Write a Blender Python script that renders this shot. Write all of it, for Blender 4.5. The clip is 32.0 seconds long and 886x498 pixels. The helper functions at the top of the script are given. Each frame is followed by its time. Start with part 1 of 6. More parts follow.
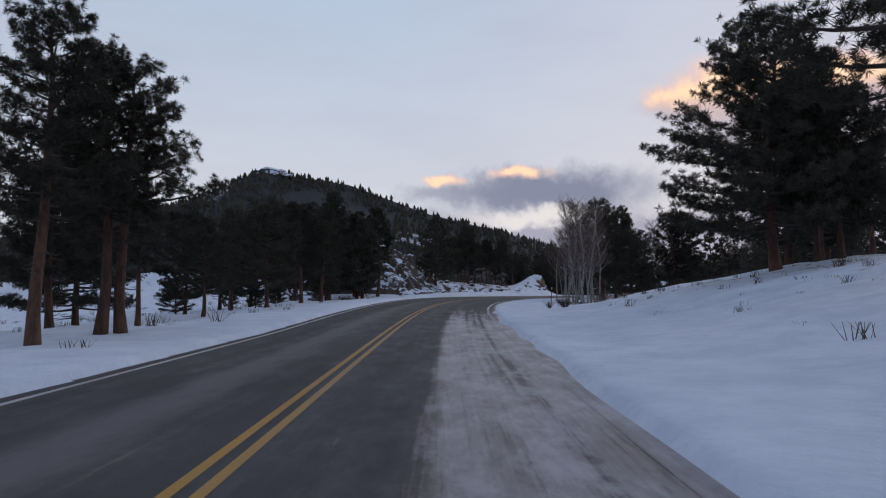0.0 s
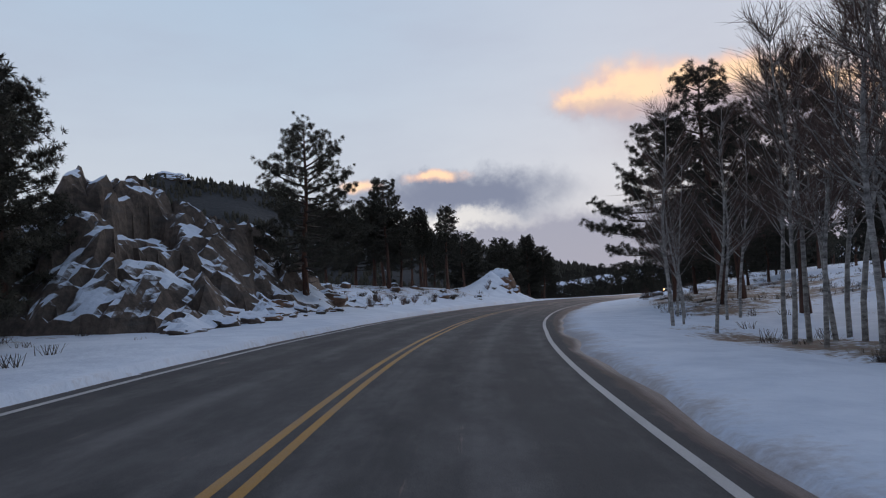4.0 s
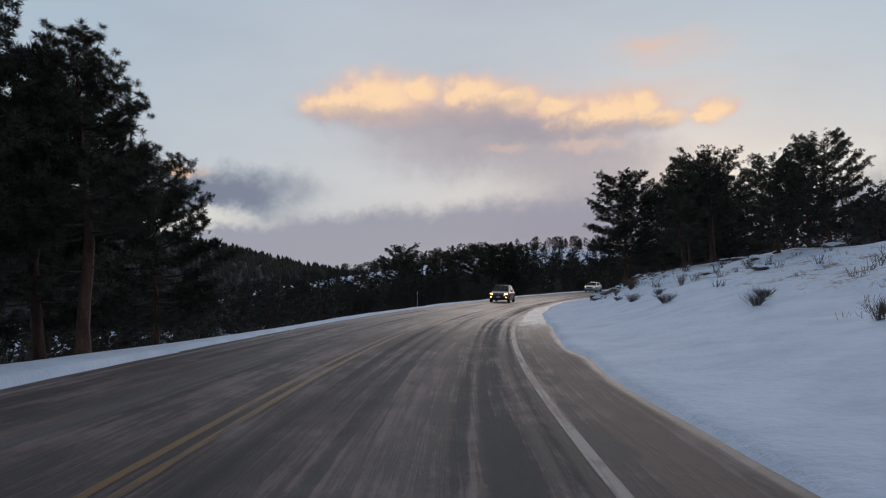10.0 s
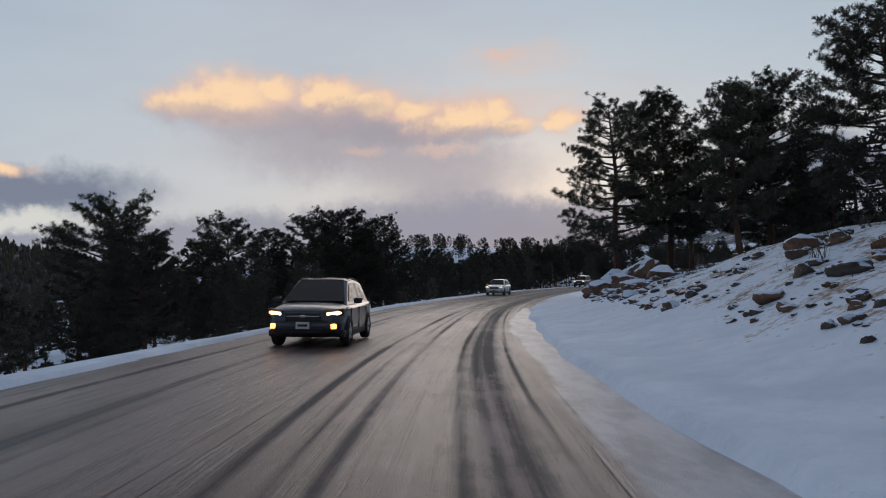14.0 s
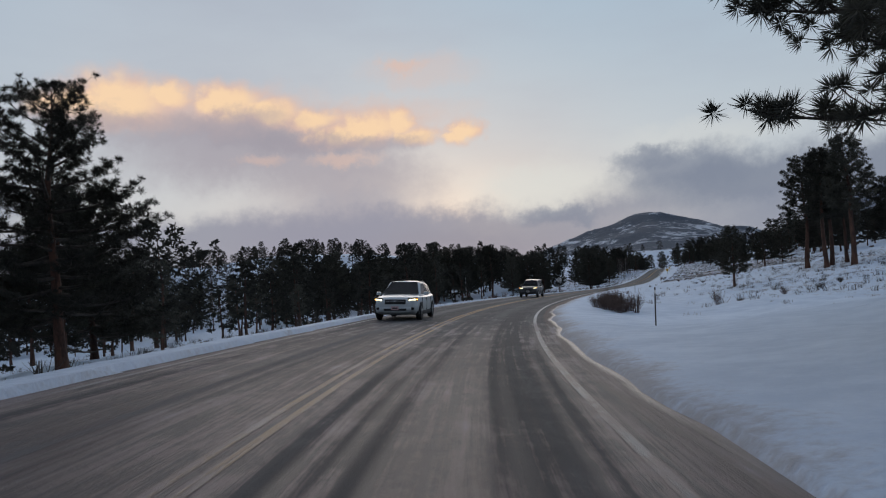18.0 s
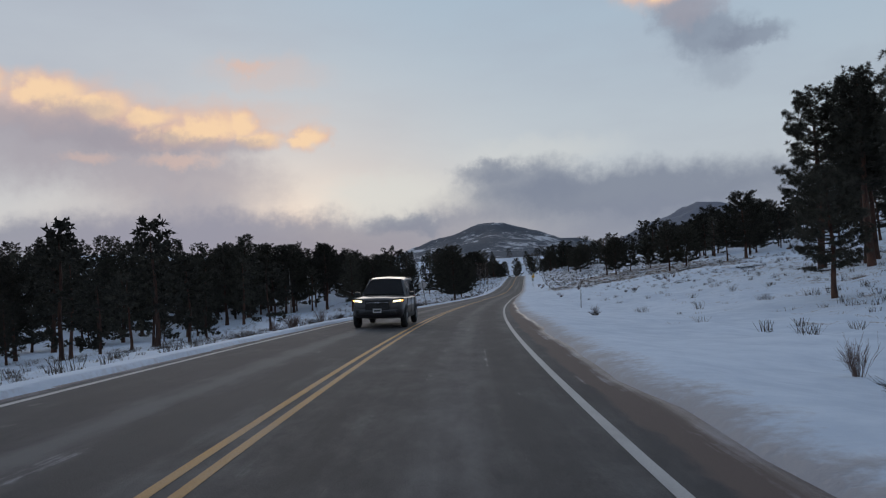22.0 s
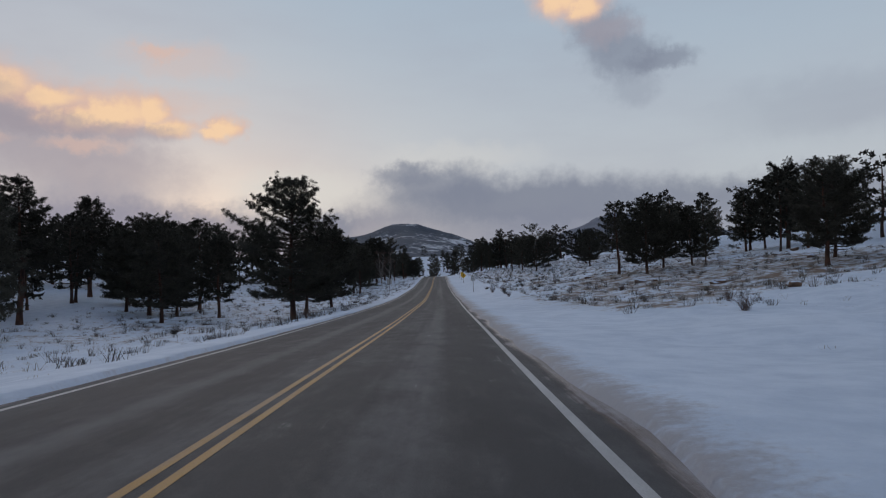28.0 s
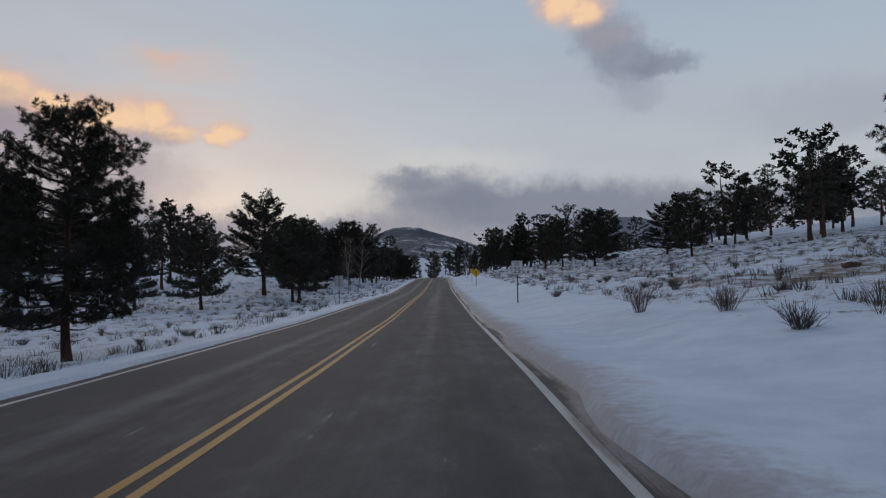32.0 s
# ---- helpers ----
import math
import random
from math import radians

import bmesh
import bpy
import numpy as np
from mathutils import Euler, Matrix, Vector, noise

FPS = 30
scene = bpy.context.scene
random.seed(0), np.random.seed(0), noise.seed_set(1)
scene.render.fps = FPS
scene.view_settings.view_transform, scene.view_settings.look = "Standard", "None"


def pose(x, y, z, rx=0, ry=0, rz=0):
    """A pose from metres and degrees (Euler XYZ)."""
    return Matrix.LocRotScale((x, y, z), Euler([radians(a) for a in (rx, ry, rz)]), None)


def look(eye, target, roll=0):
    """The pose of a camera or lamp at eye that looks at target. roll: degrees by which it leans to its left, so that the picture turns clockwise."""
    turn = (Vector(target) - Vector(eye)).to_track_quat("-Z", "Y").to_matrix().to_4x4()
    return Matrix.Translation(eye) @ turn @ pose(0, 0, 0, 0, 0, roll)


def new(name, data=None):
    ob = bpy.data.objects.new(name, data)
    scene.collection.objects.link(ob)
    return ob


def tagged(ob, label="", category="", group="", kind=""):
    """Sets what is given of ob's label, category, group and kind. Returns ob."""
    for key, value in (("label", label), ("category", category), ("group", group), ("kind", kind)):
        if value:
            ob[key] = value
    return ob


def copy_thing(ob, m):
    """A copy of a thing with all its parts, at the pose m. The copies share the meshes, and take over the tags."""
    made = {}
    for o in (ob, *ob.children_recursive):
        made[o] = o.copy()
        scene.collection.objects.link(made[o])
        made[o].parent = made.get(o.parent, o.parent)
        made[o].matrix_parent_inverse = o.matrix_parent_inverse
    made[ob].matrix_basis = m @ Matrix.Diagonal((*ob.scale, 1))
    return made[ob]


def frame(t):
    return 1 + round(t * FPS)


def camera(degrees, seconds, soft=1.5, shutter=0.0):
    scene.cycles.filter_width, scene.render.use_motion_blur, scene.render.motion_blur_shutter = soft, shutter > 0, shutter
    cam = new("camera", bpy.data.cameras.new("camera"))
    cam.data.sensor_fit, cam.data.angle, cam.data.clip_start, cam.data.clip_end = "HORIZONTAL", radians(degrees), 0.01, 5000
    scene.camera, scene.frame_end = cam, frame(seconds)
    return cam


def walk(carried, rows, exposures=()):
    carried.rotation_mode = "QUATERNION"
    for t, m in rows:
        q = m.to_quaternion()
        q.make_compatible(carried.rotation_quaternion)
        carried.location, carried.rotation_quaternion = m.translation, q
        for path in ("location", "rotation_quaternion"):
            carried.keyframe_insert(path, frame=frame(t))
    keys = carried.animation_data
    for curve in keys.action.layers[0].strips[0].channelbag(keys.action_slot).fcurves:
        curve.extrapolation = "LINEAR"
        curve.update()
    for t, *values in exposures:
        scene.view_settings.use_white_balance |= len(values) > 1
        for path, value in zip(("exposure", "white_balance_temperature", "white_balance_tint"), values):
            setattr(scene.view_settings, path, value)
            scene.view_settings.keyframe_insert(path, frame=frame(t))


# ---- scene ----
# camera: seconds, place, yaw, pitch, roll
EYE = 1.35
ROWS = [
    (0.0, 0.00, 0.00, 1.350, -0.08, 3.57, 0.01),
    (0.5, 0.02, 6.76, 1.409, -0.25, 3.68, -0.11),
    (1.0, 0.06, 13.58, 1.481, -0.41, 3.80, -0.49),
    (1.5, 0.13, 20.46, 1.570, -0.74, 3.96, -0.97),
    (2.0, 0.26, 27.41, 1.673, -1.32, 4.10, -1.42),
    (2.5, 0.47, 34.39, 1.781, -2.06, 4.14, -1.92),
    (3.0, 0.81, 41.38, 1.881, -3.50, 4.02, -2.17),
    (3.5, 1.32, 48.35, 1.968, -4.94, 3.91, -2.44),
    (4.0, 2.01, 55.29, 2.042, -6.39, 3.80, -2.72),
    (4.5, 2.87, 62.16, 2.103, -7.86, 3.71, -3.00),
    (5.0, 3.93, 68.94, 2.151, -9.89, 3.64, -3.09),
    (5.5, 5.23, 75.62, 2.183, -12.11, 3.46, -2.73),
    (6.0, 6.77, 82.19, 2.202, -14.29, 3.32, -2.60),
    (6.5, 8.54, 88.65, 2.212, -16.38, 3.33, -2.52),
    (7.0, 10.54, 95.00, 2.219, -18.42, 3.37, -2.34),
    (7.5, 12.68, 101.26, 2.226, -19.44, 3.43, -2.40),
    (8.0, 14.95, 107.42, 2.231, -20.89, 3.38, -2.31),
    (8.5, 17.35, 113.49, 2.230, -22.24, 3.26, -2.34),
    (9.0, 19.90, 119.49, 2.228, -23.73, 3.21, -2.46),
    (9.5, 22.60, 125.44, 2.226, -25.13, 3.17, -2.44),
    (10.0, 25.44, 131.33, 2.224, -26.46, 3.17, -2.46),
    (10.5, 28.40, 137.12, 2.218, -27.68, 3.11, -2.46),
    (11.0, 31.47, 142.78, 2.208, -29.20, 3.10, -2.64),
    (11.5, 34.65, 148.29, 2.193, -30.72, 2.99, -2.53),
    (12.0, 37.93, 153.64, 2.171, -32.26, 2.88, -2.75),
    (12.5, 41.30, 158.83, 2.145, -33.79, 2.81, -2.87),
    (13.0, 44.72, 163.81, 2.117, -35.15, 3.01, -3.02),
    (13.5, 48.15, 168.55, 2.085, -36.51, 2.82, -3.21),
    (14.0, 51.57, 173.09, 2.048, -37.52, 2.87, -3.33),
    (14.5, 55.00, 177.47, 2.012, -38.71, 2.84, -3.25),
    (15.0, 58.47, 181.73, 1.978, -39.55, 2.86, -3.48),
    (15.5, 61.99, 185.93, 1.946, -40.41, 2.88, -3.72),
    (16.0, 65.57, 190.07, 1.918, -41.30, 2.91, -3.96),
    (16.5, 69.23, 194.17, 1.895, -42.19, 2.94, -4.16),
    (17.0, 72.98, 198.23, 1.881, -43.10, 3.06, -4.15),
    (17.5, 76.84, 202.28, 1.875, -44.07, 3.19, -4.09),
    (18.0, 80.84, 206.33, 1.874, -45.26, 3.21, -3.85),
    (18.5, 85.01, 210.37, 1.871, -46.56, 3.10, -3.58),
    (19.0, 89.38, 214.40, 1.867, -47.95, 3.15, -3.64),
    (19.5, 93.96, 218.41, 1.862, -49.69, 3.07, -3.45),
    (20.0, 98.75, 222.35, 1.855, -51.35, 3.14, -3.51),
    (20.5, 103.74, 226.23, 1.844, -52.88, 3.04, -3.39),
    (21.0, 108.94, 230.05, 1.827, -54.46, 3.01, -3.40),
    (21.5, 114.34, 233.80, 1.808, -55.86, 3.06, -3.50),
    (22.0, 119.94, 237.49, 1.788, -57.40, 3.08, -3.58),
    (22.5, 125.73, 241.10, 1.767, -58.67, 3.10, -3.32),
    (23.0, 131.68, 244.68, 1.746, -59.31, 3.05, -3.28),
    (23.5, 137.79, 248.26, 1.722, -59.91, 3.05, -2.99),
    (24.0, 144.10, 251.87, 1.696, -60.52, 3.05, -2.90),
    (24.5, 150.65, 255.50, 1.666, -61.40, 2.97, -2.42),
    (25.0, 157.46, 259.17, 1.630, -61.96, 2.97, -2.16),
    (25.5, 164.50, 262.87, 1.590, -62.56, 2.95, -1.85),
    (26.0, 171.70, 266.56, 1.547, -63.14, 2.96, -1.63),
    (26.5, 178.95, 270.19, 1.505, -63.56, 2.99, -1.45),
    (27.0, 186.16, 273.76, 1.466, -63.75, 2.99, -1.43),
    (27.5, 193.29, 277.27, 1.430, -63.95, 2.98, -1.41),
    (28.0, 200.35, 280.70, 1.396, -64.16, 3.00, -1.37),
    (28.5, 207.34, 284.07, 1.365, -64.37, 3.02, -1.30),
    (29.0, 214.29, 287.38, 1.337, -64.66, 2.96, -1.03),
    (29.5, 221.22, 290.66, 1.314, -64.62, 3.00, -0.96),
    (30.0, 228.13, 293.95, 1.298, -64.43, 3.04, -0.97),
    (30.5, 235.03, 297.26, 1.292, -64.22, 3.09, -0.95),
    (31.0, 241.92, 300.60, 1.297, -64.10, 3.20, -1.02),
    (31.5, 248.82, 303.95, 1.314, -64.11, 3.36, -1.04),
    (32.0, 255.73, 307.31, 1.340, -63.99, 3.40, -1.27),
]
cam = camera(62.41, 32.0, 1.15)
walk(cam, [(t, pose(x, y, z, 90 + pitch, 0, yaw) @ pose(0, 0, 0, 0, 0, roll)) for t, x, y, z, yaw, pitch, roll in ROWS],
     [(0.0, 0.20, 6450, 19), (6.0, 0.16, 6350, 13), (9.0, 0.0, 6450, 11), (14.0, -0.03, 6420, 11), (20.0, -0.08, 6300, 10), (25.0, -0.12, 6380, 12), (32.0, -0.18, 6520, 14)])

# ---- sky, clouds and light ----
def wire(tree, a, b):
    tree.links.new(a, b)


def put(tree, kind, **values):
    """A shader node with some of its inputs set."""
    node = tree.nodes.new("ShaderNode" + kind)
    for key, value in values.items():
        node.inputs[key].default_value = value
    return node


def sum_of(tree, op, a, b=None, c=None):
    """A maths node on sockets or numbers; gives its output."""
    node = tree.nodes.new("ShaderNodeMath")
    node.operation = op
    for i, v in enumerate((a, b, c)):
        if v is None:
            continue
        if isinstance(v, (int, float)):
            node.inputs[i].default_value = v
        else:
            wire(tree, v, node.inputs[i])
    return node.outputs[0]


def blend(tree, factor, a, b, kind="MIX"):
    node = tree.nodes.new("ShaderNodeMix")
    node.data_type, node.blend_type = "RGBA", kind
    for i, v in ((0, factor), (6, a), (7, b)):
        if isinstance(v, (int, float)):
            node.inputs[i].default_value = v
        elif isinstance(v, tuple):
            node.inputs[i].default_value = (*v, 1)
        else:
            wire(tree, v, node.inputs[i])
    return node.outputs[2]


def ramp(tree, x, a, b, to0=0.0, to1=1.0):
    node = tree.nodes.new("ShaderNodeMapRange")
    node.interpolation_type = "SMOOTHSTEP"
    wire(tree, x, node.inputs[0])
    for i, v in ((1, a), (2, b), (3, to0), (4, to1)):
        node.inputs[i].default_value = v
    return node.outputs[0]


world = bpy.data.worlds.new("dusk_sky")
scene.world = world
world.use_nodes = True
wt = world.node_tree
wt.nodes.clear()
coord = put(wt, "TexCoord").outputs["Generated"]
sep = put(wt, "SeparateXYZ")
wire(wt, coord, sep.inputs[0])
DEG = 57.29578
azim = sum_of(wt, "MULTIPLY", sum_of(wt, "ARCTAN2", sep.outputs[0], sep.outputs[1]), DEG)
elev = sum_of(wt, "MULTIPLY", sum_of(wt, "ARCSINE", sep.outputs[2]), DEG)
place = put(wt, "CombineXYZ")
wire(wt, azim, place.inputs[0])
wire(wt, elev, place.inputs[1])
wool = put(wt, "TexNoise", Scale=0.34, Detail=9.0, Roughness=0.66)
wire(wt, place.outputs[0], wool.inputs["Vector"])
shift = wt.nodes.new("ShaderNodeVectorMath")
shift.operation = "MULTIPLY_ADD"
wire(wt, wool.outputs["Color"], shift.inputs[0])
shift.inputs[1].default_value, shift.inputs[2].default_value = (5.2, 3.6, 0), (-2.6, -1.8, 0)
moved = wt.nodes.new("ShaderNodeVectorMath")
moved.operation = "ADD"
wire(wt, place.outputs[0], moved.inputs[0])
wire(wt, shift.outputs[0], moved.inputs[1])
veil = put(wt, "TexNoise", Scale=0.055, Detail=5.0, Roughness=0.55)
stretch = wt.nodes.new("ShaderNodeVectorMath")
stretch.operation = "MULTIPLY"
wire(wt, place.outputs[0], stretch.inputs[0])
stretch.inputs[1].default_value = (0.8, 2.6, 0)
wire(wt, stretch.outputs[0], veil.inputs["Vector"])

sky = put(wt, "TexSky")
sky.sky_type, sky.sun_disc, sky.sun_elevation, sky.sun_rotation = "NISHITA", False, radians(4), radians(46)
# thin high cloud over the whole sky: bluish aloft, paler and pinker low towards the sunset
high = blend(wt, ramp(wt, elev, 2.0, 26.0), (0.585, 0.63, 0.665), (0.425, 0.545, 0.655))
high = blend(wt, ramp(wt, elev, 24.0, 70.0), high, (0.15, 0.20, 0.30))
west = ramp(wt, sum_of(wt, "ABSOLUTE", sum_of(wt, "SUBTRACT", azim, 26.0)), 0.0, 34.0, 1.0, 0.0)
high = blend(wt, sum_of(wt, "MULTIPLY", west, 0.34), high, (0.69, 0.645, 0.645))
high = blend(wt, ramp(wt, veil.outputs[0], 0.35, 0.75, 0.0, 0.35), high, (0.40, 0.43, 0.52))
thin = blend(wt, 1.0, sky.outputs[0], (0.12, 0.12, 0.12), "MULTIPLY")
tone = blend(wt, 0.88, thin, high)
# away from the sunset the dusk is deeper
tone = blend(wt, ramp(wt, sum_of(wt, "ABSOLUTE", sum_of(wt, "WRAP", sum_of(wt, "SUBTRACT", azim, 40.0), 180.0, -180.0)), 75.0, 150.0, 0.0, 0.6), tone, (0.17, 0.19, 0.27))


lift_sep = put(wt, "SeparateXYZ")
wire(wt, moved.outputs[0], lift_sep.inputs[0])
span = sum_of(wt, "MULTIPLY", ramp(wt, azim, -22.0, -6.0), ramp(wt, azim, 56.0, 74.0, 1.0, 0.0))
tone = blend(wt, sum_of(wt, "MULTIPLY", span, ramp(wt, lift_sep.outputs[1], 7.2, 5.4, 0.0, 0.80)), tone, (0.275, 0.285, 0.352))


def cloud(tone, az, el, ra, re, colour, most, inner=0.25):
    off = wt.nodes.new("ShaderNodeVectorMath")
    off.operation = "SUBTRACT"
    wire(wt, moved.outputs[0], off.inputs[0])
    off.inputs[1].default_value = (az, el, 0)
    size = wt.nodes.new("ShaderNodeVectorMath")
    size.operation = "MULTIPLY"
    wire(wt, off.outputs[0], size.inputs[0])
    size.inputs[1].default_value = (1 / ra, 1 / re, 0)
    reach = wt.nodes.new("ShaderNodeVectorMath")
    reach.operation = "LENGTH"
    wire(wt, size.outputs[0], reach.inputs[0])
    return blend(wt, ramp(wt, reach.outputs["Value"], inner, 1.25, most, 0.0), tone, colour)


LOW, GREY, MAUVE, PEACH, GOLD, GLOW = (0.25, 0.25, 0.32), (0.205, 0.235, 0.305), (0.39, 0.35, 0.385), (0.78, 0.53, 0.42), (1.0, 0.70, 0.43), (0.74, 0.73, 0.67)
for az, el, ra, re, colour, most in (
    (44, 2.5, 16, 3.6, LOW, 0.5), (31, 11.4, 12, 3.4, MAUVE, 0.8), (24.3, 13.4, 7.5, 1.9, MAUVE, 0.6), (39.0, 8.8, 7.5, 2.4, MAUVE, 0.7), (37, 5.6, 10, 2.8, (0.335, 0.325, 0.385), 0.85), (34, 12.6, 6.0, 1.6, (0.34, 0.31, 0.35), 0.55),
    (8.6, 8.0, 8.6, 2.0, GREY, 1.0), (5.6, 8.6, 4.0, 1.4, GREY, 0.7), (7.2, 5.9, 6.5, 0.9, GLOW, 0.85), (0.3, 8.0, 3.6, 1.2, GREY, 0.6),
    (27, 14.6, 11, 1.9, PEACH, 0.45), (41, 13.6, 8, 1.7, PEACH, 0.45), (44.5, 17.0, 5.0, 1.6, PEACH, 0.30), (43.0, 17.4, 2.0, 0.6, PEACH, 0.6), (37.9, 10.6, 3.0, 0.7, PEACH, 0.5), (31.9, 10.7, 2.2, 0.6, PEACH, 0.4),
    (53.5, 7.4, 6.6, 2.2, GLOW, 0.75), (65.1, 10.0, 7.3, 1.4, GLOW, 0.30), (72.4, 6.4, 15.0, 2.3, GREY, 0.85), (64.1, 7.9, 5.9, 1.9, GREY, 0.75), (61.1, 9.0, 2.6, 1.0, GREY, 0.6), (54.7, 5.2, 3.6, 0.9, GREY, 0.55), (90.0, 5.9, 12, 2.2, GREY, 0.7), (74, 3.4, 15, 2.8, (0.235, 0.26, 0.335), 0.8), (94, 3.2, 14, 2.8, (0.25, 0.275, 0.345), 0.7),
    (78.6, 17.0, 3.4, 1.7, GREY, 0.62), (81.6, 16.4, 3.0, 0.9, GREY, 0.62), (76.6, 19.2, 2.8, 2.0, GREY, 0.55), (79.0, 14.6, 2.6, 1.6, GREY, 0.28), (74.8, 21.4, 3.6, 1.9, PEACH, 0.6), (93, 12, 9, 2.5, GREY, 0.16)):
    tone = cloud(tone, az, el, ra, re, colour, most, 0.35 if colour == GREY else 0.25)

# the sunlit heads of the clouds: many small billows run together, each ragged
frayed = put(wt, "TexNoise", Scale=0.72, Detail=6.0, Roughness=0.5)
wire(wt, place.outputs[0], frayed.inputs["Vector"])
fray = wt.nodes.new("ShaderNodeVectorMath")
fray.operation = "MULTIPLY_ADD"
wire(wt, frayed.outputs["Color"], fray.inputs[0])
fray.inputs[1].default_value = (3.2, 1.25, 0)
wire(wt, place.outputs[0], fray.inputs[2])
heads = None
for az, el, ra, re in ((21.2, 15.6, 4.2, 1.6), (18.4, 15.1, 3.0, 1.0), (24.6, 15.9, 1.9, 0.95), (28.9, 15.5, 3.0, 1.2), (31.8, 14.8, 2.8, 0.9), (35.0, 14.1, 2.8, 0.7), (39.6, 13.4, 3.3, 1.2), (37.2, 12.8, 2.6, 0.8), (42.0, 13.7, 1.4, 0.95), (43.4, 12.6, 2.0, 0.6),
                       (47.0, 12.7, 1.5, 0.9), (5.6, 9.9, 2.2, 0.4), (-0.6, 9.3, 1.6, 0.35), (73.4, 22.0, 2.0, 1.2), (75.2, 21.2, 1.6, 0.8)):
    off = wt.nodes.new("ShaderNodeVectorMath")
    off.operation = "MULTIPLY_ADD"
    wire(wt, fray.outputs[0], off.inputs[0])
    off.inputs[1].default_value, off.inputs[2].default_value = (1 / ra, 0.82 / re, 0), (-(az + 2.1) / ra, -(el + 0.18) * 0.82 / re, 0)
    reach = wt.nodes.new("ShaderNodeVectorMath")
    reach.operation = "LENGTH"
    wire(wt, off.outputs[0], reach.inputs[0])
    inside = sum_of(wt, "SUBTRACT", 1.0, reach.outputs["Value"])
    heads = inside if heads is None else sum_of(wt, "SMOOTH_MAX", heads, inside, 0.25)
lit = blend(wt, ramp(wt, sum_of(wt, "ADD", heads, sum_of(wt, "MULTIPLY", frayed.outputs[0], 1.3)), 0.55, 1.35), PEACH, GOLD)
tone = blend(wt, ramp(wt, sum_of(wt, "ADD", heads, sum_of(wt, "MULTIPLY", wool.outputs[0], 0.6)), -0.10, 0.85, 0.0, 0.95), tone, lit)
# their shaded undersides
for az, el, ra, re, most in ((20.5, 13.9, 6.0, 1.0, 0.5), (29.5, 13.4, 5.5, 1.2, 0.6), (36.0, 12.0, 4.0, 0.9, 0.55), (40.5, 11.6, 5.0, 0.9, 0.6), (77.2, 18.9, 2.6, 1.2, 0.5)):
    tone = cloud(tone, az, el, ra, re, MAUVE, most)
shine = put(wt, "Background", Strength=1.0)
wire(wt, tone, shine.inputs[0])
wire(wt, shine.outputs[0], put(wt, "OutputWorld").inputs[0])

sun = new("sun", bpy.data.lights.new("sun", "SUN"))
sun.data.energy, sun.data.angle, sun.data.color = 0.5, radians(40), (1.0, 0.86, 0.74)
sun.matrix_world = look((0, 0, 0), (-math.sin(radians(46)) * 0.94, -math.cos(radians(46)) * 0.94, -0.34))

# ---- materials ----
def material(name):
    m = bpy.data.materials.new(name)
    m.use_nodes = True
    t = m.node_tree
    return m, t, t.nodes["Principled BSDF"]


def noise_of(t, scale, detail=4.0, rough=0.55, vector=None, by=None):
    n = put(t, "TexNoise", Scale=scale, Detail=detail, Roughness=rough)
    if vector is None:
        vector = put(t, "TexCoord").outputs["Object"]
    if by:
        v = t.nodes.new("ShaderNodeVectorMath")
        v.operation = "MULTIPLY"
        wire(t, vector, v.inputs[0])
        v.inputs[1].default_value = by
        vector = v.outputs[0]
    wire(t, vector, n.inputs["Vector"])
    return n.outputs[0]


def relief(t, shader, height, strength=0.4, distance=0.05):
    b = put(t, "Bump", Strength=strength, Distance=distance)
    wire(t, height, b.inputs["Height"])
    wire(t, b.outputs[0], shader.inputs["Normal"])


def amount(t, name):
    n = put(t, "Attribute")
    n.attribute_name = name
    return n.outputs["Fac"]


def place_of(t):
    return put(t, "NewGeometry").outputs["Position"]


def grained(name, dark, light, scale, rough=0.8, bump=0.4, depth=0.03, metal=0.0, by=None, vary=0.0):
    """A surface with a coarse and a fine grain."""
    m, t, sh = material(name)
    a, b = noise_of(t, scale, by=by), noise_of(t, scale * 7, 3, by=by)
    mixed = sum_of(t, "ADD", sum_of(t, "MULTIPLY", a, 0.65), sum_of(t, "MULTIPLY", b, 0.35))
    tone = blend(t, ramp(t, mixed, 0.3, 0.7), dark, light)
    if vary:
        info = put(t, "ObjectInfo").outputs["Random"]
        tone = blend(t, 1.0, tone, blend(t, info, (1 - vary,) * 3, (1 + vary,) * 3), "MULTIPLY")
    wire(t, tone, sh.inputs["Base Color"])
    sh.inputs["Roughness"].default_value, sh.inputs["Metallic"].default_value = rough, metal
    relief(t, sh, mixed, bump, depth)
    return m


def plain(name, colour, rough=0.5, metal=0.0, coat=0.0, glow=None, power=0.0):
    m, t, sh = material(name)
    n = noise_of(t, 9.0)
    wire(t, blend(t, ramp(t, n, 0.3, 0.7), tuple(c * 0.88 for c in colour), tuple(min(1, c * 1.08) for c in colour)), sh.inputs["Base Color"])
    sh.inputs["Roughness"].default_value, sh.inputs["Metallic"].default_value = rough, metal
    sh.inputs["Coat Weight"].default_value = coat
    if glow:
        sh.inputs["Emission Color"].default_value, sh.inputs["Emission Strength"].default_value = (*glow, 1), power
    return m


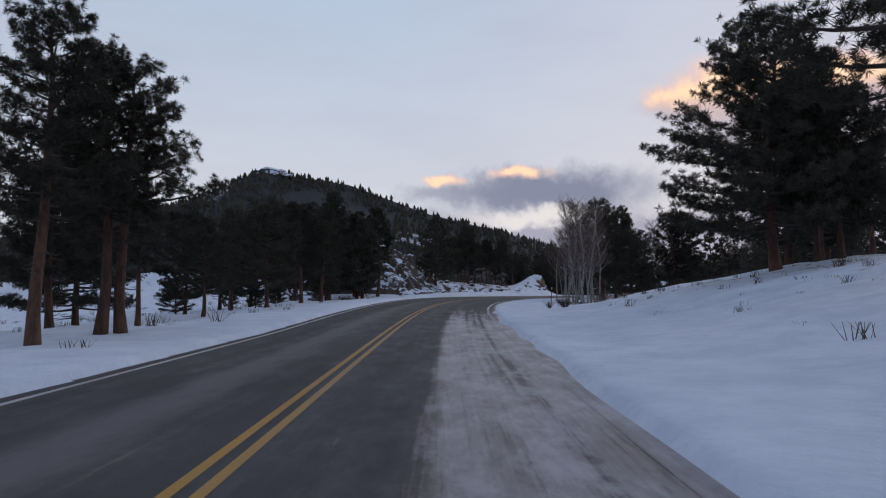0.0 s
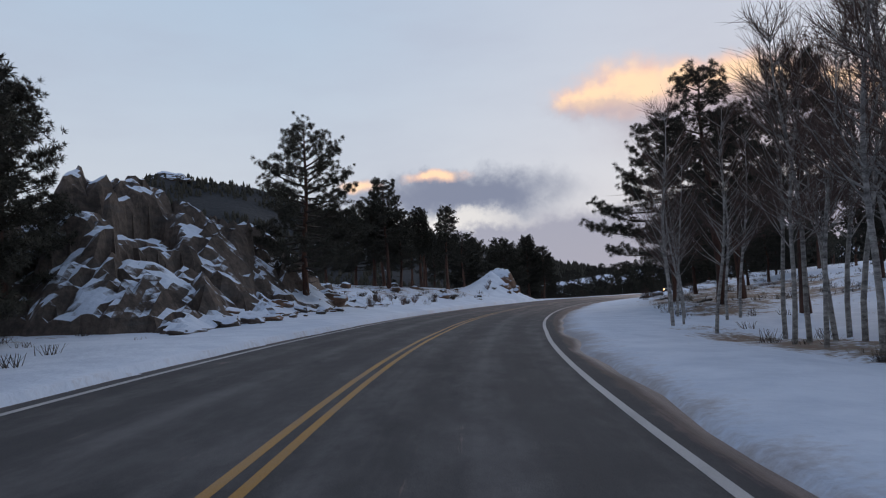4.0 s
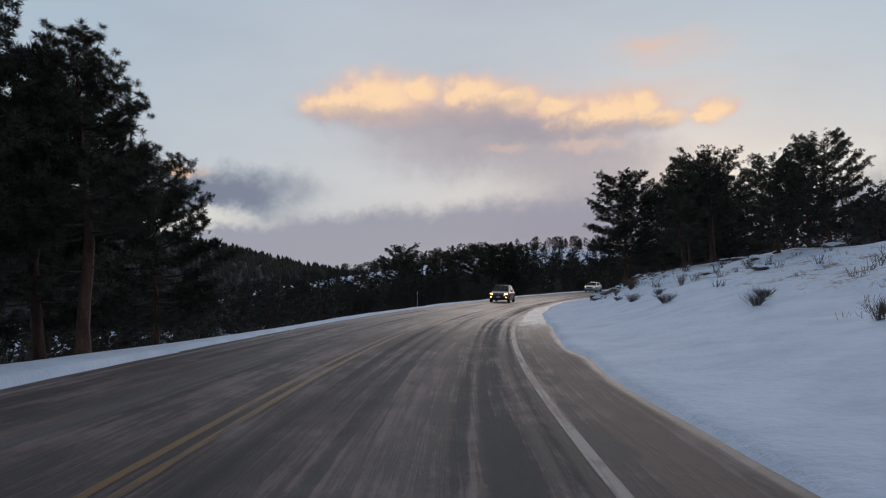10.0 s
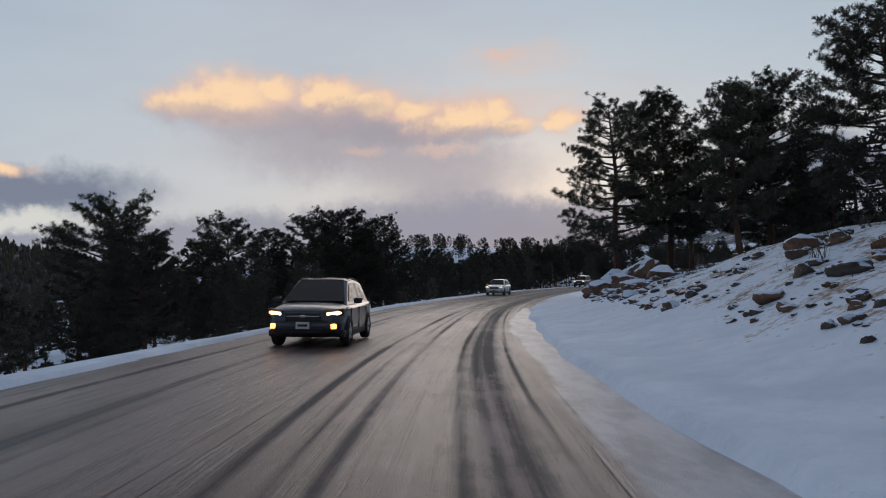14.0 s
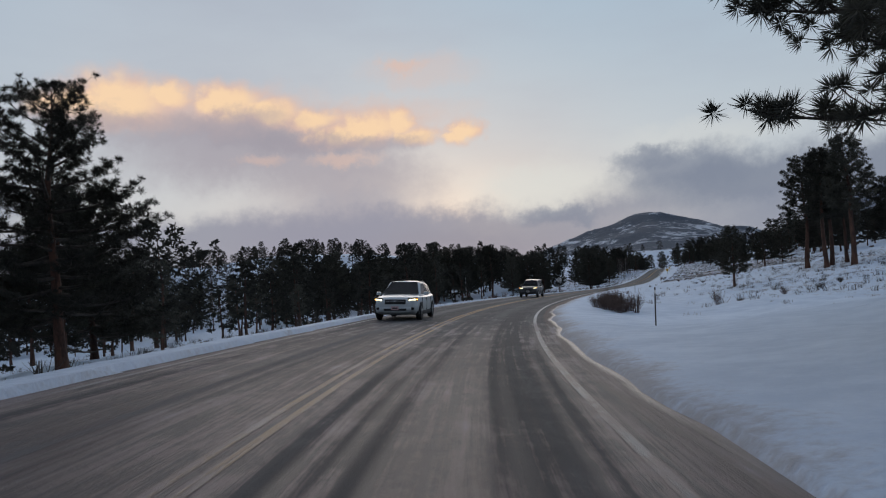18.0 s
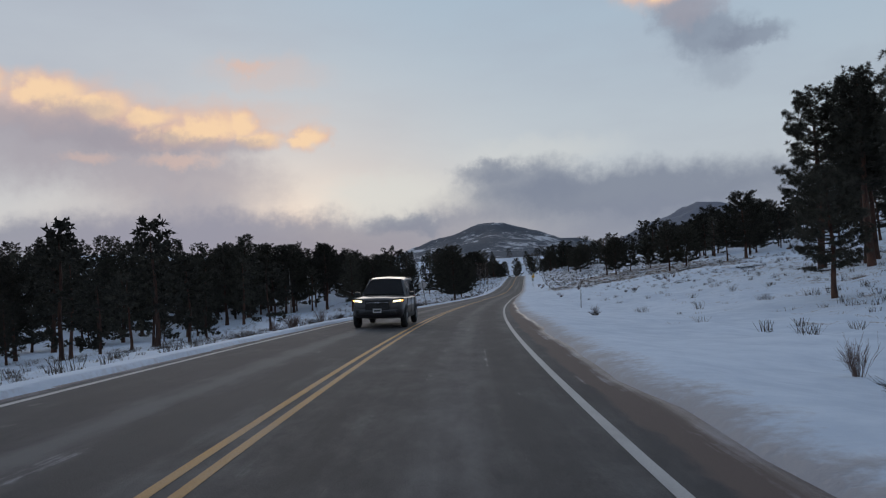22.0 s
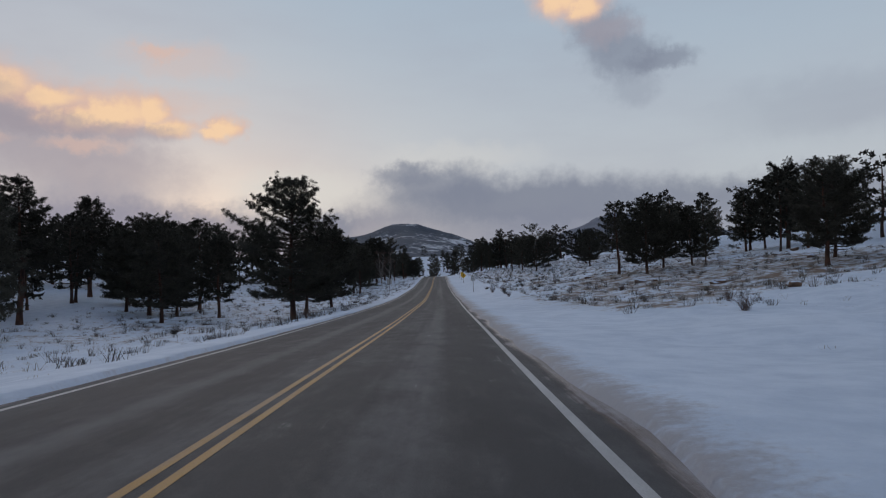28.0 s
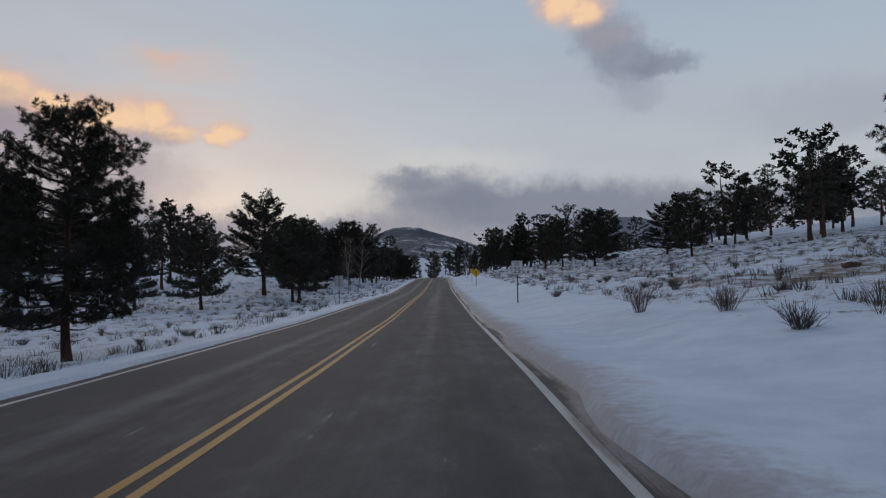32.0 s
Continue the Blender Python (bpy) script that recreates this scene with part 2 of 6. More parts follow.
def car_paint(name, colour, metal=0.3, rough=0.3):
    """Even lacquer over fine flakes, dulled by road film."""
    m, t, sh = material(name)
    flake, film = noise_of(t, 240.0, 2), noise_of(t, 1.2, 3)
    tone = blend(t, ramp(t, flake, 0.3, 0.7), tuple(c * 0.94 for c in colour), tuple(min(1, c * 1.05) for c in colour))
    wire(t, blend(t, ramp(t, film, 0.4, 0.8, 0.0, 0.10), tone, (0.22, 0.20, 0.19)), sh.inputs["Base Color"])
    wire(t, ramp(t, film, 0.35, 0.75, rough, rough + 0.14), sh.inputs["Roughness"])
    sh.inputs["Metallic"].default_value, sh.inputs["Coat Weight"].default_value = metal, 0.6
    return m


SNOW_A, SNOW_B = (0.535, 0.625, 0.745), (0.70, 0.785, 0.895)


def snow_ground():
    m, t, sh = material("snow_ground")
    p = place_of(t)
    big, mid, fine = noise_of(t, 0.09, 5, 0.6, p), noise_of(t, 0.9, 5, 0.65, p), noise_of(t, 7.0, 4, 0.6, p)
    bare = amount(t, "bare")
    grit = amount(t, "grit")
    tone = blend(t, ramp(t, sum_of(t, "ADD", sum_of(t, "MULTIPLY", mid, 0.6), sum_of(t, "MULTIPLY", big, 0.4)), 0.35, 0.65), SNOW_A, SNOW_B)
    grass = blend(t, fine, (0.095, 0.075, 0.06), (0.25, 0.195, 0.145))
    grass = blend(t, ramp(t, mid, 0.45, 0.7), grass, (0.16, 0.10, 0.065))
    broken = sum_of(t, "ADD", sum_of(t, "MULTIPLY", mid, 0.62), sum_of(t, "MULTIPLY", fine, 0.38))
    show = ramp(t, sum_of(t, "ADD", broken, sum_of(t, "MULTIPLY", bare, 0.42)), 0.70, 0.84)
    tone = blend(t, show, tone, grass)
    soil = blend(t, fine, (0.11, 0.08, 0.07), (0.28, 0.215, 0.19))
    tone = blend(t, sum_of(t, "MULTIPLY", ramp(t, sum_of(t, "ADD", sum_of(t, "MULTIPLY", broken, 0.9), grit), 0.62, 0.95), 0.66), tone, soil)
    wire(t, tone, sh.inputs["Base Color"])
    sh.inputs["Roughness"].default_value = 0.75
    relief(t, sh, sum_of(t, "ADD", sum_of(t, "MULTIPLY", mid, 0.7), sum_of(t, "MULTIPLY", fine, 0.3)), 0.55, 0.16)
    return m


def road_surface(name, dark, light, rough):
    """Asphalt or paint with driven snow on it: the UVs hold metres across and along, cover the snow's amount."""
    m, t, sh = material(name)
    uv = put(t, "UVMap").outputs[0]
    cover = amount(t, "cover")
    grain, patch = noise_of(t, 60.0, 3, 0.6, uv), noise_of(t, 0.5, 5, 0.6, uv, (1, 0.25, 1))
    streak = sum_of(t, "ADD", sum_of(t, "MULTIPLY", noise_of(t, 3.6, 6, 0.66, uv, (1.0, 0.03, 1)), 0.6), sum_of(t, "MULTIPLY", noise_of(t, 13.0, 4, 0.6, uv, (1.0, 0.016, 1)), 0.4))
    scrape = noise_of(t, 1.6, 7, 0.72, uv, (1, 0.35, 1))
    tone = blend(t, ramp(t, sum_of(t, "ADD", sum_of(t, "MULTIPLY", grain, 0.5), sum_of(t, "MULTIPLY", patch, 0.5)), 0.3, 0.7), dark, light)
    worn = sum_of(t, "ADD", sum_of(t, "MULTIPLY", noise_of(t, 0.8, 4, 0.6, uv, (1.0, 0.012, 1)), 0.55), sum_of(t, "MULTIPLY", scrape, 0.45))
    tone = blend(t, ramp(t, sum_of(t, "ADD", worn, sum_of(t, "MULTIPLY", amount(t, "wear"), 0.16)), 0.45, 0.70, 0.0, 0.60), tone, (0.19, 0.185, 0.185))
    tone = blend(t, ramp(t, cover, 0.10, 0.32, 0.0, 0.75), tone, blend(t, scrape, (0.052, 0.042, 0.041), (0.105, 0.084, 0.080)))
    lie_on = sum_of(t, "ADD", sum_of(t, "MULTIPLY_ADD", streak, 1.0, -0.36), sum_of(t, "MULTIPLY", scrape, 0.72))
    show = ramp(t, sum_of(t, "ADD", lie_on, cover), 0.68, 0.84)
    film = blend(t, ramp(t, sum_of(t, "ADD", sum_of(t, "MULTIPLY", patch, 0.6), sum_of(t, "MULTIPLY", streak, 0.4)), 0.38, 0.60), (0.078, 0.053, 0.047), (0.195, 0.147, 0.136))
    film = blend(t, ramp(t, sum_of(t, "ADD", amount(t, "white"), sum_of(t, "MULTIPLY", sum_of(t, "SUBTRACT", sum_of(t, "ADD", sum_of(t, "MULTIPLY", scrape, 0.5), sum_of(t, "MULTIPLY", streak, 0.5)), 0.5), 1.3)), 0.2, 0.8), film, blend(t, ramp(t, scrape, 0.38, 0.62), (0.25, 0.258, 0.29), (0.42, 0.435, 0.48)))
    dirt = blend(t, grain, (0.07, 0.05, 0.045), (0.17, 0.13, 0.115))
    tone = blend(t, ramp(t, sum_of(t, "ADD", scrape, sum_of(t, "MULTIPLY", amount(t, "mud"), 0.7)), 0.75, 1.0), tone, dirt)
    wire(t, blend(t, show, tone, film), sh.inputs["Base Color"])
    sh.inputs["Specular IOR Level"].default_value = 0.3
    wire(t, ramp(t, cover, 0.18, 0.36, rough, 0.40), sh.inputs["Roughness"])
    relief(t, sh, sum_of(t, "ADD", grain, sum_of(t, "ADD", sum_of(t, "MULTIPLY", show, 1.5), sum_of(t, "MULTIPLY", scrape, 1.2))), 0.35, 0.02)
    return m


def snowed_rock(name, dark, light, least=0.45):
    """Granite with snow lying where it can rest."""
    m, t, sh = material(name)
    p = place_of(t)
    a, b, c = noise_of(t, 0.8, 5, 0.65, p), noise_of(t, 4.5, 5, 0.65, p), noise_of(t, 0.5, 4, 0.5, p, (1, 1, 6))
    tone = blend(t, ramp(t, sum_of(t, "ADD", sum_of(t, "MULTIPLY", a, 0.5), sum_of(t, "MULTIPLY", b, 0.5)), 0.35, 0.65), dark, light)
    tone = blend(t, ramp(t, c, 0.52, 0.72, 0.0, 0.7), tone, (0.07, 0.065, 0.06))
    up = put(t, "SeparateXYZ")
    wire(t, put(t, "NewGeometry").outputs["Normal"], up.inputs[0])
    rest = ramp(t, sum_of(t, "ADD", up.outputs[2], sum_of(t, "MULTIPLY", sum_of(t, "SUBTRACT", a, 0.5), 0.9)), least, least + 0.14)
    wire(t, blend(t, rest, tone, blend(t, b, SNOW_A, SNOW_B)), sh.inputs["Base Color"])
    sh.inputs["Roughness"].default_value = 0.85
    relief(t, sh, sum_of(t, "ADD", a, sum_of(t, "MULTIPLY", b, 0.6)), 0.7, 0.10)
    return m


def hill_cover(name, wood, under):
    """Far slopes: snow between close woods, their colour hazed on the farthest."""
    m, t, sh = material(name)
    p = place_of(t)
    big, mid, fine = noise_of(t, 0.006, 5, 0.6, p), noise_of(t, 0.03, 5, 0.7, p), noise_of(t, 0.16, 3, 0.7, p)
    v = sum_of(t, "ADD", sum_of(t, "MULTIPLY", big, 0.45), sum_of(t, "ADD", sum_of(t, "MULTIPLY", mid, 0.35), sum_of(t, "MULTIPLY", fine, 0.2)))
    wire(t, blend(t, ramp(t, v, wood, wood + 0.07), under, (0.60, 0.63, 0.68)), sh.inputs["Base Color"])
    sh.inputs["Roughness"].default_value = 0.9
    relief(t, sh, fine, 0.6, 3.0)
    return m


SNOW = snow_ground()
ASPHALT = road_surface("asphalt", (0.034, 0.034, 0.037), (0.075, 0.073, 0.075), 0.8)
YELLOW = road_surface("yellow_paint", (0.30, 0.15, 0.026), (0.53, 0.29, 0.05), 0.6)
WHITE = road_surface("white_paint", (0.40, 0.40, 0.40), (0.62, 0.61, 0.60), 0.6)
BARK = grained("pine_bark", (0.024, 0.013, 0.010), (0.128, 0.060, 0.038), 5.0, 0.9, 0.9, 0.05, by=(1, 1, 0.25), vary=0.25)
LIMB = grained("limb_bark", (0.03, 0.024, 0.02), (0.09, 0.07, 0.055), 6.0, 0.9)
NEEDLE = grained("pine_needles", (0.035, 0.035, 0.028), (0.090, 0.083, 0.064), 1.6, 0.85, 0.0, vary=0.35)
NEEDLE.node_tree.nodes["Principled BSDF"].inputs["Specular IOR Level"].default_value = 0.15
ASPEN = grained("aspen_bark", (0.075, 0.068, 0.062), (0.50, 0.465, 0.42), 3.4, 0.8, 0.5, 0.02, by=(1, 1, 2.5))
TWIG = grained("bare_twigs", (0.055, 0.034, 0.027), (0.18, 0.115, 0.09), 4.0, 0.9)
SAGE = grained("dry_brush", (0.036, 0.030, 0.027), (0.125, 0.105, 0.085), 4.0, 0.9, vary=0.3)
STRAW = grained("dry_grass", (0.12, 0.09, 0.06), (0.30, 0.235, 0.15), 4.0, 0.9)
ROCK = snowed_rock("grey_granite", (0.040, 0.031, 0.026), (0.135, 0.102, 0.080), 0.54)
REDROCK = snowed_rock("red_granite", (0.072, 0.042, 0.028), (0.225, 0.125, 0.075), 0.58)
HILL = hill_cover("wooded_hill", 0.57, (0.022, 0.026, 0.03))
# bluish air haze is painted into these two base colours, paler than the near woods
HAZED_HILL = hill_cover("hazed_mountain", 0.505, (0.065, 0.08, 0.108))
HAZED_RIDGE = hill_cover("hazed_ridge", 0.66, (0.15, 0.17, 0.22))
STEEL = grained("galvanised_steel", (0.22, 0.22, 0.23), (0.40, 0.40, 0.40), 8.0, 0.45, 0.2, 0.005, 0.7)
ALU = grained("sign_back", (0.36, 0.34, 0.32), (0.52, 0.50, 0.47), 3.0, 0.5, 0.1, 0.003, 0.25)
POST = grained("dark_post", (0.03, 0.03, 0.03), (0.07, 0.065, 0.06), 8.0, 0.7)
SIGNWHITE = plain("sign_white", (0.70, 0.70, 0.69), 0.5)
SIGNYELLOW = plain("sign_yellow", (0.75, 0.42, 0.02), 0.45)
INK = plain("sign_black", (0.02, 0.02, 0.02), 0.6)
RUBBER = grained("tyre_rubber", (0.012, 0.012, 0.012), (0.03, 0.03, 0.03), 12.0, 0.85)
RIM = plain("wheel_rim", (0.42, 0.42, 0.43), 0.35, 0.6)
TRIM = grained("black_trim", (0.012, 0.012, 0.013), (0.03, 0.03, 0.03), 14.0, 0.6)
CHROME = plain("chrome", (0.55, 0.55, 0.56), 0.2, 1.0)
PAINT_BLUE = car_paint("dark_blue_paint", (0.020, 0.023, 0.032))
PAINT_WHITE = car_paint("silver_white_paint", (0.60, 0.64, 0.65), 0.25, 0.30)
PAINT_GREY = car_paint("dark_grey_paint", (0.040, 0.040, 0.043))
CARGLASS = plain("tinted_glass", (0.008, 0.011, 0.014), 0.05, 0.0, 0.0)
LAMPWARM = plain("headlight_warm", (0.9, 0.7, 0.45), 0.3, 0.0, 0.0, (1.0, 0.50, 0.20), 9.0)
LAMPWHITE = plain("headlight_white", (0.9, 0.88, 0.7), 0.3, 0.0, 0.0, (1.0, 0.88, 0.52), 2.2)
LAMPAMBER = plain("turn_lamp", (0.6, 0.25, 0.05), 0.3, 0.0, 0.0, (1.0, 0.38, 0.07), 6.0)
PLATEBAR = plain("plate", (0.6, 0.6, 0.58), 0.5)
TAIL_RED = plain("tail_red", (0.25, 0.01, 0.01), 0.3)
REDPLATE = plain("red_plate", (0.65, 0.42, 0.42), 0.5)

# ---- plan: the road's line, s metres along the drive and d metres to its right ----
_p = np.array([(x, y, z - EYE) for t, x, y, z, yaw, pitch, roll in ROWS])
_len = np.concatenate([[0.0], np.cumsum(np.hypot(np.diff(_p[:, 0]), np.diff(_p[:, 1])))])
_s = np.arange(0.0, _len[-1], 3.0)
_px, _py, _pz = (np.interp(_s, _len, _p[:, i]) for i in range(3))
for _ in range(6):  # a smooth line
    for _a in (_px, _py, _pz):
        _a[1:-1] = (_a[:-2] + 2 * _a[1:-1] + _a[2:]) / 4
_h0 = math.atan2(_px[1] - _px[0], _py[1] - _py[0])
_h1 = math.atan2(_px[-1] - _px[-6], _py[-1] - _py[-6])
_back, _on = np.arange(-90.0, 0.0, 3.0), np.arange(3.0, 330.0, 3.0)
AHEAD = ((0, 0.0), (9, 0.05), (33, 0.28), (91, 1.5), (174, 4.7), (215, 5.6), (330, 3.0))
LINE_S = np.concatenate([_back, _s, _s[-1] + _on])
LINE_X = np.concatenate([_px[0] + math.sin(_h0) * _back, _px, _px[-1] + math.sin(_h1) * _on])
LINE_Y = np.concatenate([_py[0] + math.cos(_h0) * _back, _py, _py[-1] + math.cos(_h1) * _on])
LINE_Z = np.concatenate([_pz[0] + 0.008 * _back, _pz, _pz[-1] + np.interp(_on, *zip(*AHEAD))])
_lean = np.interp(_s, _len, [-r[6] for r in ROWS])
for _ in range(60):  # the road's bank, in slope to the right
    _lean[1:-1] = (_lean[:-2] + 2 * _lean[1:-1] + _lean[2:]) / 4
LINE_B = np.tan(np.radians(np.concatenate([0 * _back, _lean, 0 * _on + _lean[-1]])))
LINE_H = np.unwrap(np.arctan2(np.gradient(LINE_X), np.gradient(LINE_Y)))


def road_at(s):
    """x, y, z and heading (radians, clockwise from +y) of the line."""
    return tuple(np.interp(s, LINE_S, a) for a in (LINE_X, LINE_Y, LINE_Z, LINE_H))


def spot(s, d):
    x, y, z, h = road_at(s)
    return x + np.cos(h) * d, y - np.sin(h) * d


def on_line(x, y):
    """s and d of places."""
    x, y = np.atleast_1d(np.asarray(x, float)), np.atleast_1d(np.asarray(y, float))
    s, d = np.empty(len(x)), np.empty(len(x))
    for i in range(0, len(x), 20000):
        a, b = x[i:i + 20000, None] - LINE_X, y[i:i + 20000, None] - LINE_Y
        k = (a * a + b * b).argmin(1)
        r = np.arange(len(k))
        h = LINE_H[k]
        ahead = a[r, k] * np.sin(h) + b[r, k] * np.cos(h)
        s[i:i + 20000] = LINE_S[k] + ahead
        d[i:i + 20000] = a[r, k] * np.cos(h) - b[r, k] * np.sin(h)
        far = (k == 0) | (k == len(LINE_S) - 1)
        off = np.hypot(a[r, k], b[r, k])
        d[i:i + 20000] = np.where(far & (off > 30), np.sign(d[i:i + 20000] + 1e-9) * off, d[i:i + 20000])
    return s, d


SHIFT = ((-90, 0), (45, 0), (80, 0.1), (95, -0.15), (108, -0.4), (121, -0.6), (147, -0.75), (215, -0.55), (252, -0.15), (278, -0.35), (350, -0.33), (413, -0.55), (444, -0.45), (467, -0.6), (523, -0.9), (606, -1.3), (760, -2))


def sway(s):
    """Where the road's own line lies across the drive's line."""
    return np.interp(s, *zip(*SHIFT))


def bank(s, d):
    """How much the pavement's cross fall lifts it at d."""
    b = np.interp(s, LINE_S, LINE_B)
    crown = np.clip(0.038 - (b - 0.019) * 1.5, 0, 0.038) * np.clip(b / 0.019, 0, 1)
    return np.where(d < -1.7, 1.7 * b + (-1.7 - d) * (b - crown), -d * b)


# the ground's height over the road, station by station
LEFT_D = (5.6, 8, 12, 16, 22, 35, 50, 80, 120, 200)
LEFT = (
    (-90, 0.10, 0.2, 0.1, -0.3, -0.8, -1.5, -2, -2, 0, 4),
    (30, 0.10, 0.15, 0.0, -0.4, -0.8, -1.5, -2, -2, 0, 4),
    (60, 0.12, 0.25, 0.1, -0.4, -0.8, -1.3, -1.5, -1.5, 0, 4),
    (78, 0.15, 0.45, 0.5, 0.2, 0.2, 0.4, 0.5, 0.5, 1, 4),
    (92, 0.15, 0.65, 1.5, 2.1, 2.5, 3.5, 3.7, 2.4, 1, 3),
    (112, 0.15, 0.75, 1.8, 2.4, 2.9, 3.4, 2.9, 0.6, -2, -4),
    (130, 0.15, 0.70, 1.9, 2.4, 2.4, 1.5, 0, -3, -6, -8),
    (142, 0.12, 0.30, 0.7, 0.6, 0.2, -1.5, -3, -6, -9, -10),
    (160, 0.12, 0.00, -1.0, -1.9, -3.2, -5.5, -8, -12, -15, -18),
    (205, 0.15, 0.00, -0.9, -1.7, -2.8, -4.6, -6.5, -10, -13, -16),
    (250, 0.15, 0.10, -0.3, -0.7, -1.3, -2.4, -3.0, -5.0, -8, -6),
    (300, 0.12, 0.00, -0.5, -0.9, -1.4, -2.3, -3.2, -5.5, -8, -11),
    (370, 0.12, -0.1, -0.7, -1.2, -1.8, -2.6, -3.0, -3.6, -4, -4),
    (430, 0.12, -0.2, -0.9, -1.2, -1.5, -1.7, -1.8, -0.5, 3, 9),
    (500, 0.12, -0.2, -0.8, -1.0, -0.9, -0.4, 0.4, 3.0, 9, 20),
    (600, 0.12, -0.1, -0.5, -0.5, 0.0, 1.5, 3, 7.0, 13, 26),
)
RIGHT_D = (3.4, 5, 7, 10, 15, 22, 30, 50, 80, 120, 200)
RIGHT = (
    (-90, 0.1, 0.3, 0.7, 1.3, 2.2, 3.0, 3.6, 4.4, 5, 6, 8),
    (30, 0.1, 0.2, 0.4, 1.1, 2.1, 3.0, 3.6, 4.4, 5, 6, 8),
    (48, 0.05, 0.1, 0.0, 0.4, 1.6, 2.7, 3.4, 4.0, 5, 6, 8),
    (64, 0.05, 0.0, -0.3, -0.3, 0.2, 1.0, 1.8, 3.0, 4, 5, 8),
    (85, 0.05, 0.0, -0.2, -0.3, -0.1, 0.5, 1.2, 3.0, 4, 5, 8),
    (105, 0.05, 0.1, 0.3, 0.4, 0.5, 0.9, 1.6, 3.0, 4, 5, 8),
    (128, 0.05, 0.15, 0.3, 0.4, 0.6, 1.4, 2.2, 3.4, 4, 5, 8),
    (146, 0.05, 0.25, 0.5, 0.9, 1.6, 2.3, 2.8, 3.6, 4, 5, 8),
    (168, 0.10, 0.35, 0.9, 1.6, 2.4, 2.9, 3.2, 3.8, 4, 5, 8),
    (188, 0.12, 0.5, 1.2, 2.0, 2.8, 3.1, 3.3, 3.8, 4, 5, 8),
    (208, 0.12, 0.5, 1.2, 2.1, 2.8, 3.1, 3.2, 3.6, 4, 5, 8),
    (226, 0.10, 0.3, 0.7, 1.4, 2.0, 2.4, 2.7, 3.2, 4, 5, 8),
    (240, 0.06, 0.1, 0.3, 0.6, 0.9, 1.2, 1.5, 2.4, 3.5, 5, 9),
    (262, 0.05, -0.2, -0.4, -0.4, -0.2, 0.1, 0.6, 1.8, 3.2, 5.5, 11),
    (300, 0.05, -0.2, -0.45, -0.6, -0.5, 0.0, 0.8, 2.2, 4.0, 7, 16),
    (330, 0.05, -0.2, -0.45, -0.7, -0.5, 0.0, 1.0, 2.8, 5.0, 9, 22),
    (372, 0.05, 0.0, -0.2, -0.2, 0.0, 0.7, 1.5, 3.6, 6.5, 12, 26),
    (410, 0.10, 0.2, 0.3, 0.4, 0.8, 1.5, 2.3, 4.4, 8, 13, 26),
    (465, 0.15, 0.5, 0.7, 0.9, 1.4, 2.2, 2.9, 5.0, 9, 13, 26),
    (530, 0.15, 0.5, 0.8, 1.2, 1.8, 2.6, 3.6, 6, 10, 14, 26),
    (620, 0.15, 0.4, 0.7, 1.1, 1.8, 2.6, 3.6, 6, 10, 14, 26),
)


def _table(s, d, rows, ds):
    st = np.array([r[0] for r in rows], float)
    v = np.array([r[1:] for r in rows], float)
    ds = np.array(ds, float)
    i = np.clip(np.searchsorted(st, s) - 1, 0, len(st) - 2)
    u = np.clip((s - st[i]) / (st[i + 1] - st[i]), 0, 1)
    u = u * u * (3 - 2 * u)
    j = np.clip(np.searchsorted(ds, d) - 1, 0, len(ds) - 2)
    w = np.clip((d - ds[j]) / (ds[j + 1] - ds[j]), 0, 1)
    return (v[i, j] * (1 - w) + v[i, j + 1] * w) * (1 - u) + (v[i + 1, j] * (1 - w) + v[i + 1, j + 1] * w) * u


def _waves(x, y):
    """Gentle humps of the snow, within about one metre."""
    a = np.sin(x * 0.37 + 1.3 * np.sin(y * 0.21)) * np.sin(y * 0.43 + 1.1 * np.sin(x * 0.17))
    b = np.sin(x * 1.13 + 2.0 * np.sin(y * 0.71)) * np.sin(y * 0.97 + 1.7 * np.sin(x * 0.59))
    c = np.sin(x * 2.9 + 2.0 * np.sin(y * 1.9)) * np.sin(y * 2.6 + 1.7 * np.sin(x * 1.7))
    return 0.6 * a + 0.28 * b + 0.12 * c


EDGE_L = -5.5   # the pavement's left edge


def edge_r(s):
    """The snow's edge right of the road, wavering."""
    return np.interp(s, (20, 60, 92, 108, 160, 200, 255, 290, 310, 330, 350, 400, 430), (1.9, 2.2, 2.4, 2.9, 2.9, 2.5, 2.4, 2.6, 2.7, 2.5, 2.25, 2.05, 1.98)) + 0.09 * np.sin(s * 0.43 + 2 * np.sin(s * 0.17)) + 0.06 * np.sin(s * 1.1 + np.sin(s * 0.37))


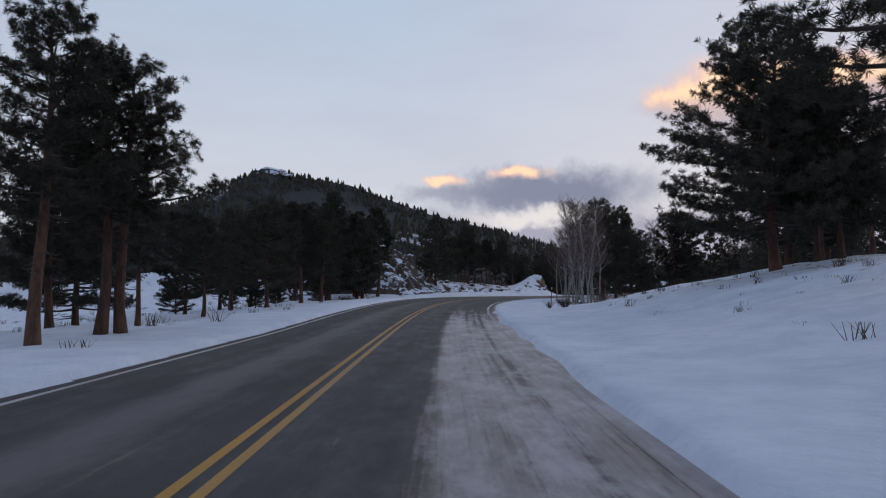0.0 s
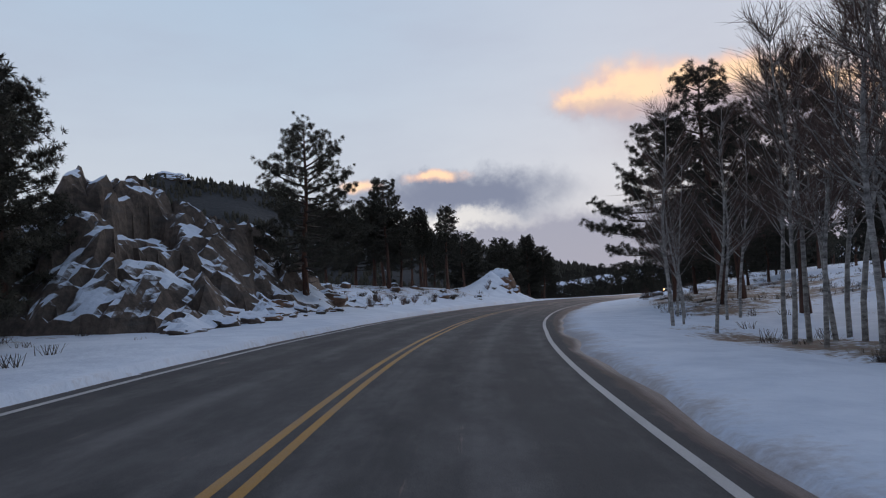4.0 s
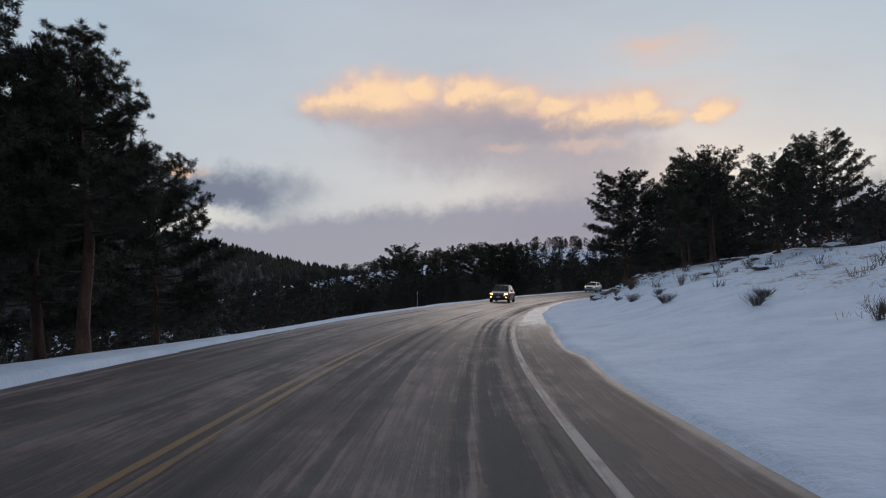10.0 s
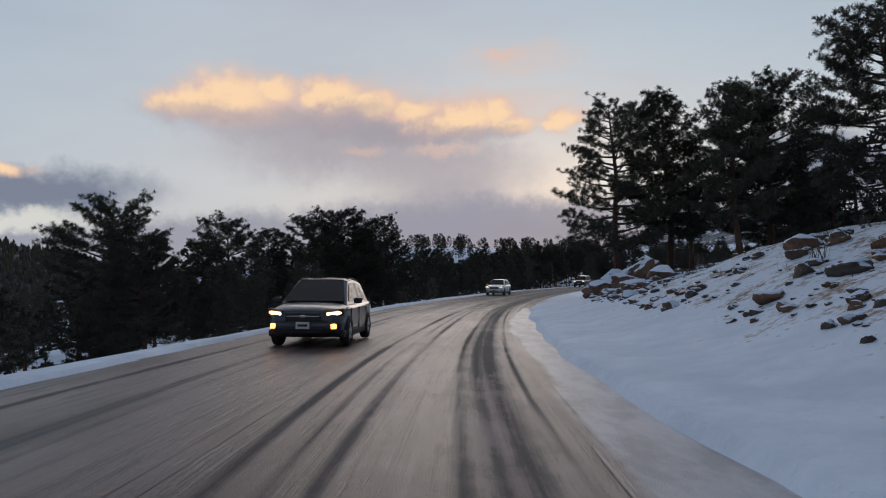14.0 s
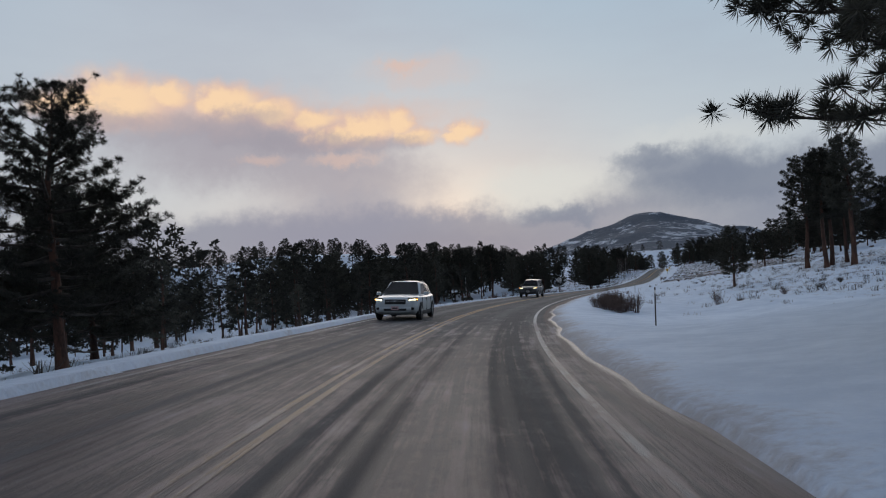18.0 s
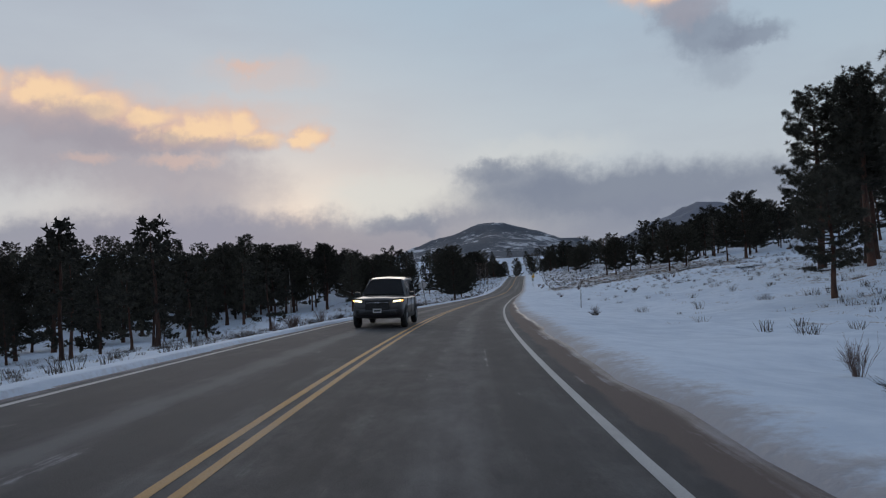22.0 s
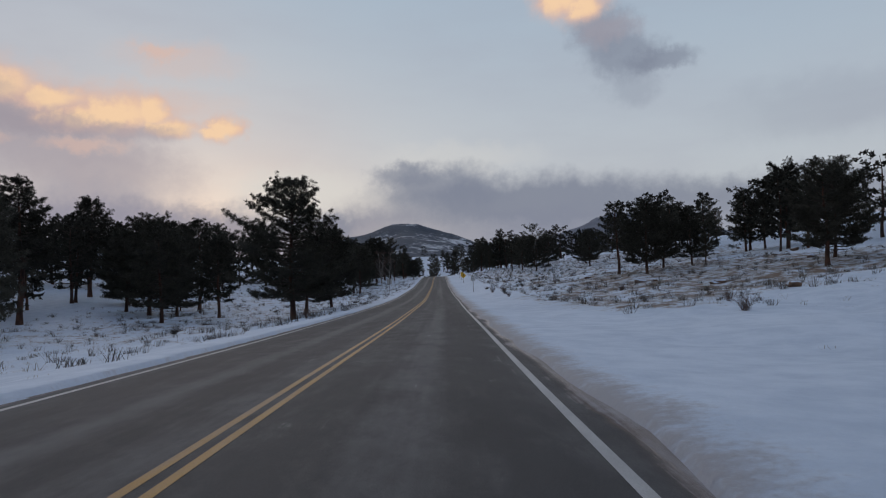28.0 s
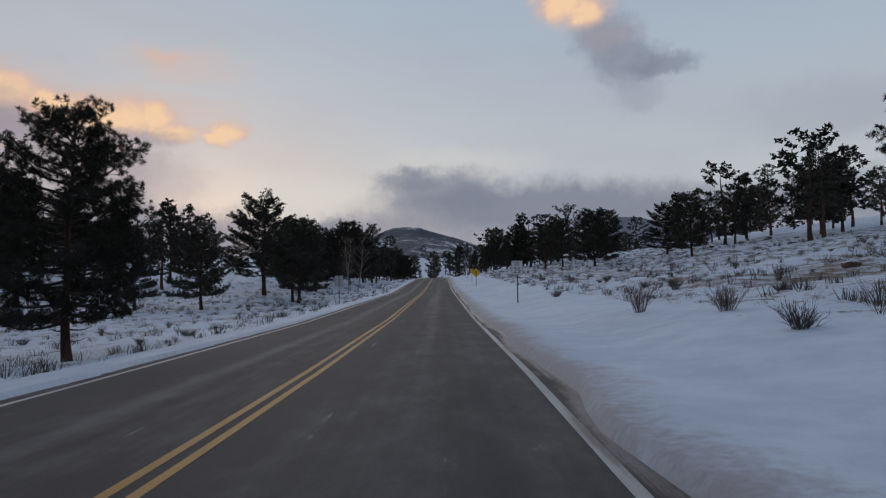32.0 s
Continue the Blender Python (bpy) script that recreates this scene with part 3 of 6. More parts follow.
def lie(x, y):
    """The ground's height at places."""
    x, y = np.atleast_1d(np.asarray(x, float)), np.atleast_1d(np.asarray(y, float))
    s, d = on_line(x, y)
    z = np.interp(s, LINE_S, LINE_Z)
    left, right = _table(s, -d, LEFT, LEFT_D), _table(s, d, RIGHT, RIGHT_D)
    h = np.where(d < 0, left, right)
    r = d - sway(s)
    er = edge_r(s)
    inside = (r > EDGE_L) & (r < er + 0.1)
    out = np.where(r < 0, EDGE_L - r, r - er)
    e = np.clip(d, EDGE_L, er)
    # the peaked mound with the great boulder, and the crag's rise
    h = h + 3.1 * np.exp(-np.abs((s - 137.3) / np.where(s < 137.3, 4.6, 1.5)) ** 1.5 - np.abs((d + 10.6) / 2.4) ** 1.6)
    h = h + 1.6 * np.exp(-((s - 86.0) / 6.5) ** 2 - ((d + 18.5) / 4.0) ** 2)
    h = np.where(inside, -0.06, h) + bank(s, e) * np.clip(1 - np.maximum(out, 0) / 5, 0, 1)
    rough = np.clip((out - 0.8) / 6, 0, 1) * 0.28 * (1 + np.clip(out / 60, 0, 4))
    h = h + rough * _waves(x, y)
    far = np.clip((np.abs(d) - 160) / 500, 0, 1)
    plain = -6 + 6 * np.sin(x * 0.006 + 1.0) * np.sin(y * 0.005 + 0.4)
    return (z + h) * (1 - far) + far * plain


def lie1(x, y):
    return float(lie(x, y)[0])

# ---- meshes ----
def mesh_of(name, verts, faces, mats, smooth=True, index=None):
    me = bpy.data.meshes.new(name)
    verts = np.asarray(verts, dtype=np.float32).reshape(-1, 3)
    sizes = np.full(len(faces), faces.shape[1], dtype=np.int32) if isinstance(faces, np.ndarray) else np.fromiter((len(f) for f in faces), dtype=np.int32, count=len(faces))
    loops = faces.ravel().astype(np.int32) if isinstance(faces, np.ndarray) else np.fromiter((k for f in faces for k in f), dtype=np.int32, count=int(sizes.sum()))
    me.vertices.add(len(verts))
    me.vertices.foreach_set("co", verts.ravel())
    me.loops.add(len(loops))
    me.loops.foreach_set("vertex_index", loops)
    me.polygons.add(len(sizes))
    me.polygons.foreach_set("loop_start", np.concatenate([[0], np.cumsum(sizes)[:-1]]).astype(np.int32))
    for m in mats:
        me.materials.append(m)
    me.polygons.foreach_set("use_smooth", np.full(len(sizes), smooth, dtype=bool))
    if index is not None:
        me.polygons.foreach_set("material_index", np.asarray(index, dtype=np.int32))
    me.update(calc_edges=True)
    return me


def part_mesh(name, me, parent, label=""):
    ob = new(name, me)
    ob.parent = parent
    if label:
        tagged(ob, label)
    return ob


def part(name, bm, mat, parent, label="", smooth=False):
    me = bpy.data.meshes.new(name)
    bm.to_mesh(me)
    bm.free()
    me.materials.append(mat)
    me.polygons.foreach_set("use_smooth", [smooth] * len(me.polygons))
    return part_mesh(name, me, parent, label)


def thing(name, label, category, group="", kind=""):
    return tagged(new(name), label, category, group, kind)


def grid_faces(n, m, keep=None):
    f = []
    for i in range(n - 1):
        for j in range(m - 1):
            if keep is None or keep[i, j]:
                a = i * m + j
                f.append((a, a + 1, a + m + 1, a + m))
    return f


def blotch(s, d, s0, s1, d0, d1, soft=4.0):
    """A patch with frayed, wandering borders."""
    s, d = s + 5.0 * np.sin(d * 0.23 + s * 0.06) + 2.5 * np.sin(d * 0.71 + 1.0), d + (2.2 * np.sin(s * 0.19 + 0.5) + 1.3 * np.sin(s * 0.47 + d * 0.3) + 0.6 * np.sin(s * 1.3)) * np.clip((np.abs(d) - 7) / 6, 0, 1)
    a = np.clip(np.minimum(s - s0, s1 - s) / (soft * 2) + 0.5, 0, 1)
    return a * np.clip(np.minimum(d - d0, d1 - d) / soft + 0.5, 0, 1)


def bare_of(s, d):
    """How far the snow has gone: thin patches on the slopes and under the trees."""
    b = 0.30 * np.clip((np.abs(d) - 9) / 10, 0, 1)
    for s0, s1, d0, d1, v in ((-60, 45, 11, 40, 0.5), (62, 82, 5.5, 11, 0.8), (94, 134, 7, 22, 0.75), (180, 232, 4.8, 24, 0.56), (94, 132, -20, -8.4, 0.56), (60, 96, -24, -10, 0.5),
                              (268, 330, 14, 40, 0.45), (405, 440, 6.0, 15, 0.64), (440, 480, 6.5, 15, 0.52), (405, 480, 12, 44, 0.70), (415, 560, -40, -9, 0.5), (255, 420, -60, -10, 0.36), (134, 180, 8, 24, 0.5), (480, 600, 8, 60, 0.58), (330, 400, 25, 70, 0.5)):
        b = np.maximum(b, v * blotch(s, d, s0, s1, d0, d1))
    return b


def grit_of(s, d):
    """Sand and dirt that the ploughs throw on the verge."""
    right = np.clip(1 - (d - edge_r(s)) / 1.4, 0, 1) * (d > 0)
    left = np.clip(1 - (EDGE_L - d) / 0.5, 0, 1) * (d < 0) * 0.5
    icy = blotch(s, 0 * d, 132, 240, -99, 99)
    return np.maximum(right, left) * (0.50 - 0.43 * icy) * np.interp(s, (40, 75), (0.35, 1.0))


# the near ground is swept along the road, the rest is a grid that widens to the horizon; all one sheet
g_s = np.arange(-60.0, 640.0, 1.25)
g_d = np.array([-46, -42, -38, -34, -30, -27, -24, -21.5, -19, -17, -15.2, -13.6, -12.2, -11, -10, -9.1, -8.3, -7.6, -7.0, -6.5, -6.1, -5.8, -5.6, -5.5, -5.42, -5.2, -3, 0, 1.0, 2.6,
                3.0, 3.15, 3.35, 3.6, 3.95, 4.4, 5, 5.7, 6.5, 7.3, 8.2, 9.1, 10.1, 11.2, 12.4, 13.8, 15.3, 17, 19, 21.5, 24, 27, 30, 34, 38, 42, 46])
ss, dd = np.meshgrid(g_s, g_d, indexing="ij")
dd = dd + (edge_r(ss) - 3.0) * np.clip((dd - 1.0) / 1.5, 0, 1) * np.clip((20 - dd) / 12, 0, 1) + 0.05 * np.sin(ss * 1.3 + np.sin(ss * 0.4)) * (dd < -5.3)
gx, gy = spot(ss.ravel(), dd.ravel() + sway(ss.ravel()))
gz = lie(gx, gy)
# the ploughed lip of snow along the pavement
_out = np.where(dd < 0, EDGE_L - dd, dd - edge_r(ss)).ravel()
_bank = np.interp(_out, [0, 0.25, 0.7, 1.3, 2.4], [0, 0.035, 0.07, 0.05, 0]) * (0.85 + 0.35 * _waves(gx * 0.55, gy * 0.55))
_deep = np.interp(ss.ravel(), [-60, 150, 200, 240, 300, 640], [1, 1, 1.9, 1.5, 1.1, 1.2])
gz = gz + np.where(_out > 0, _bank * _deep, 0)
verts = np.stack([gx, gy, gz], -1)
faces = grid_faces(len(g_s), len(g_d))


def spread_out(a, b, step, far):
    """Even steps from a to b, widening ones beyond."""
    inner, out, w, p = list(np.arange(a, b, step)), [], step, 0.0
    while p < far:
        w *= 1.25
        p += w
        out.append(p)
    return np.array([a - q for q in out[::-1]] + inner + [inner[-1] + q for q in out])


wx, wy = spread_out(-260, 720, 7.0, 3600), spread_out(-130, 620, 7.0, 3600)
mx, my = np.meshgrid(wx, wy, indexing="ij")
ms, md = on_line(mx.ravel(), my.ravel())
near = ((np.abs(md) < 37) & (ms > -50) & (ms < 628)).reshape(mx.shape)
cell = near[:-1, :-1] & near[1:, :-1] & near[:-1, 1:] & near[1:, 1:]
mz = lie(mx.ravel(), my.ravel()) - 0.05
base = len(verts)
verts = np.concatenate([verts, np.stack([mx.ravel(), my.ravel(), mz], -1)])
# the quads of the wide grid face up when taken the other way round
faces += [(base + d, base + c, base + b, base + a) for a, b, c, d in grid_faces(len(wx), len(wy), ~cell)]
up = []
for f in faces:
    a, b, c = verts[f[0]], verts[f[1]], verts[f[2]]
    n = (b[0] - a[0]) * (c[1] - a[1]) - (b[1] - a[1]) * (c[0] - a[0])
    up.append(f if n > 0 else f[::-1])
ground_me = mesh_of("ground", verts, up, [SNOW])
all_s, all_d = np.concatenate([ss.ravel(), ms]), np.concatenate([dd.ravel(), md])
for key, value in (("bare", bare_of(all_s, all_d)), ("grit", grit_of(all_s, all_d))):
    ground_me.attributes.new(key, "FLOAT", "POINT").data.foreach_set("value", value.astype(np.float32))
ground = tagged(new("ground", ground_me), "rolling ground under crusted snow with patches of dry grass", "ground", kind="structure")


# ---- road ----
def cover_of(s, d):
    """How much snow lies on the pavement."""
    icy = np.interp(s, (82, 106, 150, 165, 178, 212, 232, 254, 266, 274), (0.05, 0.58, 0.68, 0.90, 1, 1, 0.82, 0.62, 0.15, 0))
    c = 0.05 + 0.29 * icy
    wander = 0.10 * np.sin(s * 0.05) + 0.05 * np.sin(s * 0.21 + 1.0)
    rut = sum(k * np.exp(-((d - c0 - wander * (1 + 0.6 * np.sin(s * 0.09 + c0 * 3))) / w) ** 2) for c0, w, k in
              ((1.10, 0.09, 1), (0.88, 0.06, 0.8), (0.58, 0.05, 0.7), (1.46, 0.04, 0.7), (-0.42, 0.07, 0.6), (-0.75, 0.05, 0.4), (-1.15, 0.07, 0.9), (-3.35, 0.09, 1), (-3.0, 0.05, 0.5), (-4.6, 0.08, 0.7)))
    c = c - (0.08 + 0.13 * icy) * rut * (icy > 0) * (0.72 + 0.4 * np.sin(s * 0.31 + d * 2))
    c = c - 0.055 * icy * np.clip((s - 172) / 10, 0, 1) * np.exp(-((d - 0.95 - wander) / 0.42) ** 4)
    start = np.clip((58 - s) / 35, 0, 1) * np.clip((d + 0.5) / 0.5, 0, 1)
    c = np.maximum(c, 0.40 * start - 0.13 * rut * start)
    c = np.maximum(c, 0.62 * shoulder_snow(s, d))
    side = np.clip((d - edge_r(s) + 0.35) / 0.4, 0, 1)
    c = np.maximum(c, side * 0.40)
    return np.maximum(c, 0.30 * np.clip((-5.25 - d) / 0.25, 0, 1))


def shoulder_snow(s, d):
    """Where the right shoulder lies under unbroken snow."""
    along = np.clip((s - 158) / 12, 0, 1) * np.clip((236 - s) / 14, 0, 1)
    return along * np.clip((d - 1.66 - 0.12 * np.sin(s * 0.23) - 0.06 * np.sin(s * 0.9)) / 0.22, 0, 1)


def white_of(s, d):
    """How clean the snow on the pavement is."""
    start = np.clip((62 - s) / 30, 0, 1) * np.clip((d + 0.6) / 0.6, 0, 1)
    return np.maximum(np.maximum(0.50 * start, shoulder_snow(s, d)), np.interp(s, (90, 120, 150, 240, 262), (0.0, 0.30, 0.18, 0.22, 0.35)))


def ribbon(name, d_of, s0, s1, step, mat, lift, parent=None):
    """A strip of the road's surface between lines d_of metres to the right."""
    rs, rd = np.meshgrid(np.arange(s0, s1, step), np.asarray(d_of, float), indexing="ij")
    at = rd.ravel() + sway(rs.ravel())
    x, y = spot(rs.ravel(), at)
    z = np.interp(rs.ravel(), LINE_S, LINE_Z) + bank(rs.ravel(), at) + lift
    f = [q[::-1] for q in grid_faces(*rs.shape)]
    me = mesh_of(name, np.stack([x, y, z], -1), f, [mat])
    if me.polygons[0].normal.z < 0:
        me.flip_normals()
    uv = me.uv_layers.new(name="UVMap").data
    loops = np.empty(len(me.loops), dtype=np.int32)
    me.loops.foreach_get("vertex_index", loops)
    uv.foreach_set("uv", np.stack([rd.ravel()[loops], rs.ravel()[loops]], -1).ravel())
    me.attributes.new("cover", "FLOAT", "POINT").data.foreach_set("value", cover_of(rs.ravel(), rd.ravel()).astype(np.float32))
    me.attributes.new("white", "FLOAT", "POINT").data.foreach_set("value", white_of(rs.ravel(), rd.ravel()).astype(np.float32))
    wear = np.exp(-((rd.ravel() + 3.35) / 0.30) ** 2) + 0.6 * np.exp(-(rd.ravel() / 0.35) ** 2)
    me.attributes.new("wear", "FLOAT", "POINT").data.foreach_set("value", wear.astype(np.float32))
    mud = np.clip((rd.ravel() - 1.85) / 0.4, 0, 1)
    me.attributes.new("mud", "FLOAT", "POINT").data.foreach_set("value", mud.astype(np.float32))
    ob = new(name, me)
    if parent:
        ob.parent = parent
    return ob


road = tagged(ribbon("road", np.linspace(-5.65, 3.15, 150), -60, 640, 2.0, ASPHALT, 0.0),
              "grey two-lane asphalt road, partly covered with driven snow", "road", kind="structure")
for d0, d1, paint, name in ((-1.86, -1.76, YELLOW, "center_line"), (-1.64, -1.54, YELLOW, "center_line"), (1.66, 1.78, WHITE, "edge_line"), (-5.22, -5.11, WHITE, "edge_line")):
    ribbon(name, (d0, d1), -60, 640, 1.25, paint, 0.004, road)


# ---- far slopes ----
def hills(name, label, cx, cy, along, wide, deep, crest, mat, cells=70, rough=0.06, foot=-14.0):
    """A ridge of that width and depth: crest gives its height along it from -1 to 1."""
    u, v = np.meshgrid(np.linspace(-1, 1, cells), np.linspace(-1, 1, cells // 2 + 1), indexing="ij")
    ca, sa = math.cos(radians(along)), math.sin(radians(along))
    x, y = cx + u * wide * ca - v * deep * sa, cy - u * wide * sa - v * deep * ca
    top = np.interp(u, *zip(*crest))
    n = np.array([noise.fractal(Vector((px * 0.006, py * 0.006, 3.1)), 1.0, 2.0, 6) for px, py in zip(x.ravel(), y.ravel())]).reshape(u.shape)
    shape = (1 - np.abs(v)) ** 0.9
    z = foot + (top - foot) * np.clip(shape * (1 + rough * 3 * n * np.abs(v)) + rough * n * (shape > 0.02) * (shape < 0.98), 0, 1.2)
    me = mesh_of(name, np.stack([x.ravel(), y.ravel(), z.ravel()], -1), grid_faces(*u.shape), [mat])
    if sum(p.normal.z for p in me.polygons) < 0:
        me.flip_normals()
    return tagged(new(name, me), label, "mountain", kind="structure"), x, y, z


massif, hx, hy, hz = hills("mountain", "wooded mountain with a bare rocky summit and patches of snow", 6, 960, 3, 620, 330,
                           ((-1, 70), (-0.66, 112), (-0.527, 134), (-0.43, 158), (-0.387, 172), (-0.335, 160), (-0.21, 147), (-0.037, 107), (0.113, 84), (0.227, 63), (0.476, 25), (0.8, 2), (1, -10)), HILL, 120, 0.03)
# the three farther slopes carry haze in their base colour
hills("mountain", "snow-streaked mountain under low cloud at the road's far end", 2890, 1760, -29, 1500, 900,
      ((-1, 30), (-0.62, 105), (-0.44, 165), (-0.26, 205), (-0.13, 256), (-0.04, 272), (0.16, 236), (0.40, 170), (0.6, 190), (0.8, 260), (1, 300)), HAZED_HILL, 110, 0.05)
hills("mountain", "dim far ridge under grey cloud", 3100, 900, -20, 1500, 700, ((-1, 90), (-0.4, 200), (0.1, 290), (0.6, 340), (1, 300)), HAZED_RIDGE, 90, 0.05)
hills("mountain", "low far hill beyond the valley", 1290, 2700, 20, 620, 500, ((-1, -10), (-0.5, 40), (-0.1, 108), (0.2, 116), (0.6, 80), (1, 10)), HAZED_HILL, 70, 0.05)

# ---- trees ----
def tube(points, radii, sides):
    """Vertices and faces of a tapered round limb along points."""
    points, radii = np.asarray(points, float), np.asarray(radii, float)
    n = len(points)
    way = np.empty_like(points)
    way[1:-1], way[0], way[-1] = points[2:] - points[:-2], points[1] - points[0], points[-1] - points[-2]
    way /= np.sqrt((way * way).sum(1, keepdims=True)) + 1e-9
    x, y, z = way.T
    steep = np.abs(z) > 0.5
    rx, ry, rz = np.where(steep, 0.31, 0.0), np.where(steep, 0.95, 0.0), np.where(steep, 0.05, 1.0)
    side = np.stack([y * rz - z * ry, z * rx - x * rz, x * ry - y * rx], 1)
    side /= np.sqrt((side * side).sum(1, keepdims=True)) + 1e-9
    a, b, c = side.T
    other = np.stack([y * c - z * b, z * a - x * c, x * b - y * a], 1)
    turn_by = np.arange(sides) * 2 * math.pi / sides
    v = points[:, None] + radii[:, None, None] * (np.cos(turn_by)[None, :, None] * side[:, None] + np.sin(turn_by)[None, :, None] * other[:, None])
    k = np.arange(sides)
    base = (np.arange(n - 1) * sides)[:, None]
    f = np.stack([base + k, base + (k + 1) % sides, base + sides + (k + 1) % sides, base + sides + k], -1).reshape(-1, 4)
    return v.reshape(-1, 3), f


def joined(pieces):
    vs, fs, b = [], [], 0
    for pv, pf in pieces:
        vs.append(pv)
        fs.append(np.asarray(pf) + b)
        b += len(pv)
    return np.concatenate(vs), np.concatenate(fs)


def pine(name, seed, low=0.3, spread=0.2, branches=46, tufts=1.0, blades=22, blade=0.25, wide=0.034, shape="oval", sides=9, bare=7, ball=0.55):
    """A pine ten metres high: trunk, limbs that fork into branchlets, and a crown of round needle tufts at the branchlets' ends."""
    rng = np.random.RandomState(seed)
    H = 10.0
    z = np.linspace(0, H, 12)
    wig = np.stack([0.13 * np.sin(z * 0.5 + rng.uniform(0, 6)) + 0.05 * np.sin(z * 1.3), 0.13 * np.sin(z * 0.45 + rng.uniform(0, 6)), z], -1)
    wig -= (wig[0] * (1, 1, 0))
    rad = np.interp(z, [0, 0.4, 2, 7, H], [0.27, 0.195, 0.165, 0.095, 0.015])
    wig[0, 2] = -0.4
    tv, tf = tube(wig, rad, sides)
    limbs, centres, ways = [], [], []
    gap, lobe = rng.uniform(0, 6.28), rng.uniform(0, 6.28, 3)
    up = np.array([0, 0, 1.0])
    for i in range(branches + bare):
        dead = i >= branches
        u = (i + rng.uniform(0, 1)) / branches if not dead else rng.uniform(-0.35, 0.1)
        h = H * (low + (1 - low) * u * 0.985)
        if h < 0.8:
            continue
        v = min(max(u, 0.0), 0.999)
        prof = {"oval": (1 - v) ** 0.55 * min(1, 0.55 + v * 1.8), "cone": (1 - v) ** 0.8 * min(1, 0.8 + v), "round": math.sqrt(max(0.03, 1 - (v * 1.25 - 0.3) ** 2)),
                "flat": min(1, 0.5 + 0.6 * v) * (1 - v ** 6), "wide": (1 - v) ** 0.62 * min(1, 0.72 + v * 1.6)}[shape]
        az = i * 2.399 + rng.uniform(-0.5, 0.5)
        uneven = 1 + 0.12 * math.sin(az - gap) + 0.13 * math.sin(2 * az + 9 * v + lobe[0]) + 0.10 * math.sin(az * 3 - 14 * v + lobe[1])
        L = 0.94 * H * spread * prof * rng.choice([0.62, 0.82, 0.95, 1.02, 1.08]) * uneven + 0.22
        if dead:
            L *= rng.uniform(0.3, 0.6)
        rise = -0.26 + 0.80 * v + rng.uniform(-0.16, 0.16)
        out = np.array([math.cos(az), math.sin(az), 0.0])
        flat = np.cross(out, up)
        start = np.array([np.interp(h, z, wig[:, 0]), np.interp(h, z, wig[:, 1]), h])
        k = np.linspace(0, 1, 5)[:, None]
        pts = start + out * L * k + up * (rise * L * k + 0.26 * L * k * k * k) + flat * rng.uniform(-0.22, 0.22) * L * k * k
        limbs.append(tube(pts, np.linspace(min(0.075, 0.018 + 0.024 * L), 0.008, 5), 4))
        if dead:
            continue
        n = max(3, int((3.0 + L * 4.0) * tufts))
        for j in range(n):
            w = 0.28 + 0.72 * ((j + rng.uniform(0, 1)) / n) ** 0.6
            p = np.array([np.interp(w, k[:, 0], pts[:, q]) for q in range(3)])
            side = (1, -1)[j % 2] * rng.uniform(0.3, 1.3)
            way = out * rng.uniform(0.35, 1.0) + flat * side + up * rng.uniform(-0.05, 0.75)
            way /= np.linalg.norm(way)
            ls = (0.19 * L * (1.35 - w) + 0.40) * rng.uniform(0.6, 1.15)
            limbs.append(tube([p, p + way * ls * 0.55, p + way * ls + up * 0.1 * ls], (0.014, 0.010, 0.005), 3))
            m = 1 + int(ls / 0.24)
            for q in range(m):
                e = 1.0 - q * 0.24 / ls + rng.uniform(-0.08, 0.08)
                centres.append(p + way * ls * e + up * 0.1 * ls * e * e + rng.normal(size=3) * 0.08 + (up * 0.04 if q else 0))
                ways.append(way * 0.7 + up * 0.4)
    c, w = np.array(centres), np.array(ways)
    N = len(c)
    dirs = rng.normal(size=(N, blades, 3))
    dirs /= np.linalg.norm(dirs, axis=-1, keepdims=True)
    dirs = dirs + ball * w[:, None]
    dirs /= np.linalg.norm(dirs, axis=-1, keepdims=True)
    size = blade * rng.uniform(0.75, 1.15, (N, blades, 1)) * rng.uniform(0.8, 1.2, (N, 1, 1))
    side = np.cross(dirs, rng.normal(size=(N, blades, 3)))
    side /= np.linalg.norm(side, axis=-1, keepdims=True) + 1e-9
    a = c[:, None] + dirs * size * 0.04 - side * wide * 0.55
    b = c[:, None] + dirs * size * 0.45 + side * wide * 0.75
    e = c[:, None] + dirs * size * 1.08
    nv = np.stack([a, b, e], 2).reshape(-1, 3)
    nf = np.arange(len(nv)).reshape(-1, 3)
    lv, lf = joined(limbs)
    shrink = np.array([1, 1, H / nv[:, 2].max()])
    tv, lv, nv = np.array(tv) * shrink, np.array(lv) * shrink, nv * shrink
    tree = thing(name, "dark ponderosa pine standing in snow", "tree")
    part_mesh("trunk", mesh_of("trunk", tv, tf, [BARK]), tree, "reddish-brown flaky bark")
    tagged(part_mesh("branchwork", mesh_of("branchwork", lv, lf, [LIMB]), tree), "dark bare limbs and branchlets", kind="stuff")
    part_mesh("crown", mesh_of("crown", nv, nf, [NEEDLE], False), tree, "dark green needles in tufts")
    return tree


def raise_tree(kind, s, d, high, turn, label, group="", sink=0.0):
    x, y = spot(s, d)
    k = high / 10.0
    t = copy_thing(kind, pose(float(x), float(y), lie1(x, y) - sink, 0, 0, turn))
    t.scale = (k * (0.92 + 0.16 * ((turn * 7) % 10) / 10),) * 2 + (k,)
    return tagged(t, label, "tree", group)


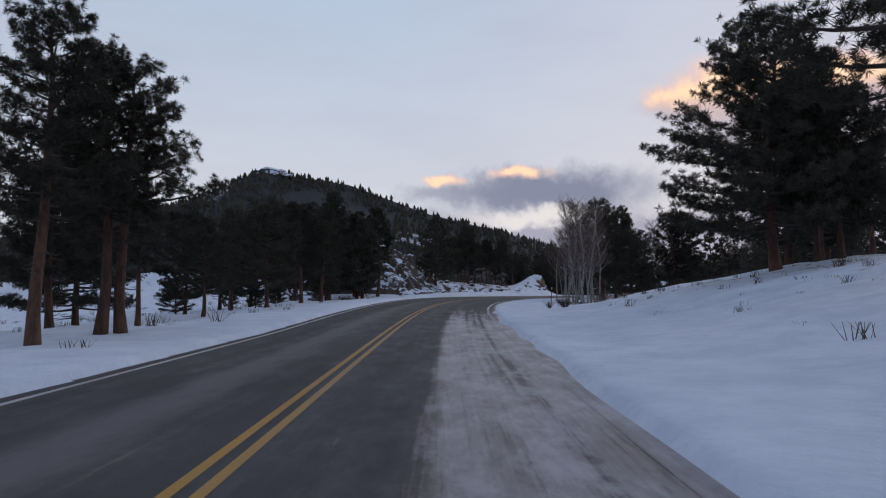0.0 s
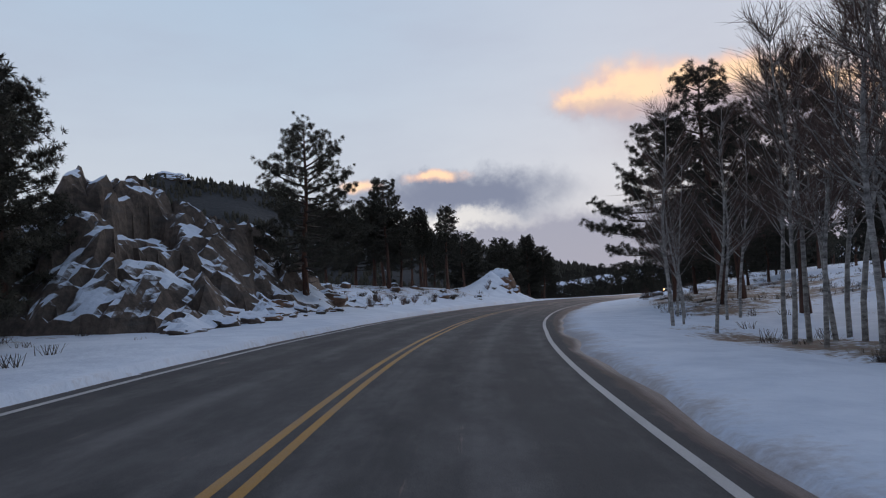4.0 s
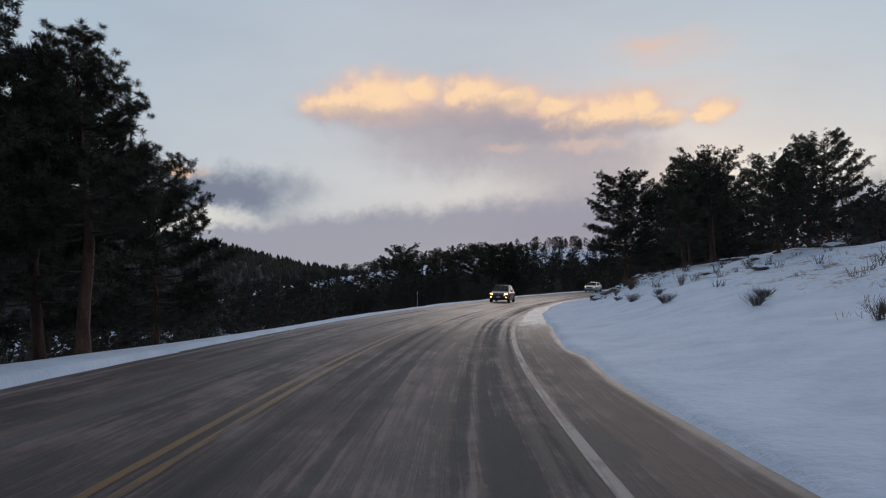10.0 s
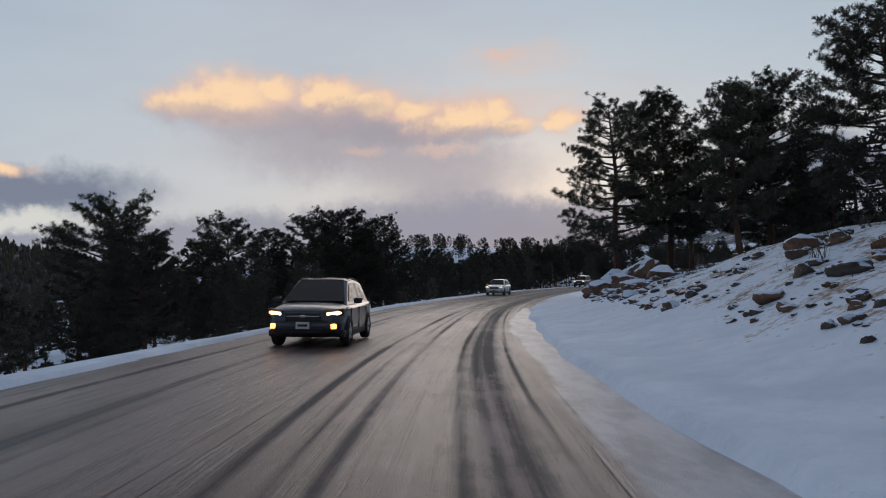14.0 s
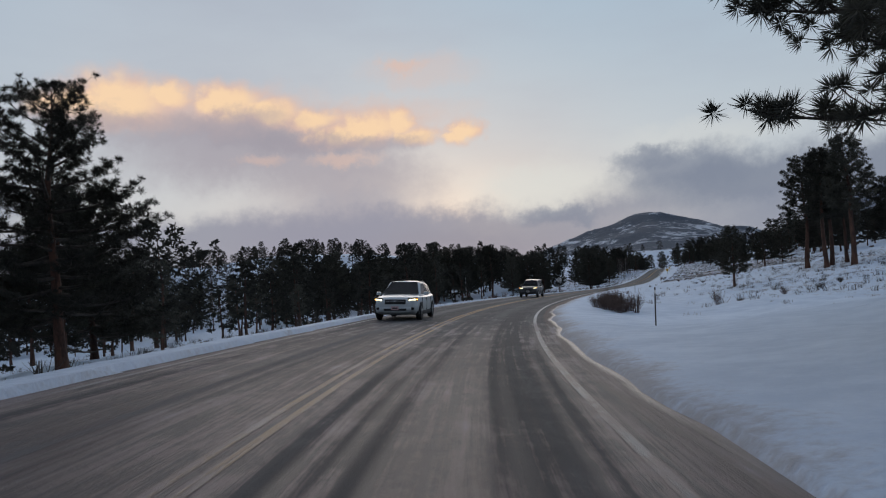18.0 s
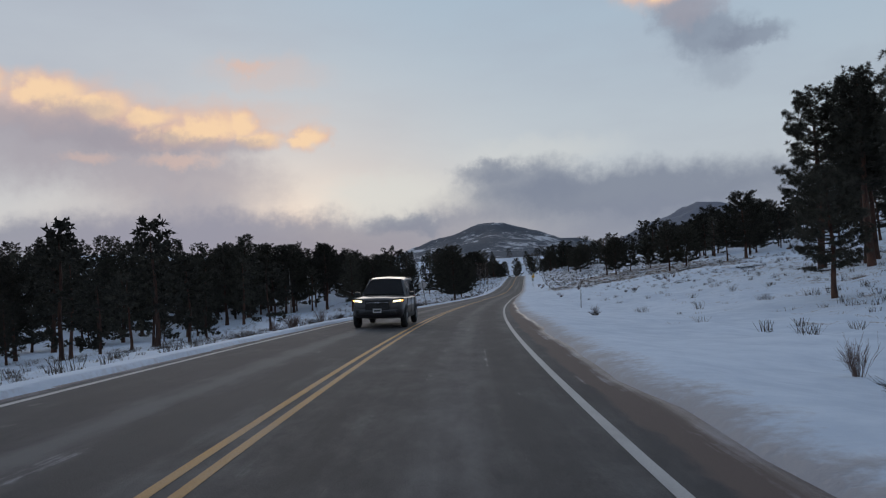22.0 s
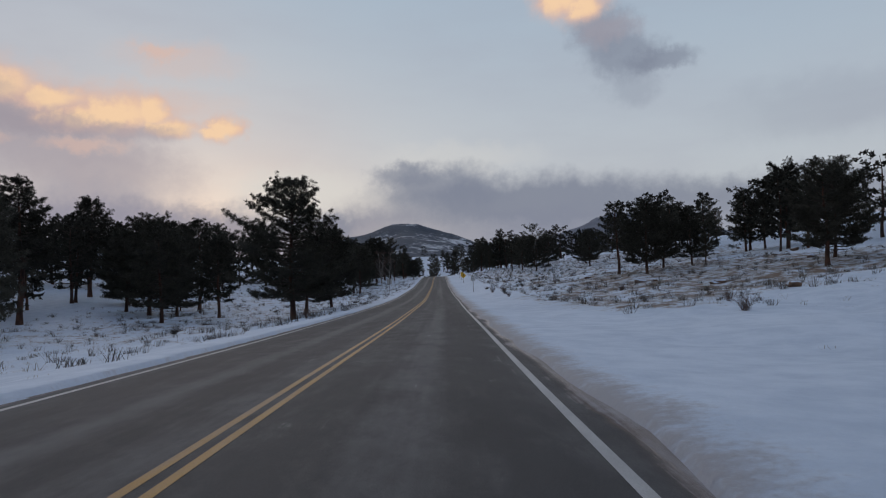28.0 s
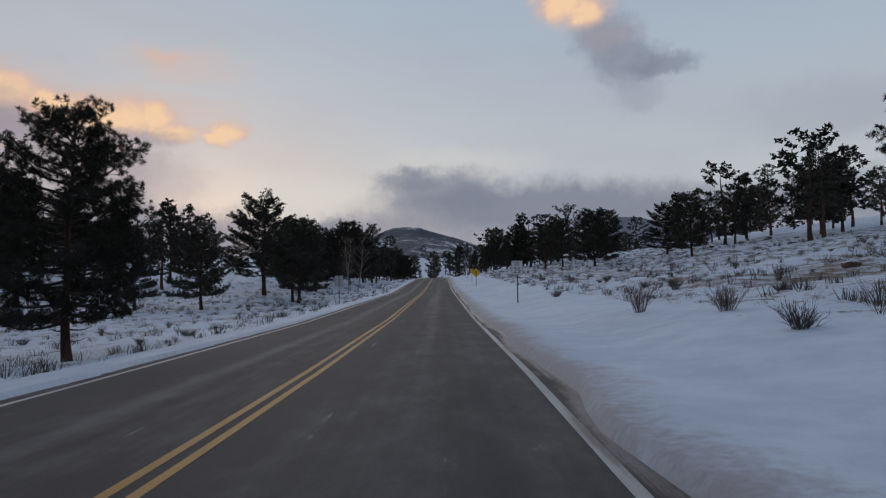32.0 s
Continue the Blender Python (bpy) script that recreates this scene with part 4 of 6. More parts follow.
PINES = [pine("pine_tree", 1, 0.38, 0.24, 54, 1.0, 56, 0.21, 0.017), pine("pine_tree", 2, 0.22, 0.28, 64, 1.15, blades=28, blade=0.23, wide=0.029), pine("pine_tree", 3, 0.20, 0.29, 62, 1.2, blades=28, blade=0.23, wide=0.029, shape="round"),
         pine("pine_tree", 4, 0.42, 0.16, 54, 1.2, 28, 0.22, 0.028), pine("pine_tree", 5, 0.14, 0.24, 66, shape="cone"), pine("pine_tree", 6, 0.44, 0.30, 44, 0.8, shape="flat"),
         pine("pine_tree", 7, 0.32, 0.27, 48, 0.9, 56, 0.21, 0.017), pine("pine_tree", 8, 0.13, 0.33, 70, 1.0, shape="round"),
         pine("pine_tree", 9, 0.17, 0.44, 90, 0.95, 40, 0.22, 0.022, shape="wide"), pine("pine_tree", 10, 0.19, 0.37, 66, 0.85, 64, 0.20, 0.0145, shape="wide")]
FAR = [pine("pine_tree", 11, 0.26, 0.25, 42, 0.62, 9, 0.30, 0.075, sides=5, bare=3), pine("pine_tree", 12, 0.20, 0.29, 42, 0.60, 9, 0.30, 0.075, "round", 5, 3), pine("pine_tree", 13, 0.14, 0.24, 46, 0.62, 9, 0.30, 0.075, "cone", 5, 3),
       pine("pine_tree", 14, 0.36, 0.20, 38, 0.66, 9, 0.30, 0.075, sides=5, bare=3)]
SHOWN = ("tall dark ponderosa pine with bare reddish lower trunk", "full dark green ponderosa pine with dense crown", "broad round-crowned dark pine standing in snow", "slender dark pine with a narrow crown",
         "dark conical pine branched almost to the snow", "open-limbed pine with a flat sparse crown", "uneven dark pine with gaps between its limbs", "wide bushy dark pine with low boughs", "broad spreading dark pine with a stout reddish trunk", "wide-limbed pine, its trunk showing between open boughs")
# along the road: metres along, metres to the right, height, kind
WOOD_A = ((16.1, -9.1, 8.0, 0), (18.7, -8.9, 7.9, 3), (19.1, -8.5, 7.5, 6), (23.0, -9.8, 4.8, 3), (23, -12.6, 7.0, 1), (29, -15, 7.4, 7), (31, -10.6, 4.4, 6), (35, -13, 5.2, 2),
          (19.5, 12.8, 15.0, 6), (17, 15, 12, 0), (34.5, 15.0, 12.4, 8), (33.5, 17.5, 8.6, 2), (38, 18.5, 9, 6), (51.5, 21.8, 13.0, 7), (49, 23, 10, 6), (56, 26, 10, 2), (44, 24, 9, 1), (47, -10.5, 6.8, 0), (48, -9.4, 5.6, 6), (40, -10.5, 6.4, 2), (44, -14, 6.6, 1), (95, 34, 8, 2))
WOOD_B = ((57.4, -15.5, 8.6, 1), (60, -12.2, 9.6, 4), (66.5, -15.3, 9.8, 7), (66, -11.5, 8.4, 4), (64.6, -10.6, 7.8, 4), (68, -10.1, 8.8, 3), (73, -14, 8, 7), (52, -12.5, 7.5, 4), (55, -11, 5, 4), (70, -12.5, 7, 4), (78, -16, 9, 1), (54, -19, 7.4, 2), (62, -20, 8.4, 7),
          (90.0, -10.0, 9.6, 9), (83, 18.2, 9.4, 2), (85, 19.5, 9.4, 6), (76, 14, 7.4, 7), (87.2, 12.2, 11.0, 0))
WOOD_C = ((94.4, 10.2, 12.5, 6), (102.9, 8.9, 12.0, 9), (99, 12, 11, 0), (120.3, 11.1, 8.9, 1), (119.5, 13.4, 8.0, 4), (132, 16, 6.6, 1), (135, 18, 6.8, 2), (140, 19, 6, 7), (110.4, -17.5, 6.6, 2), (116.7, -17.7, 7.2, 2),
          (115.1, -15.3, 8.0, 6), (114.5, -13.7, 9.6, 0), (116, -13.2, 7.0, 1), (124, -15.2, 7.0, 3), (125.0, -14.5, 8.2, 3), (125.7, -12.0, 8.6, 3), (129.5, -16, 8.2, 3), (132.0, -12.3, 6.2, 5), (121.5, -17, 8.4, 0),
          (131.5, -16.5, 6.4, 3), (135, -17, 7.6, 1), (140, -15, 7.0, 2))
WOOD_D = ((150.6, -8.3, 7.2, 0), (149, -9.8, 8.8, 1), (154, -11.5, 9.2, 1), (157, -13.5, 9.8, 2), (151, -14, 9.4, 6), (161, -12, 8, 2), (147, -12.5, 8, 7), (145, -16, 8.6, 1), (186.9, 7.2, 8.4, 2), (194.3, 11.8, 8.6, 1),
          (196, 14.2, 9.4, 5), (200.5, 14.5, 9.2, 1), (203, 13, 8.4, 6), (176, 14.4, 5.4, 7), (180, 17, 6.2, 6), (168, 19, 4.6, 1), (160, 18.5, 6.4, 2), (205, 17, 8.5, 7), (181, 18.5, 7.0, 7), (212, 15, 8.5, 7),
          (222.4, -20.2, 9.8, 2), (229, -22, 8.0, 6), (233, -19, 9.0, 2), (249.8, -19.3, 10.6, 7))
WOOD_E = ((240.6, -13.2, 9.2, 2), (240.8, -11.6, 8.0, 6), (249.0, -12.0, 9.0, 9), (254, -15.5, 7, 1), (258, -17, 8, 7), (246, -22, 9, 1), (238.2, 7.9, 14.2, 9), (243.7, 12.2, 15.4, 1), (246.5, 14, 12, 6),
          (228, 14, 10.6, 1), (231, 16.5, 12.0, 2), (236, 18, 9, 7), (317.2, 17.9, 7.0, 1), (344, 32.0, 17.6, 3), (347.5, 33.2, 17.2, 3), (350.2, 30.4, 17.0, 0), (340, 34.6, 18.4, 3), (352, 36, 16, 3), (360, 44, 13, 2), (356, 50, 12, 1))
WOOD_F = ((430, 31.1, 9.2, 2), (438, 36, 9, 7), (480, 80, 13, 1), (500, 84.4, 13.6, 2), (498, 95, 13.6, 7), (470, 70, 11, 6), (460, 62, 10, 2), (515, 78, 12, 1), (419.5, 43, 13, 2), (421, 40, 9, 6), (443, 50.5, 12.5, 2), (447, 53, 10, 7), (463.4, 22.1, 9.6, 6), (455.4, 23.5, 9.2, 8), (459.0, 31.6, 4.1, 6), (470.3, 33.8, 6.6, 2), (464, 28, 7.2, 2), (480.3, 51.8, 13.6, 2),
          (485, 41, 7.4, 2), (492, 51, 11, 2), (531.1, 20.3, 8.2, 7), (520.4, 30.0, 8.2, 8), (545, 25, 8.6, 2), (540, 33, 8.0, 7), (545, 45, 9, 2), (548, 60, 10, 1), (588, 68, 11, 2), (608, 12.4, 10.4, 2), (612, 18, 10.4, 7), (600, 26, 10, 2), (584, 22, 9, 7), (530, 50.7, 11, 2), (529, 53, 10, 6), (556, 20, 9, 2), (562, 18, 10, 6))
WOOD_G = ((428.8, -12.2, 11.8, 8), (442, -13.7, 8.0, 8), (458.3, -13.6, 9.9, 8), (448, -24, 9.0, 1), (440, -27, 9.6, 2), (455, -31, 9.0, 7), (465.8, -34.5, 5.4, 6), (460, -39, 10.5, 2), (472, -44, 9.5, 7), (494.5, -26.6, 6.6, 2), (504, -24, 9.2, 8),
          (515.5, -16.8, 10.2, 8), (521, -18.6, 9.6, 1), (577, -19, 13.2, 8), (588, -17.5, 12.4, 2), (566, -20, 11, 7), (545, -20, 9, 2), (555, -24, 12, 2), (364, -41, 4.0, 4), (371, -39, 6.6, 4), (378, -43.5, 7.2, 4), (362, -54, 14.5, 0), (435, -50.4, 15.8, 3))
WOOD_H = ((380, -46, 12.0, 2), (405, -51, 14.8, 1), (425.5, -55, 17.4, 4), (444, -57, 16.4, 1), (440.5, -50.3, 16, 2), (446.6, -44.3, 15.6, 0), (420.2, -31.6, 11.6, 4), (457, -35, 12.6, 2), (467, -32.4, 12.4, 1), (532, -24.8, 14.5, 2), (398.5, -59.7, 13.6, 0),
          (441, -75, 13.9, 2), (372, -61, 14, 1), (366, -66, 13.5, 2), (385, -56, 13, 1), (412, -60, 14, 2), (430, -64, 15, 0), (461, -57, 16, 0), (484, -55, 16, 1), (375, -53, 13, 7), (345, -46, 10.5, 2), (392, -49, 12, 6), (452, -62, 15, 2), (475, -42, 12.6, 2), (500, -40, 13, 1))
turn = 0.0
# young pines below the road's left shoulder and in the shade of the first wood: along, right, height
YOUNG = [(188 + 2.1 * k, -9.2 - 1.7 * ((k * 5) % 4), 2.3 + 0.35 * ((k * 3) % 5), (7, 4, 8, 7)[k % 4]) for k in range(25)]
YOUNG += [(44 + 3.4 * k, -12.5 - 2.2 * ((k * 3) % 4), 2.0 + 0.4 * ((k * 7) % 5), (4, 7, 4, 8)[k % 4]) for k in range(9)]
FAR_END = [(598 + 3.4 * k, (-1, 1)[k % 2] * (9.5 + (k * 5) % 17), 6.0 + 0.8 * ((k * 3) % 5), (2, 4, 7, 1)[k % 4]) for k in range(22)]
for wood in (YOUNG, FAR_END, WOOD_A, WOOD_B, WOOD_C, WOOD_D, WOOD_E, WOOD_F, WOOD_G, WOOD_H):
    for s, d, high, kind in wood:
        turn = (turn + 137.5) % 360
        raise_tree(PINES[kind], s, d, high, turn, SHOWN[kind], "roadside pines", 0.05)

# woods further off: the nearer trees each their own, the rest one mesh of bare-bones pines
rng = np.random.RandomState(5)
WOODS = ((10, 8, -60, 150, -50, 46), (5, 8, 20, 95, 28, 50), (12, 12, 100, 150, 22, 48), (8, 12, 205, 245, 20, 44), (60, 150, 152, 250, -70, -12.5),
         (34, 76, 252, 372, -110, -26), (16, 52, 372, 470, -120, -60), (22, 50, 400, 520, -84, -46), (14, 24, 520, 620, -100, -30), (8, 22, 355, 470, 54, 110), (14, 28, 470, 640, 40, 100), (8, 8, 585, 640, -34, 34), (16, 22, 645, 720, -44, 56))
crowd, middle = [], []
for own, rest, s0, s1, d0, d1 in WOODS:
    made = 0
    while made < own + rest:
        s, d = rng.uniform(s0, s1), rng.uniform(d0, d1)
        if abs(d) < 12 and s < 645 or (s < 150 and abs(d) < 22):
            continue
        made += 1
        high = rng.uniform(6.5, 10) if s < 260 else rng.uniform(4.5, 12) if s < 400 else rng.uniform(8, 14)
        if 156 <= s <= 250 and d < 0:
            high = rng.uniform(2.8, 4.8) if d > -28 else rng.uniform(4.2, 7.5)
        turn = (turn + 137.5) % 360
        if made <= own // 4:
            raise_tree(FAR[rng.randint(4)], s, d, high, turn, "dark pine in the open wood on the snowy slope", "pines of the wood", 0.1)
        else:
            (middle if made <= own else crowd).append((s, d, high, turn))


def crowd_of(name, label, places, patterns):
    """Many far pines as one mesh, bark and needles."""
    shapes = []
    for p in patterns:
        v, f, m, c = [], [], [], 0
        for ob, k in [(o, int(o.name.startswith("crown"))) for o in p.children if not o.name.startswith("branchwork")]:
            co = np.empty(len(ob.data.vertices) * 3, dtype=np.float32)
            ob.data.vertices.foreach_get("co", co)
            v.append(co.reshape(-1, 3))
            f += [tuple(c + i for i in q.vertices) for q in ob.data.polygons]
            m += [k] * len(ob.data.polygons)
            c += len(ob.data.vertices)
        quads = np.array([q for q in f if len(q) == 4])
        tris = np.array([q for q in f if len(q) == 3])
        shapes.append((np.concatenate(v), quads, tris))
    vs, qs, ts, b = [], [], [], 0
    for n, (x, y, z, high, a) in enumerate(places):
        v, quads, tris = shapes[n % len(shapes)]
        k, ca, sa = high / 10, math.cos(radians(a)), math.sin(radians(a))
        vs.append(np.stack([x + k * (v[:, 0] * ca - v[:, 1] * sa), y + k * (v[:, 0] * sa + v[:, 1] * ca), z + k * v[:, 2]], -1))
        qs.append(quads + b)
        ts.append(tris + b)
        b += len(v)
    qs, ts = np.concatenate(qs), np.concatenate(ts)
    return tagged(new(name, mesh_of(name, np.concatenate(vs), qs.tolist() + ts.tolist(), [BARK, NEEDLE], False, [0] * len(qs) + [1] * len(ts))), label, "woods", kind="stuff")


THIN = [pine("pine_tree", 21, 0.22, 0.25, 26, 0.26, 6, 0.46, 0.25, sides=4, bare=0), pine("pine_tree", 22, 0.16, 0.29, 26, 0.26, 6, 0.46, 0.25, "round", 4, 0), pine("pine_tree", 23, 0.13, 0.23, 28, 0.26, 6, 0.46, 0.25, "cone", 4, 0)]
for kind in PINES + FAR + THIN:  # the patterns themselves stand back in the wood
    x, y = spot(300 + 9 * (PINES + FAR + THIN).index(kind), -118)
    kind.matrix_basis = pose(float(x), float(y), lie1(x, y) - 0.1) @ Matrix.Diagonal((1.3, 1.3, 1.3, 1))


def far_woods(name, label, places, seed):
    """A close far wood as one mesh: ragged tiers on each stem."""
    r = np.random.RandomState(seed)
    v, f = [], []
    for x, y, z, h in places:
        w = h * r.uniform(0.22, 0.34)
        for k, (lo, hi) in enumerate(((0.05, 0.62), (0.30, 0.84), (0.55, 1.0))):
            n, b = 6, len(v)
            ww = w * (0.9, 0.95, 0.7)[k]
            for a in range(n):
                q = a * 2 * math.pi / n + r.uniform(0, 1)
                rr = ww * r.uniform(0.55, 1.25)
                v.append((x + rr * math.cos(q), y + rr * math.sin(q), z + h * (lo + r.uniform(-0.04, 0.04))))
            v.append((x + r.uniform(-0.1, 0.1) * w, y, z + h * hi))
            f += [(b + a, b + (a + 1) % n, b + n) for a in range(n)]
    return tagged(new(name, mesh_of(name, v, f, [NEEDLE], False)), label, "woods", kind="stuff")


rng = np.random.RandomState(8)
stand = []
for _ in range(15000):
    i, j = rng.randint(4, hx.shape[0] - 4), rng.randint(2, hx.shape[1] - 2)
    fx, fy = rng.uniform(0, 1, 2)
    mixd = [a[i, j] * (1 - fx) * (1 - fy) + a[i + 1, j] * fx * (1 - fy) + a[i, j + 1] * (1 - fx) * fy + a[i + 1, j + 1] * fx * fy for a in (hx, hy, hz)]
    if mixd[2] < -11 or (mixd[2] > 160 and abs(mixd[0] + 234) < 26):
        continue
    if noise.noise(Vector((mixd[0] * 0.012, mixd[1] * 0.012, 0.3))) < -0.45:
        continue
    stand.append((mixd[0], mixd[1], mixd[2] - 0.8, rng.uniform(5.5, 9.5)))
far_woods("mountain_woods", "dark conifers covering the mountain's slopes", stand, 3)
places = []
for s, d, high, a in crowd:
    x, y = spot(s, d)
    places.append((float(x), float(y), lie1(x, y) - 0.1, high, a))
for _ in range(900):
    s, d = rng.uniform(110, 660), -rng.uniform(72, 330) if rng.uniform() < 0.8 else rng.uniform(100, 260)
    x, y = spot(s, d)
    places.append((float(x), float(y), lie1(x, y) - 0.2, rng.uniform(7, 11), rng.uniform(0, 360)))
for _ in range(140):
    s, d = rng.uniform(-85, 130), rng.choice([-1, 1]) * rng.uniform(48, 160)
    x, y = spot(s, d)
    places.append((float(x), float(y), lie1(x, y) - 0.2, rng.uniform(7, 10), rng.uniform(0, 360)))
x0, y0, z0, h0 = (float(a) for a in road_at(750.0))
for _ in range(300):  # beyond the crest
    u, w = rng.uniform(-20, 420), rng.uniform(-260, 260)
    x, y = x0 + math.sin(h0) * u + math.cos(h0) * w, y0 + math.cos(h0) * u - math.sin(h0) * w
    places.append((x, y, lie1(x, y) - 0.3, rng.uniform(8, 13), rng.uniform(0, 360)))
standing = []
for s, d, high, a in middle:
    x, y = spot(s, d)
    standing.append((float(x), float(y), lie1(x, y) - 0.1, high, a))
crowd_of("slope_woods", "dark pines of the open woods on the snowy slopes", standing, FAR)
crowd_of("valley_woods", "dark open pine woods over the valley and slopes", places, THIN)

# ---- rocks ----
def boulder_mesh(seed, cuts=9, rough=0.16, mat=None, level=4):
    """A weathered block about one metre half-wide: an irregular ball with broken faces."""
    r = np.random.RandomState(seed)
    bm = bmesh.new()
    bmesh.ops.create_icosphere(bm, subdivisions=level, radius=1.0)
    planes = [(Vector(r.normal(size=3)).normalized(), r.uniform(0.58, 0.86)) for _ in range(cuts)]
    for v in bm.verts:
        p = v.co.copy()
        for n, k in planes:
            over = p.dot(n) - k
            if over > 0:
                p -= n * over * 0.93
        q = p * 1.7 + Vector((seed * 3.1, 0, 0))
        p *= 1 + rough * noise.fractal(q, 0.9, 2.1, 5)
        crack = abs(noise.noise(p * 1.3 + Vector((0, seed, 0))))
        p *= 1 - 0.10 * max(0, 0.12 - crack) / 0.12
        v.co = p
    me = bpy.data.meshes.new("boulder")
    bm.to_mesh(me)
    bm.free()
    me.materials.append(mat)
    me.polygons.foreach_set("use_smooth", [True] * len(me.polygons))
    return me


GREYS = [boulder_mesh(k, mat=ROCK) for k in range(4)]
REDS = [boulder_mesh(10 + k, 11, 0.15, REDROCK) for k in range(4)]
PEBBLES = [boulder_mesh(20 + k, 9, 0.16, REDROCK if k < 4 else ROCK, 3) for k in range(8)]


def rock(me, s, d, size, turn, label, group="", sink=0.35, name="boulder"):
    x, y = spot(s, d)
    ob = new(name, me)
    ob.matrix_basis = pose(float(x), float(y), lie1(x, y) + size[2] * (1 - 2 * sink), 0, 0, turn) @ Matrix.Diagonal((*size, 1))
    return tagged(ob, label, "rock", group)


# the bare rocky knob on the mountain's summit
knob = int(np.argmax(hz))
for k, (dx, dy, a, b, c) in enumerate(((0, 0, 17, 14, 9), (-16, -4, 13, 11, 6), (15, -6, 14, 12, 6), (4, -16, 15, 11, 6), (-9, -22, 12, 9, 5), (24, -18, 11, 9, 4))):
    ob = new("boulder", GREYS[k % 4])
    ob.matrix_basis = pose(float(hx.flat[knob]) + dx, float(hy.flat[knob]) + dy, float(hz.flat[knob]) - 5.0 - 0.30 * abs(dy) - 0.12 * abs(dx), 0, 0, k * 50) @ Matrix.Diagonal((a, b, c, 1))
    tagged(ob, "bare grey rock of the mountain's summit", "rock", "summit rocks")


# the crag left of the road: broken ledges stepping up from the bank, with fallen blocks at its foot
def outcrop(name, label, s0, s1, d0, d1, top, seed, step=0.2, mat=None, fine=1.0):
    """Broken rock over a stretch of the bank: blocks of uneven height with tilted tops; top gives the rise at (u, v) from 0 to 1."""
    us, vs = np.arange(s0, s1 + step, step), np.arange(d0, d1 + step, step)
    gs, gd = np.meshgrid(us, vs, indexing="ij")
    x, y = spot(gs.ravel(), gd.ravel())
    base = lie(x, y)
    r = np.random.RandomState(seed)
    jitter = r.uniform(-1, 1, (400, 3))
    z = []
    for s, d, b in zip(gs.ravel(), gd.ravel(), base):
        u, v = (s - s0) / (s1 - s0), (d - d0) / (d1 - d0)
        wob = noise.noise(Vector((s * 0.5, d * 0.5, seed)))
        rise = top(u + 0.05 * wob, v + 0.08 * wob)
        near_cell, where = noise.voronoi(Vector((s * 0.42 * fine + 0.25 * wob, d * 0.55 * fine + 0.3 * wob, seed)))
        c = where[0]
        k = int(abs(c.x * 7.3 + c.y * 13.7) * 10) % 400
        small, spot_in = noise.voronoi(Vector((s * 1.1, d * 1.3, seed + 4)))
        q = spot_in[0]
        k2 = int(abs(q.x * 5.1 + q.y * 11.3) * 10) % 400
        tilt = (s * 0.42 * fine - c.x) * jitter[k, 0] * 0.8 + (d * 0.55 * fine - c.y) * jitter[k, 1] * 0.8
        lift = rise * (1 + 0.34 * jitter[k, 2]) + min(1, rise) * (0.7 * tilt + 0.28 * jitter[k2, 0] + 0.22 * noise.fractal(Vector((s, d, 2.0)), 0.9, 2.1, 4))
        gap = near_cell[1] - near_cell[0]
        lift -= min(1, rise) * 0.5 * max(0, 0.10 - gap) / 0.10
        z.append(b + lift if rise > 0.02 else b - 0.25)
    me = mesh_of(name, np.stack([x, y, np.array(z)], -1), grid_faces(*gs.shape), [mat or ROCK])
    if sum(p.normal.z for p in me.polygons) < 0:
        me.flip_normals()
    me.polygons.foreach_set("use_smooth", [False] * len(me.polygons))
    return tagged(new(name, me), label, "rock")


def crag_rise(u, v):
    """Highest at the back, low towards the road and the far end."""
    if not (0.02 < u < 0.98 and 0.03 < v < 0.97):
        return 0.0
    ends = min(1, u / 0.14) * min(1, (1 - u) / 0.45)
    return max(0.0, ends * (float(np.interp(v, (0.03, 0.3, 0.5, 0.70, 0.80, 0.87, 0.97), (0.0, 3.7, 3.7, 3.0, 1.8, 0.6, 0.0)))))


outcrop("rock_outcrop", "broken grey-brown granite crag with snow on its ledges", 77, 100, -22.5, -8.4, crag_rise, 3)
for k, (s, d, a, b, c) in enumerate(((84, -12.4, 1.4, 1.0, 0.9), (88.5, -12.0, 1.5, 0.9, 0.9), (94.4, -12.4, 1.0, 0.8, 0.9), (97, -14.0, 1.2, 0.9, 0.9), (91.6, -9.6, 1.1, 0.7, 0.5), (93.2, -10.4, 0.8, 0.6, 0.5), (85.4, -9.8, 0.8, 0.5, 0.35),
                                     (95.6, -11.2, 0.7, 0.5, 0.6), (89.4, -11.0, 0.9, 0.6, 0.7), (82.4, -10.2, 1.0, 0.6, 0.4), (98.6, -12.2, 0.7, 0.6, 0.6), (100.4, -14.6, 1.1, 0.8, 0.7), (86.8, -10.2, 0.8, 0.5, 0.4), (80.4, -9.4, 0.8, 0.6, 0.3), (83.2, -8.8, 0.6, 0.4, 0.22))):
    rock((GREYS + REDS)[(k * 5) % 8], s, d, (a, b, c), k * 47, "cracked grey-brown granite block fallen at the crag's foot", "crag blocks", 0.3)
r = np.random.RandomState(31)
for k in range(32):
    s, d = r.uniform(77, 99), -8.0 - 3.2 * r.uniform() ** 1.3
    w = r.uniform(0.12, 0.42)
    rock(PEBBLES[(k % 8) % 8], s, d, (w * 1.3, w * 0.8, w * 0.5), r.uniform(0, 360), "dark broken stone in the thin snow below the crag", "crag rubble", 0.3, "stone")
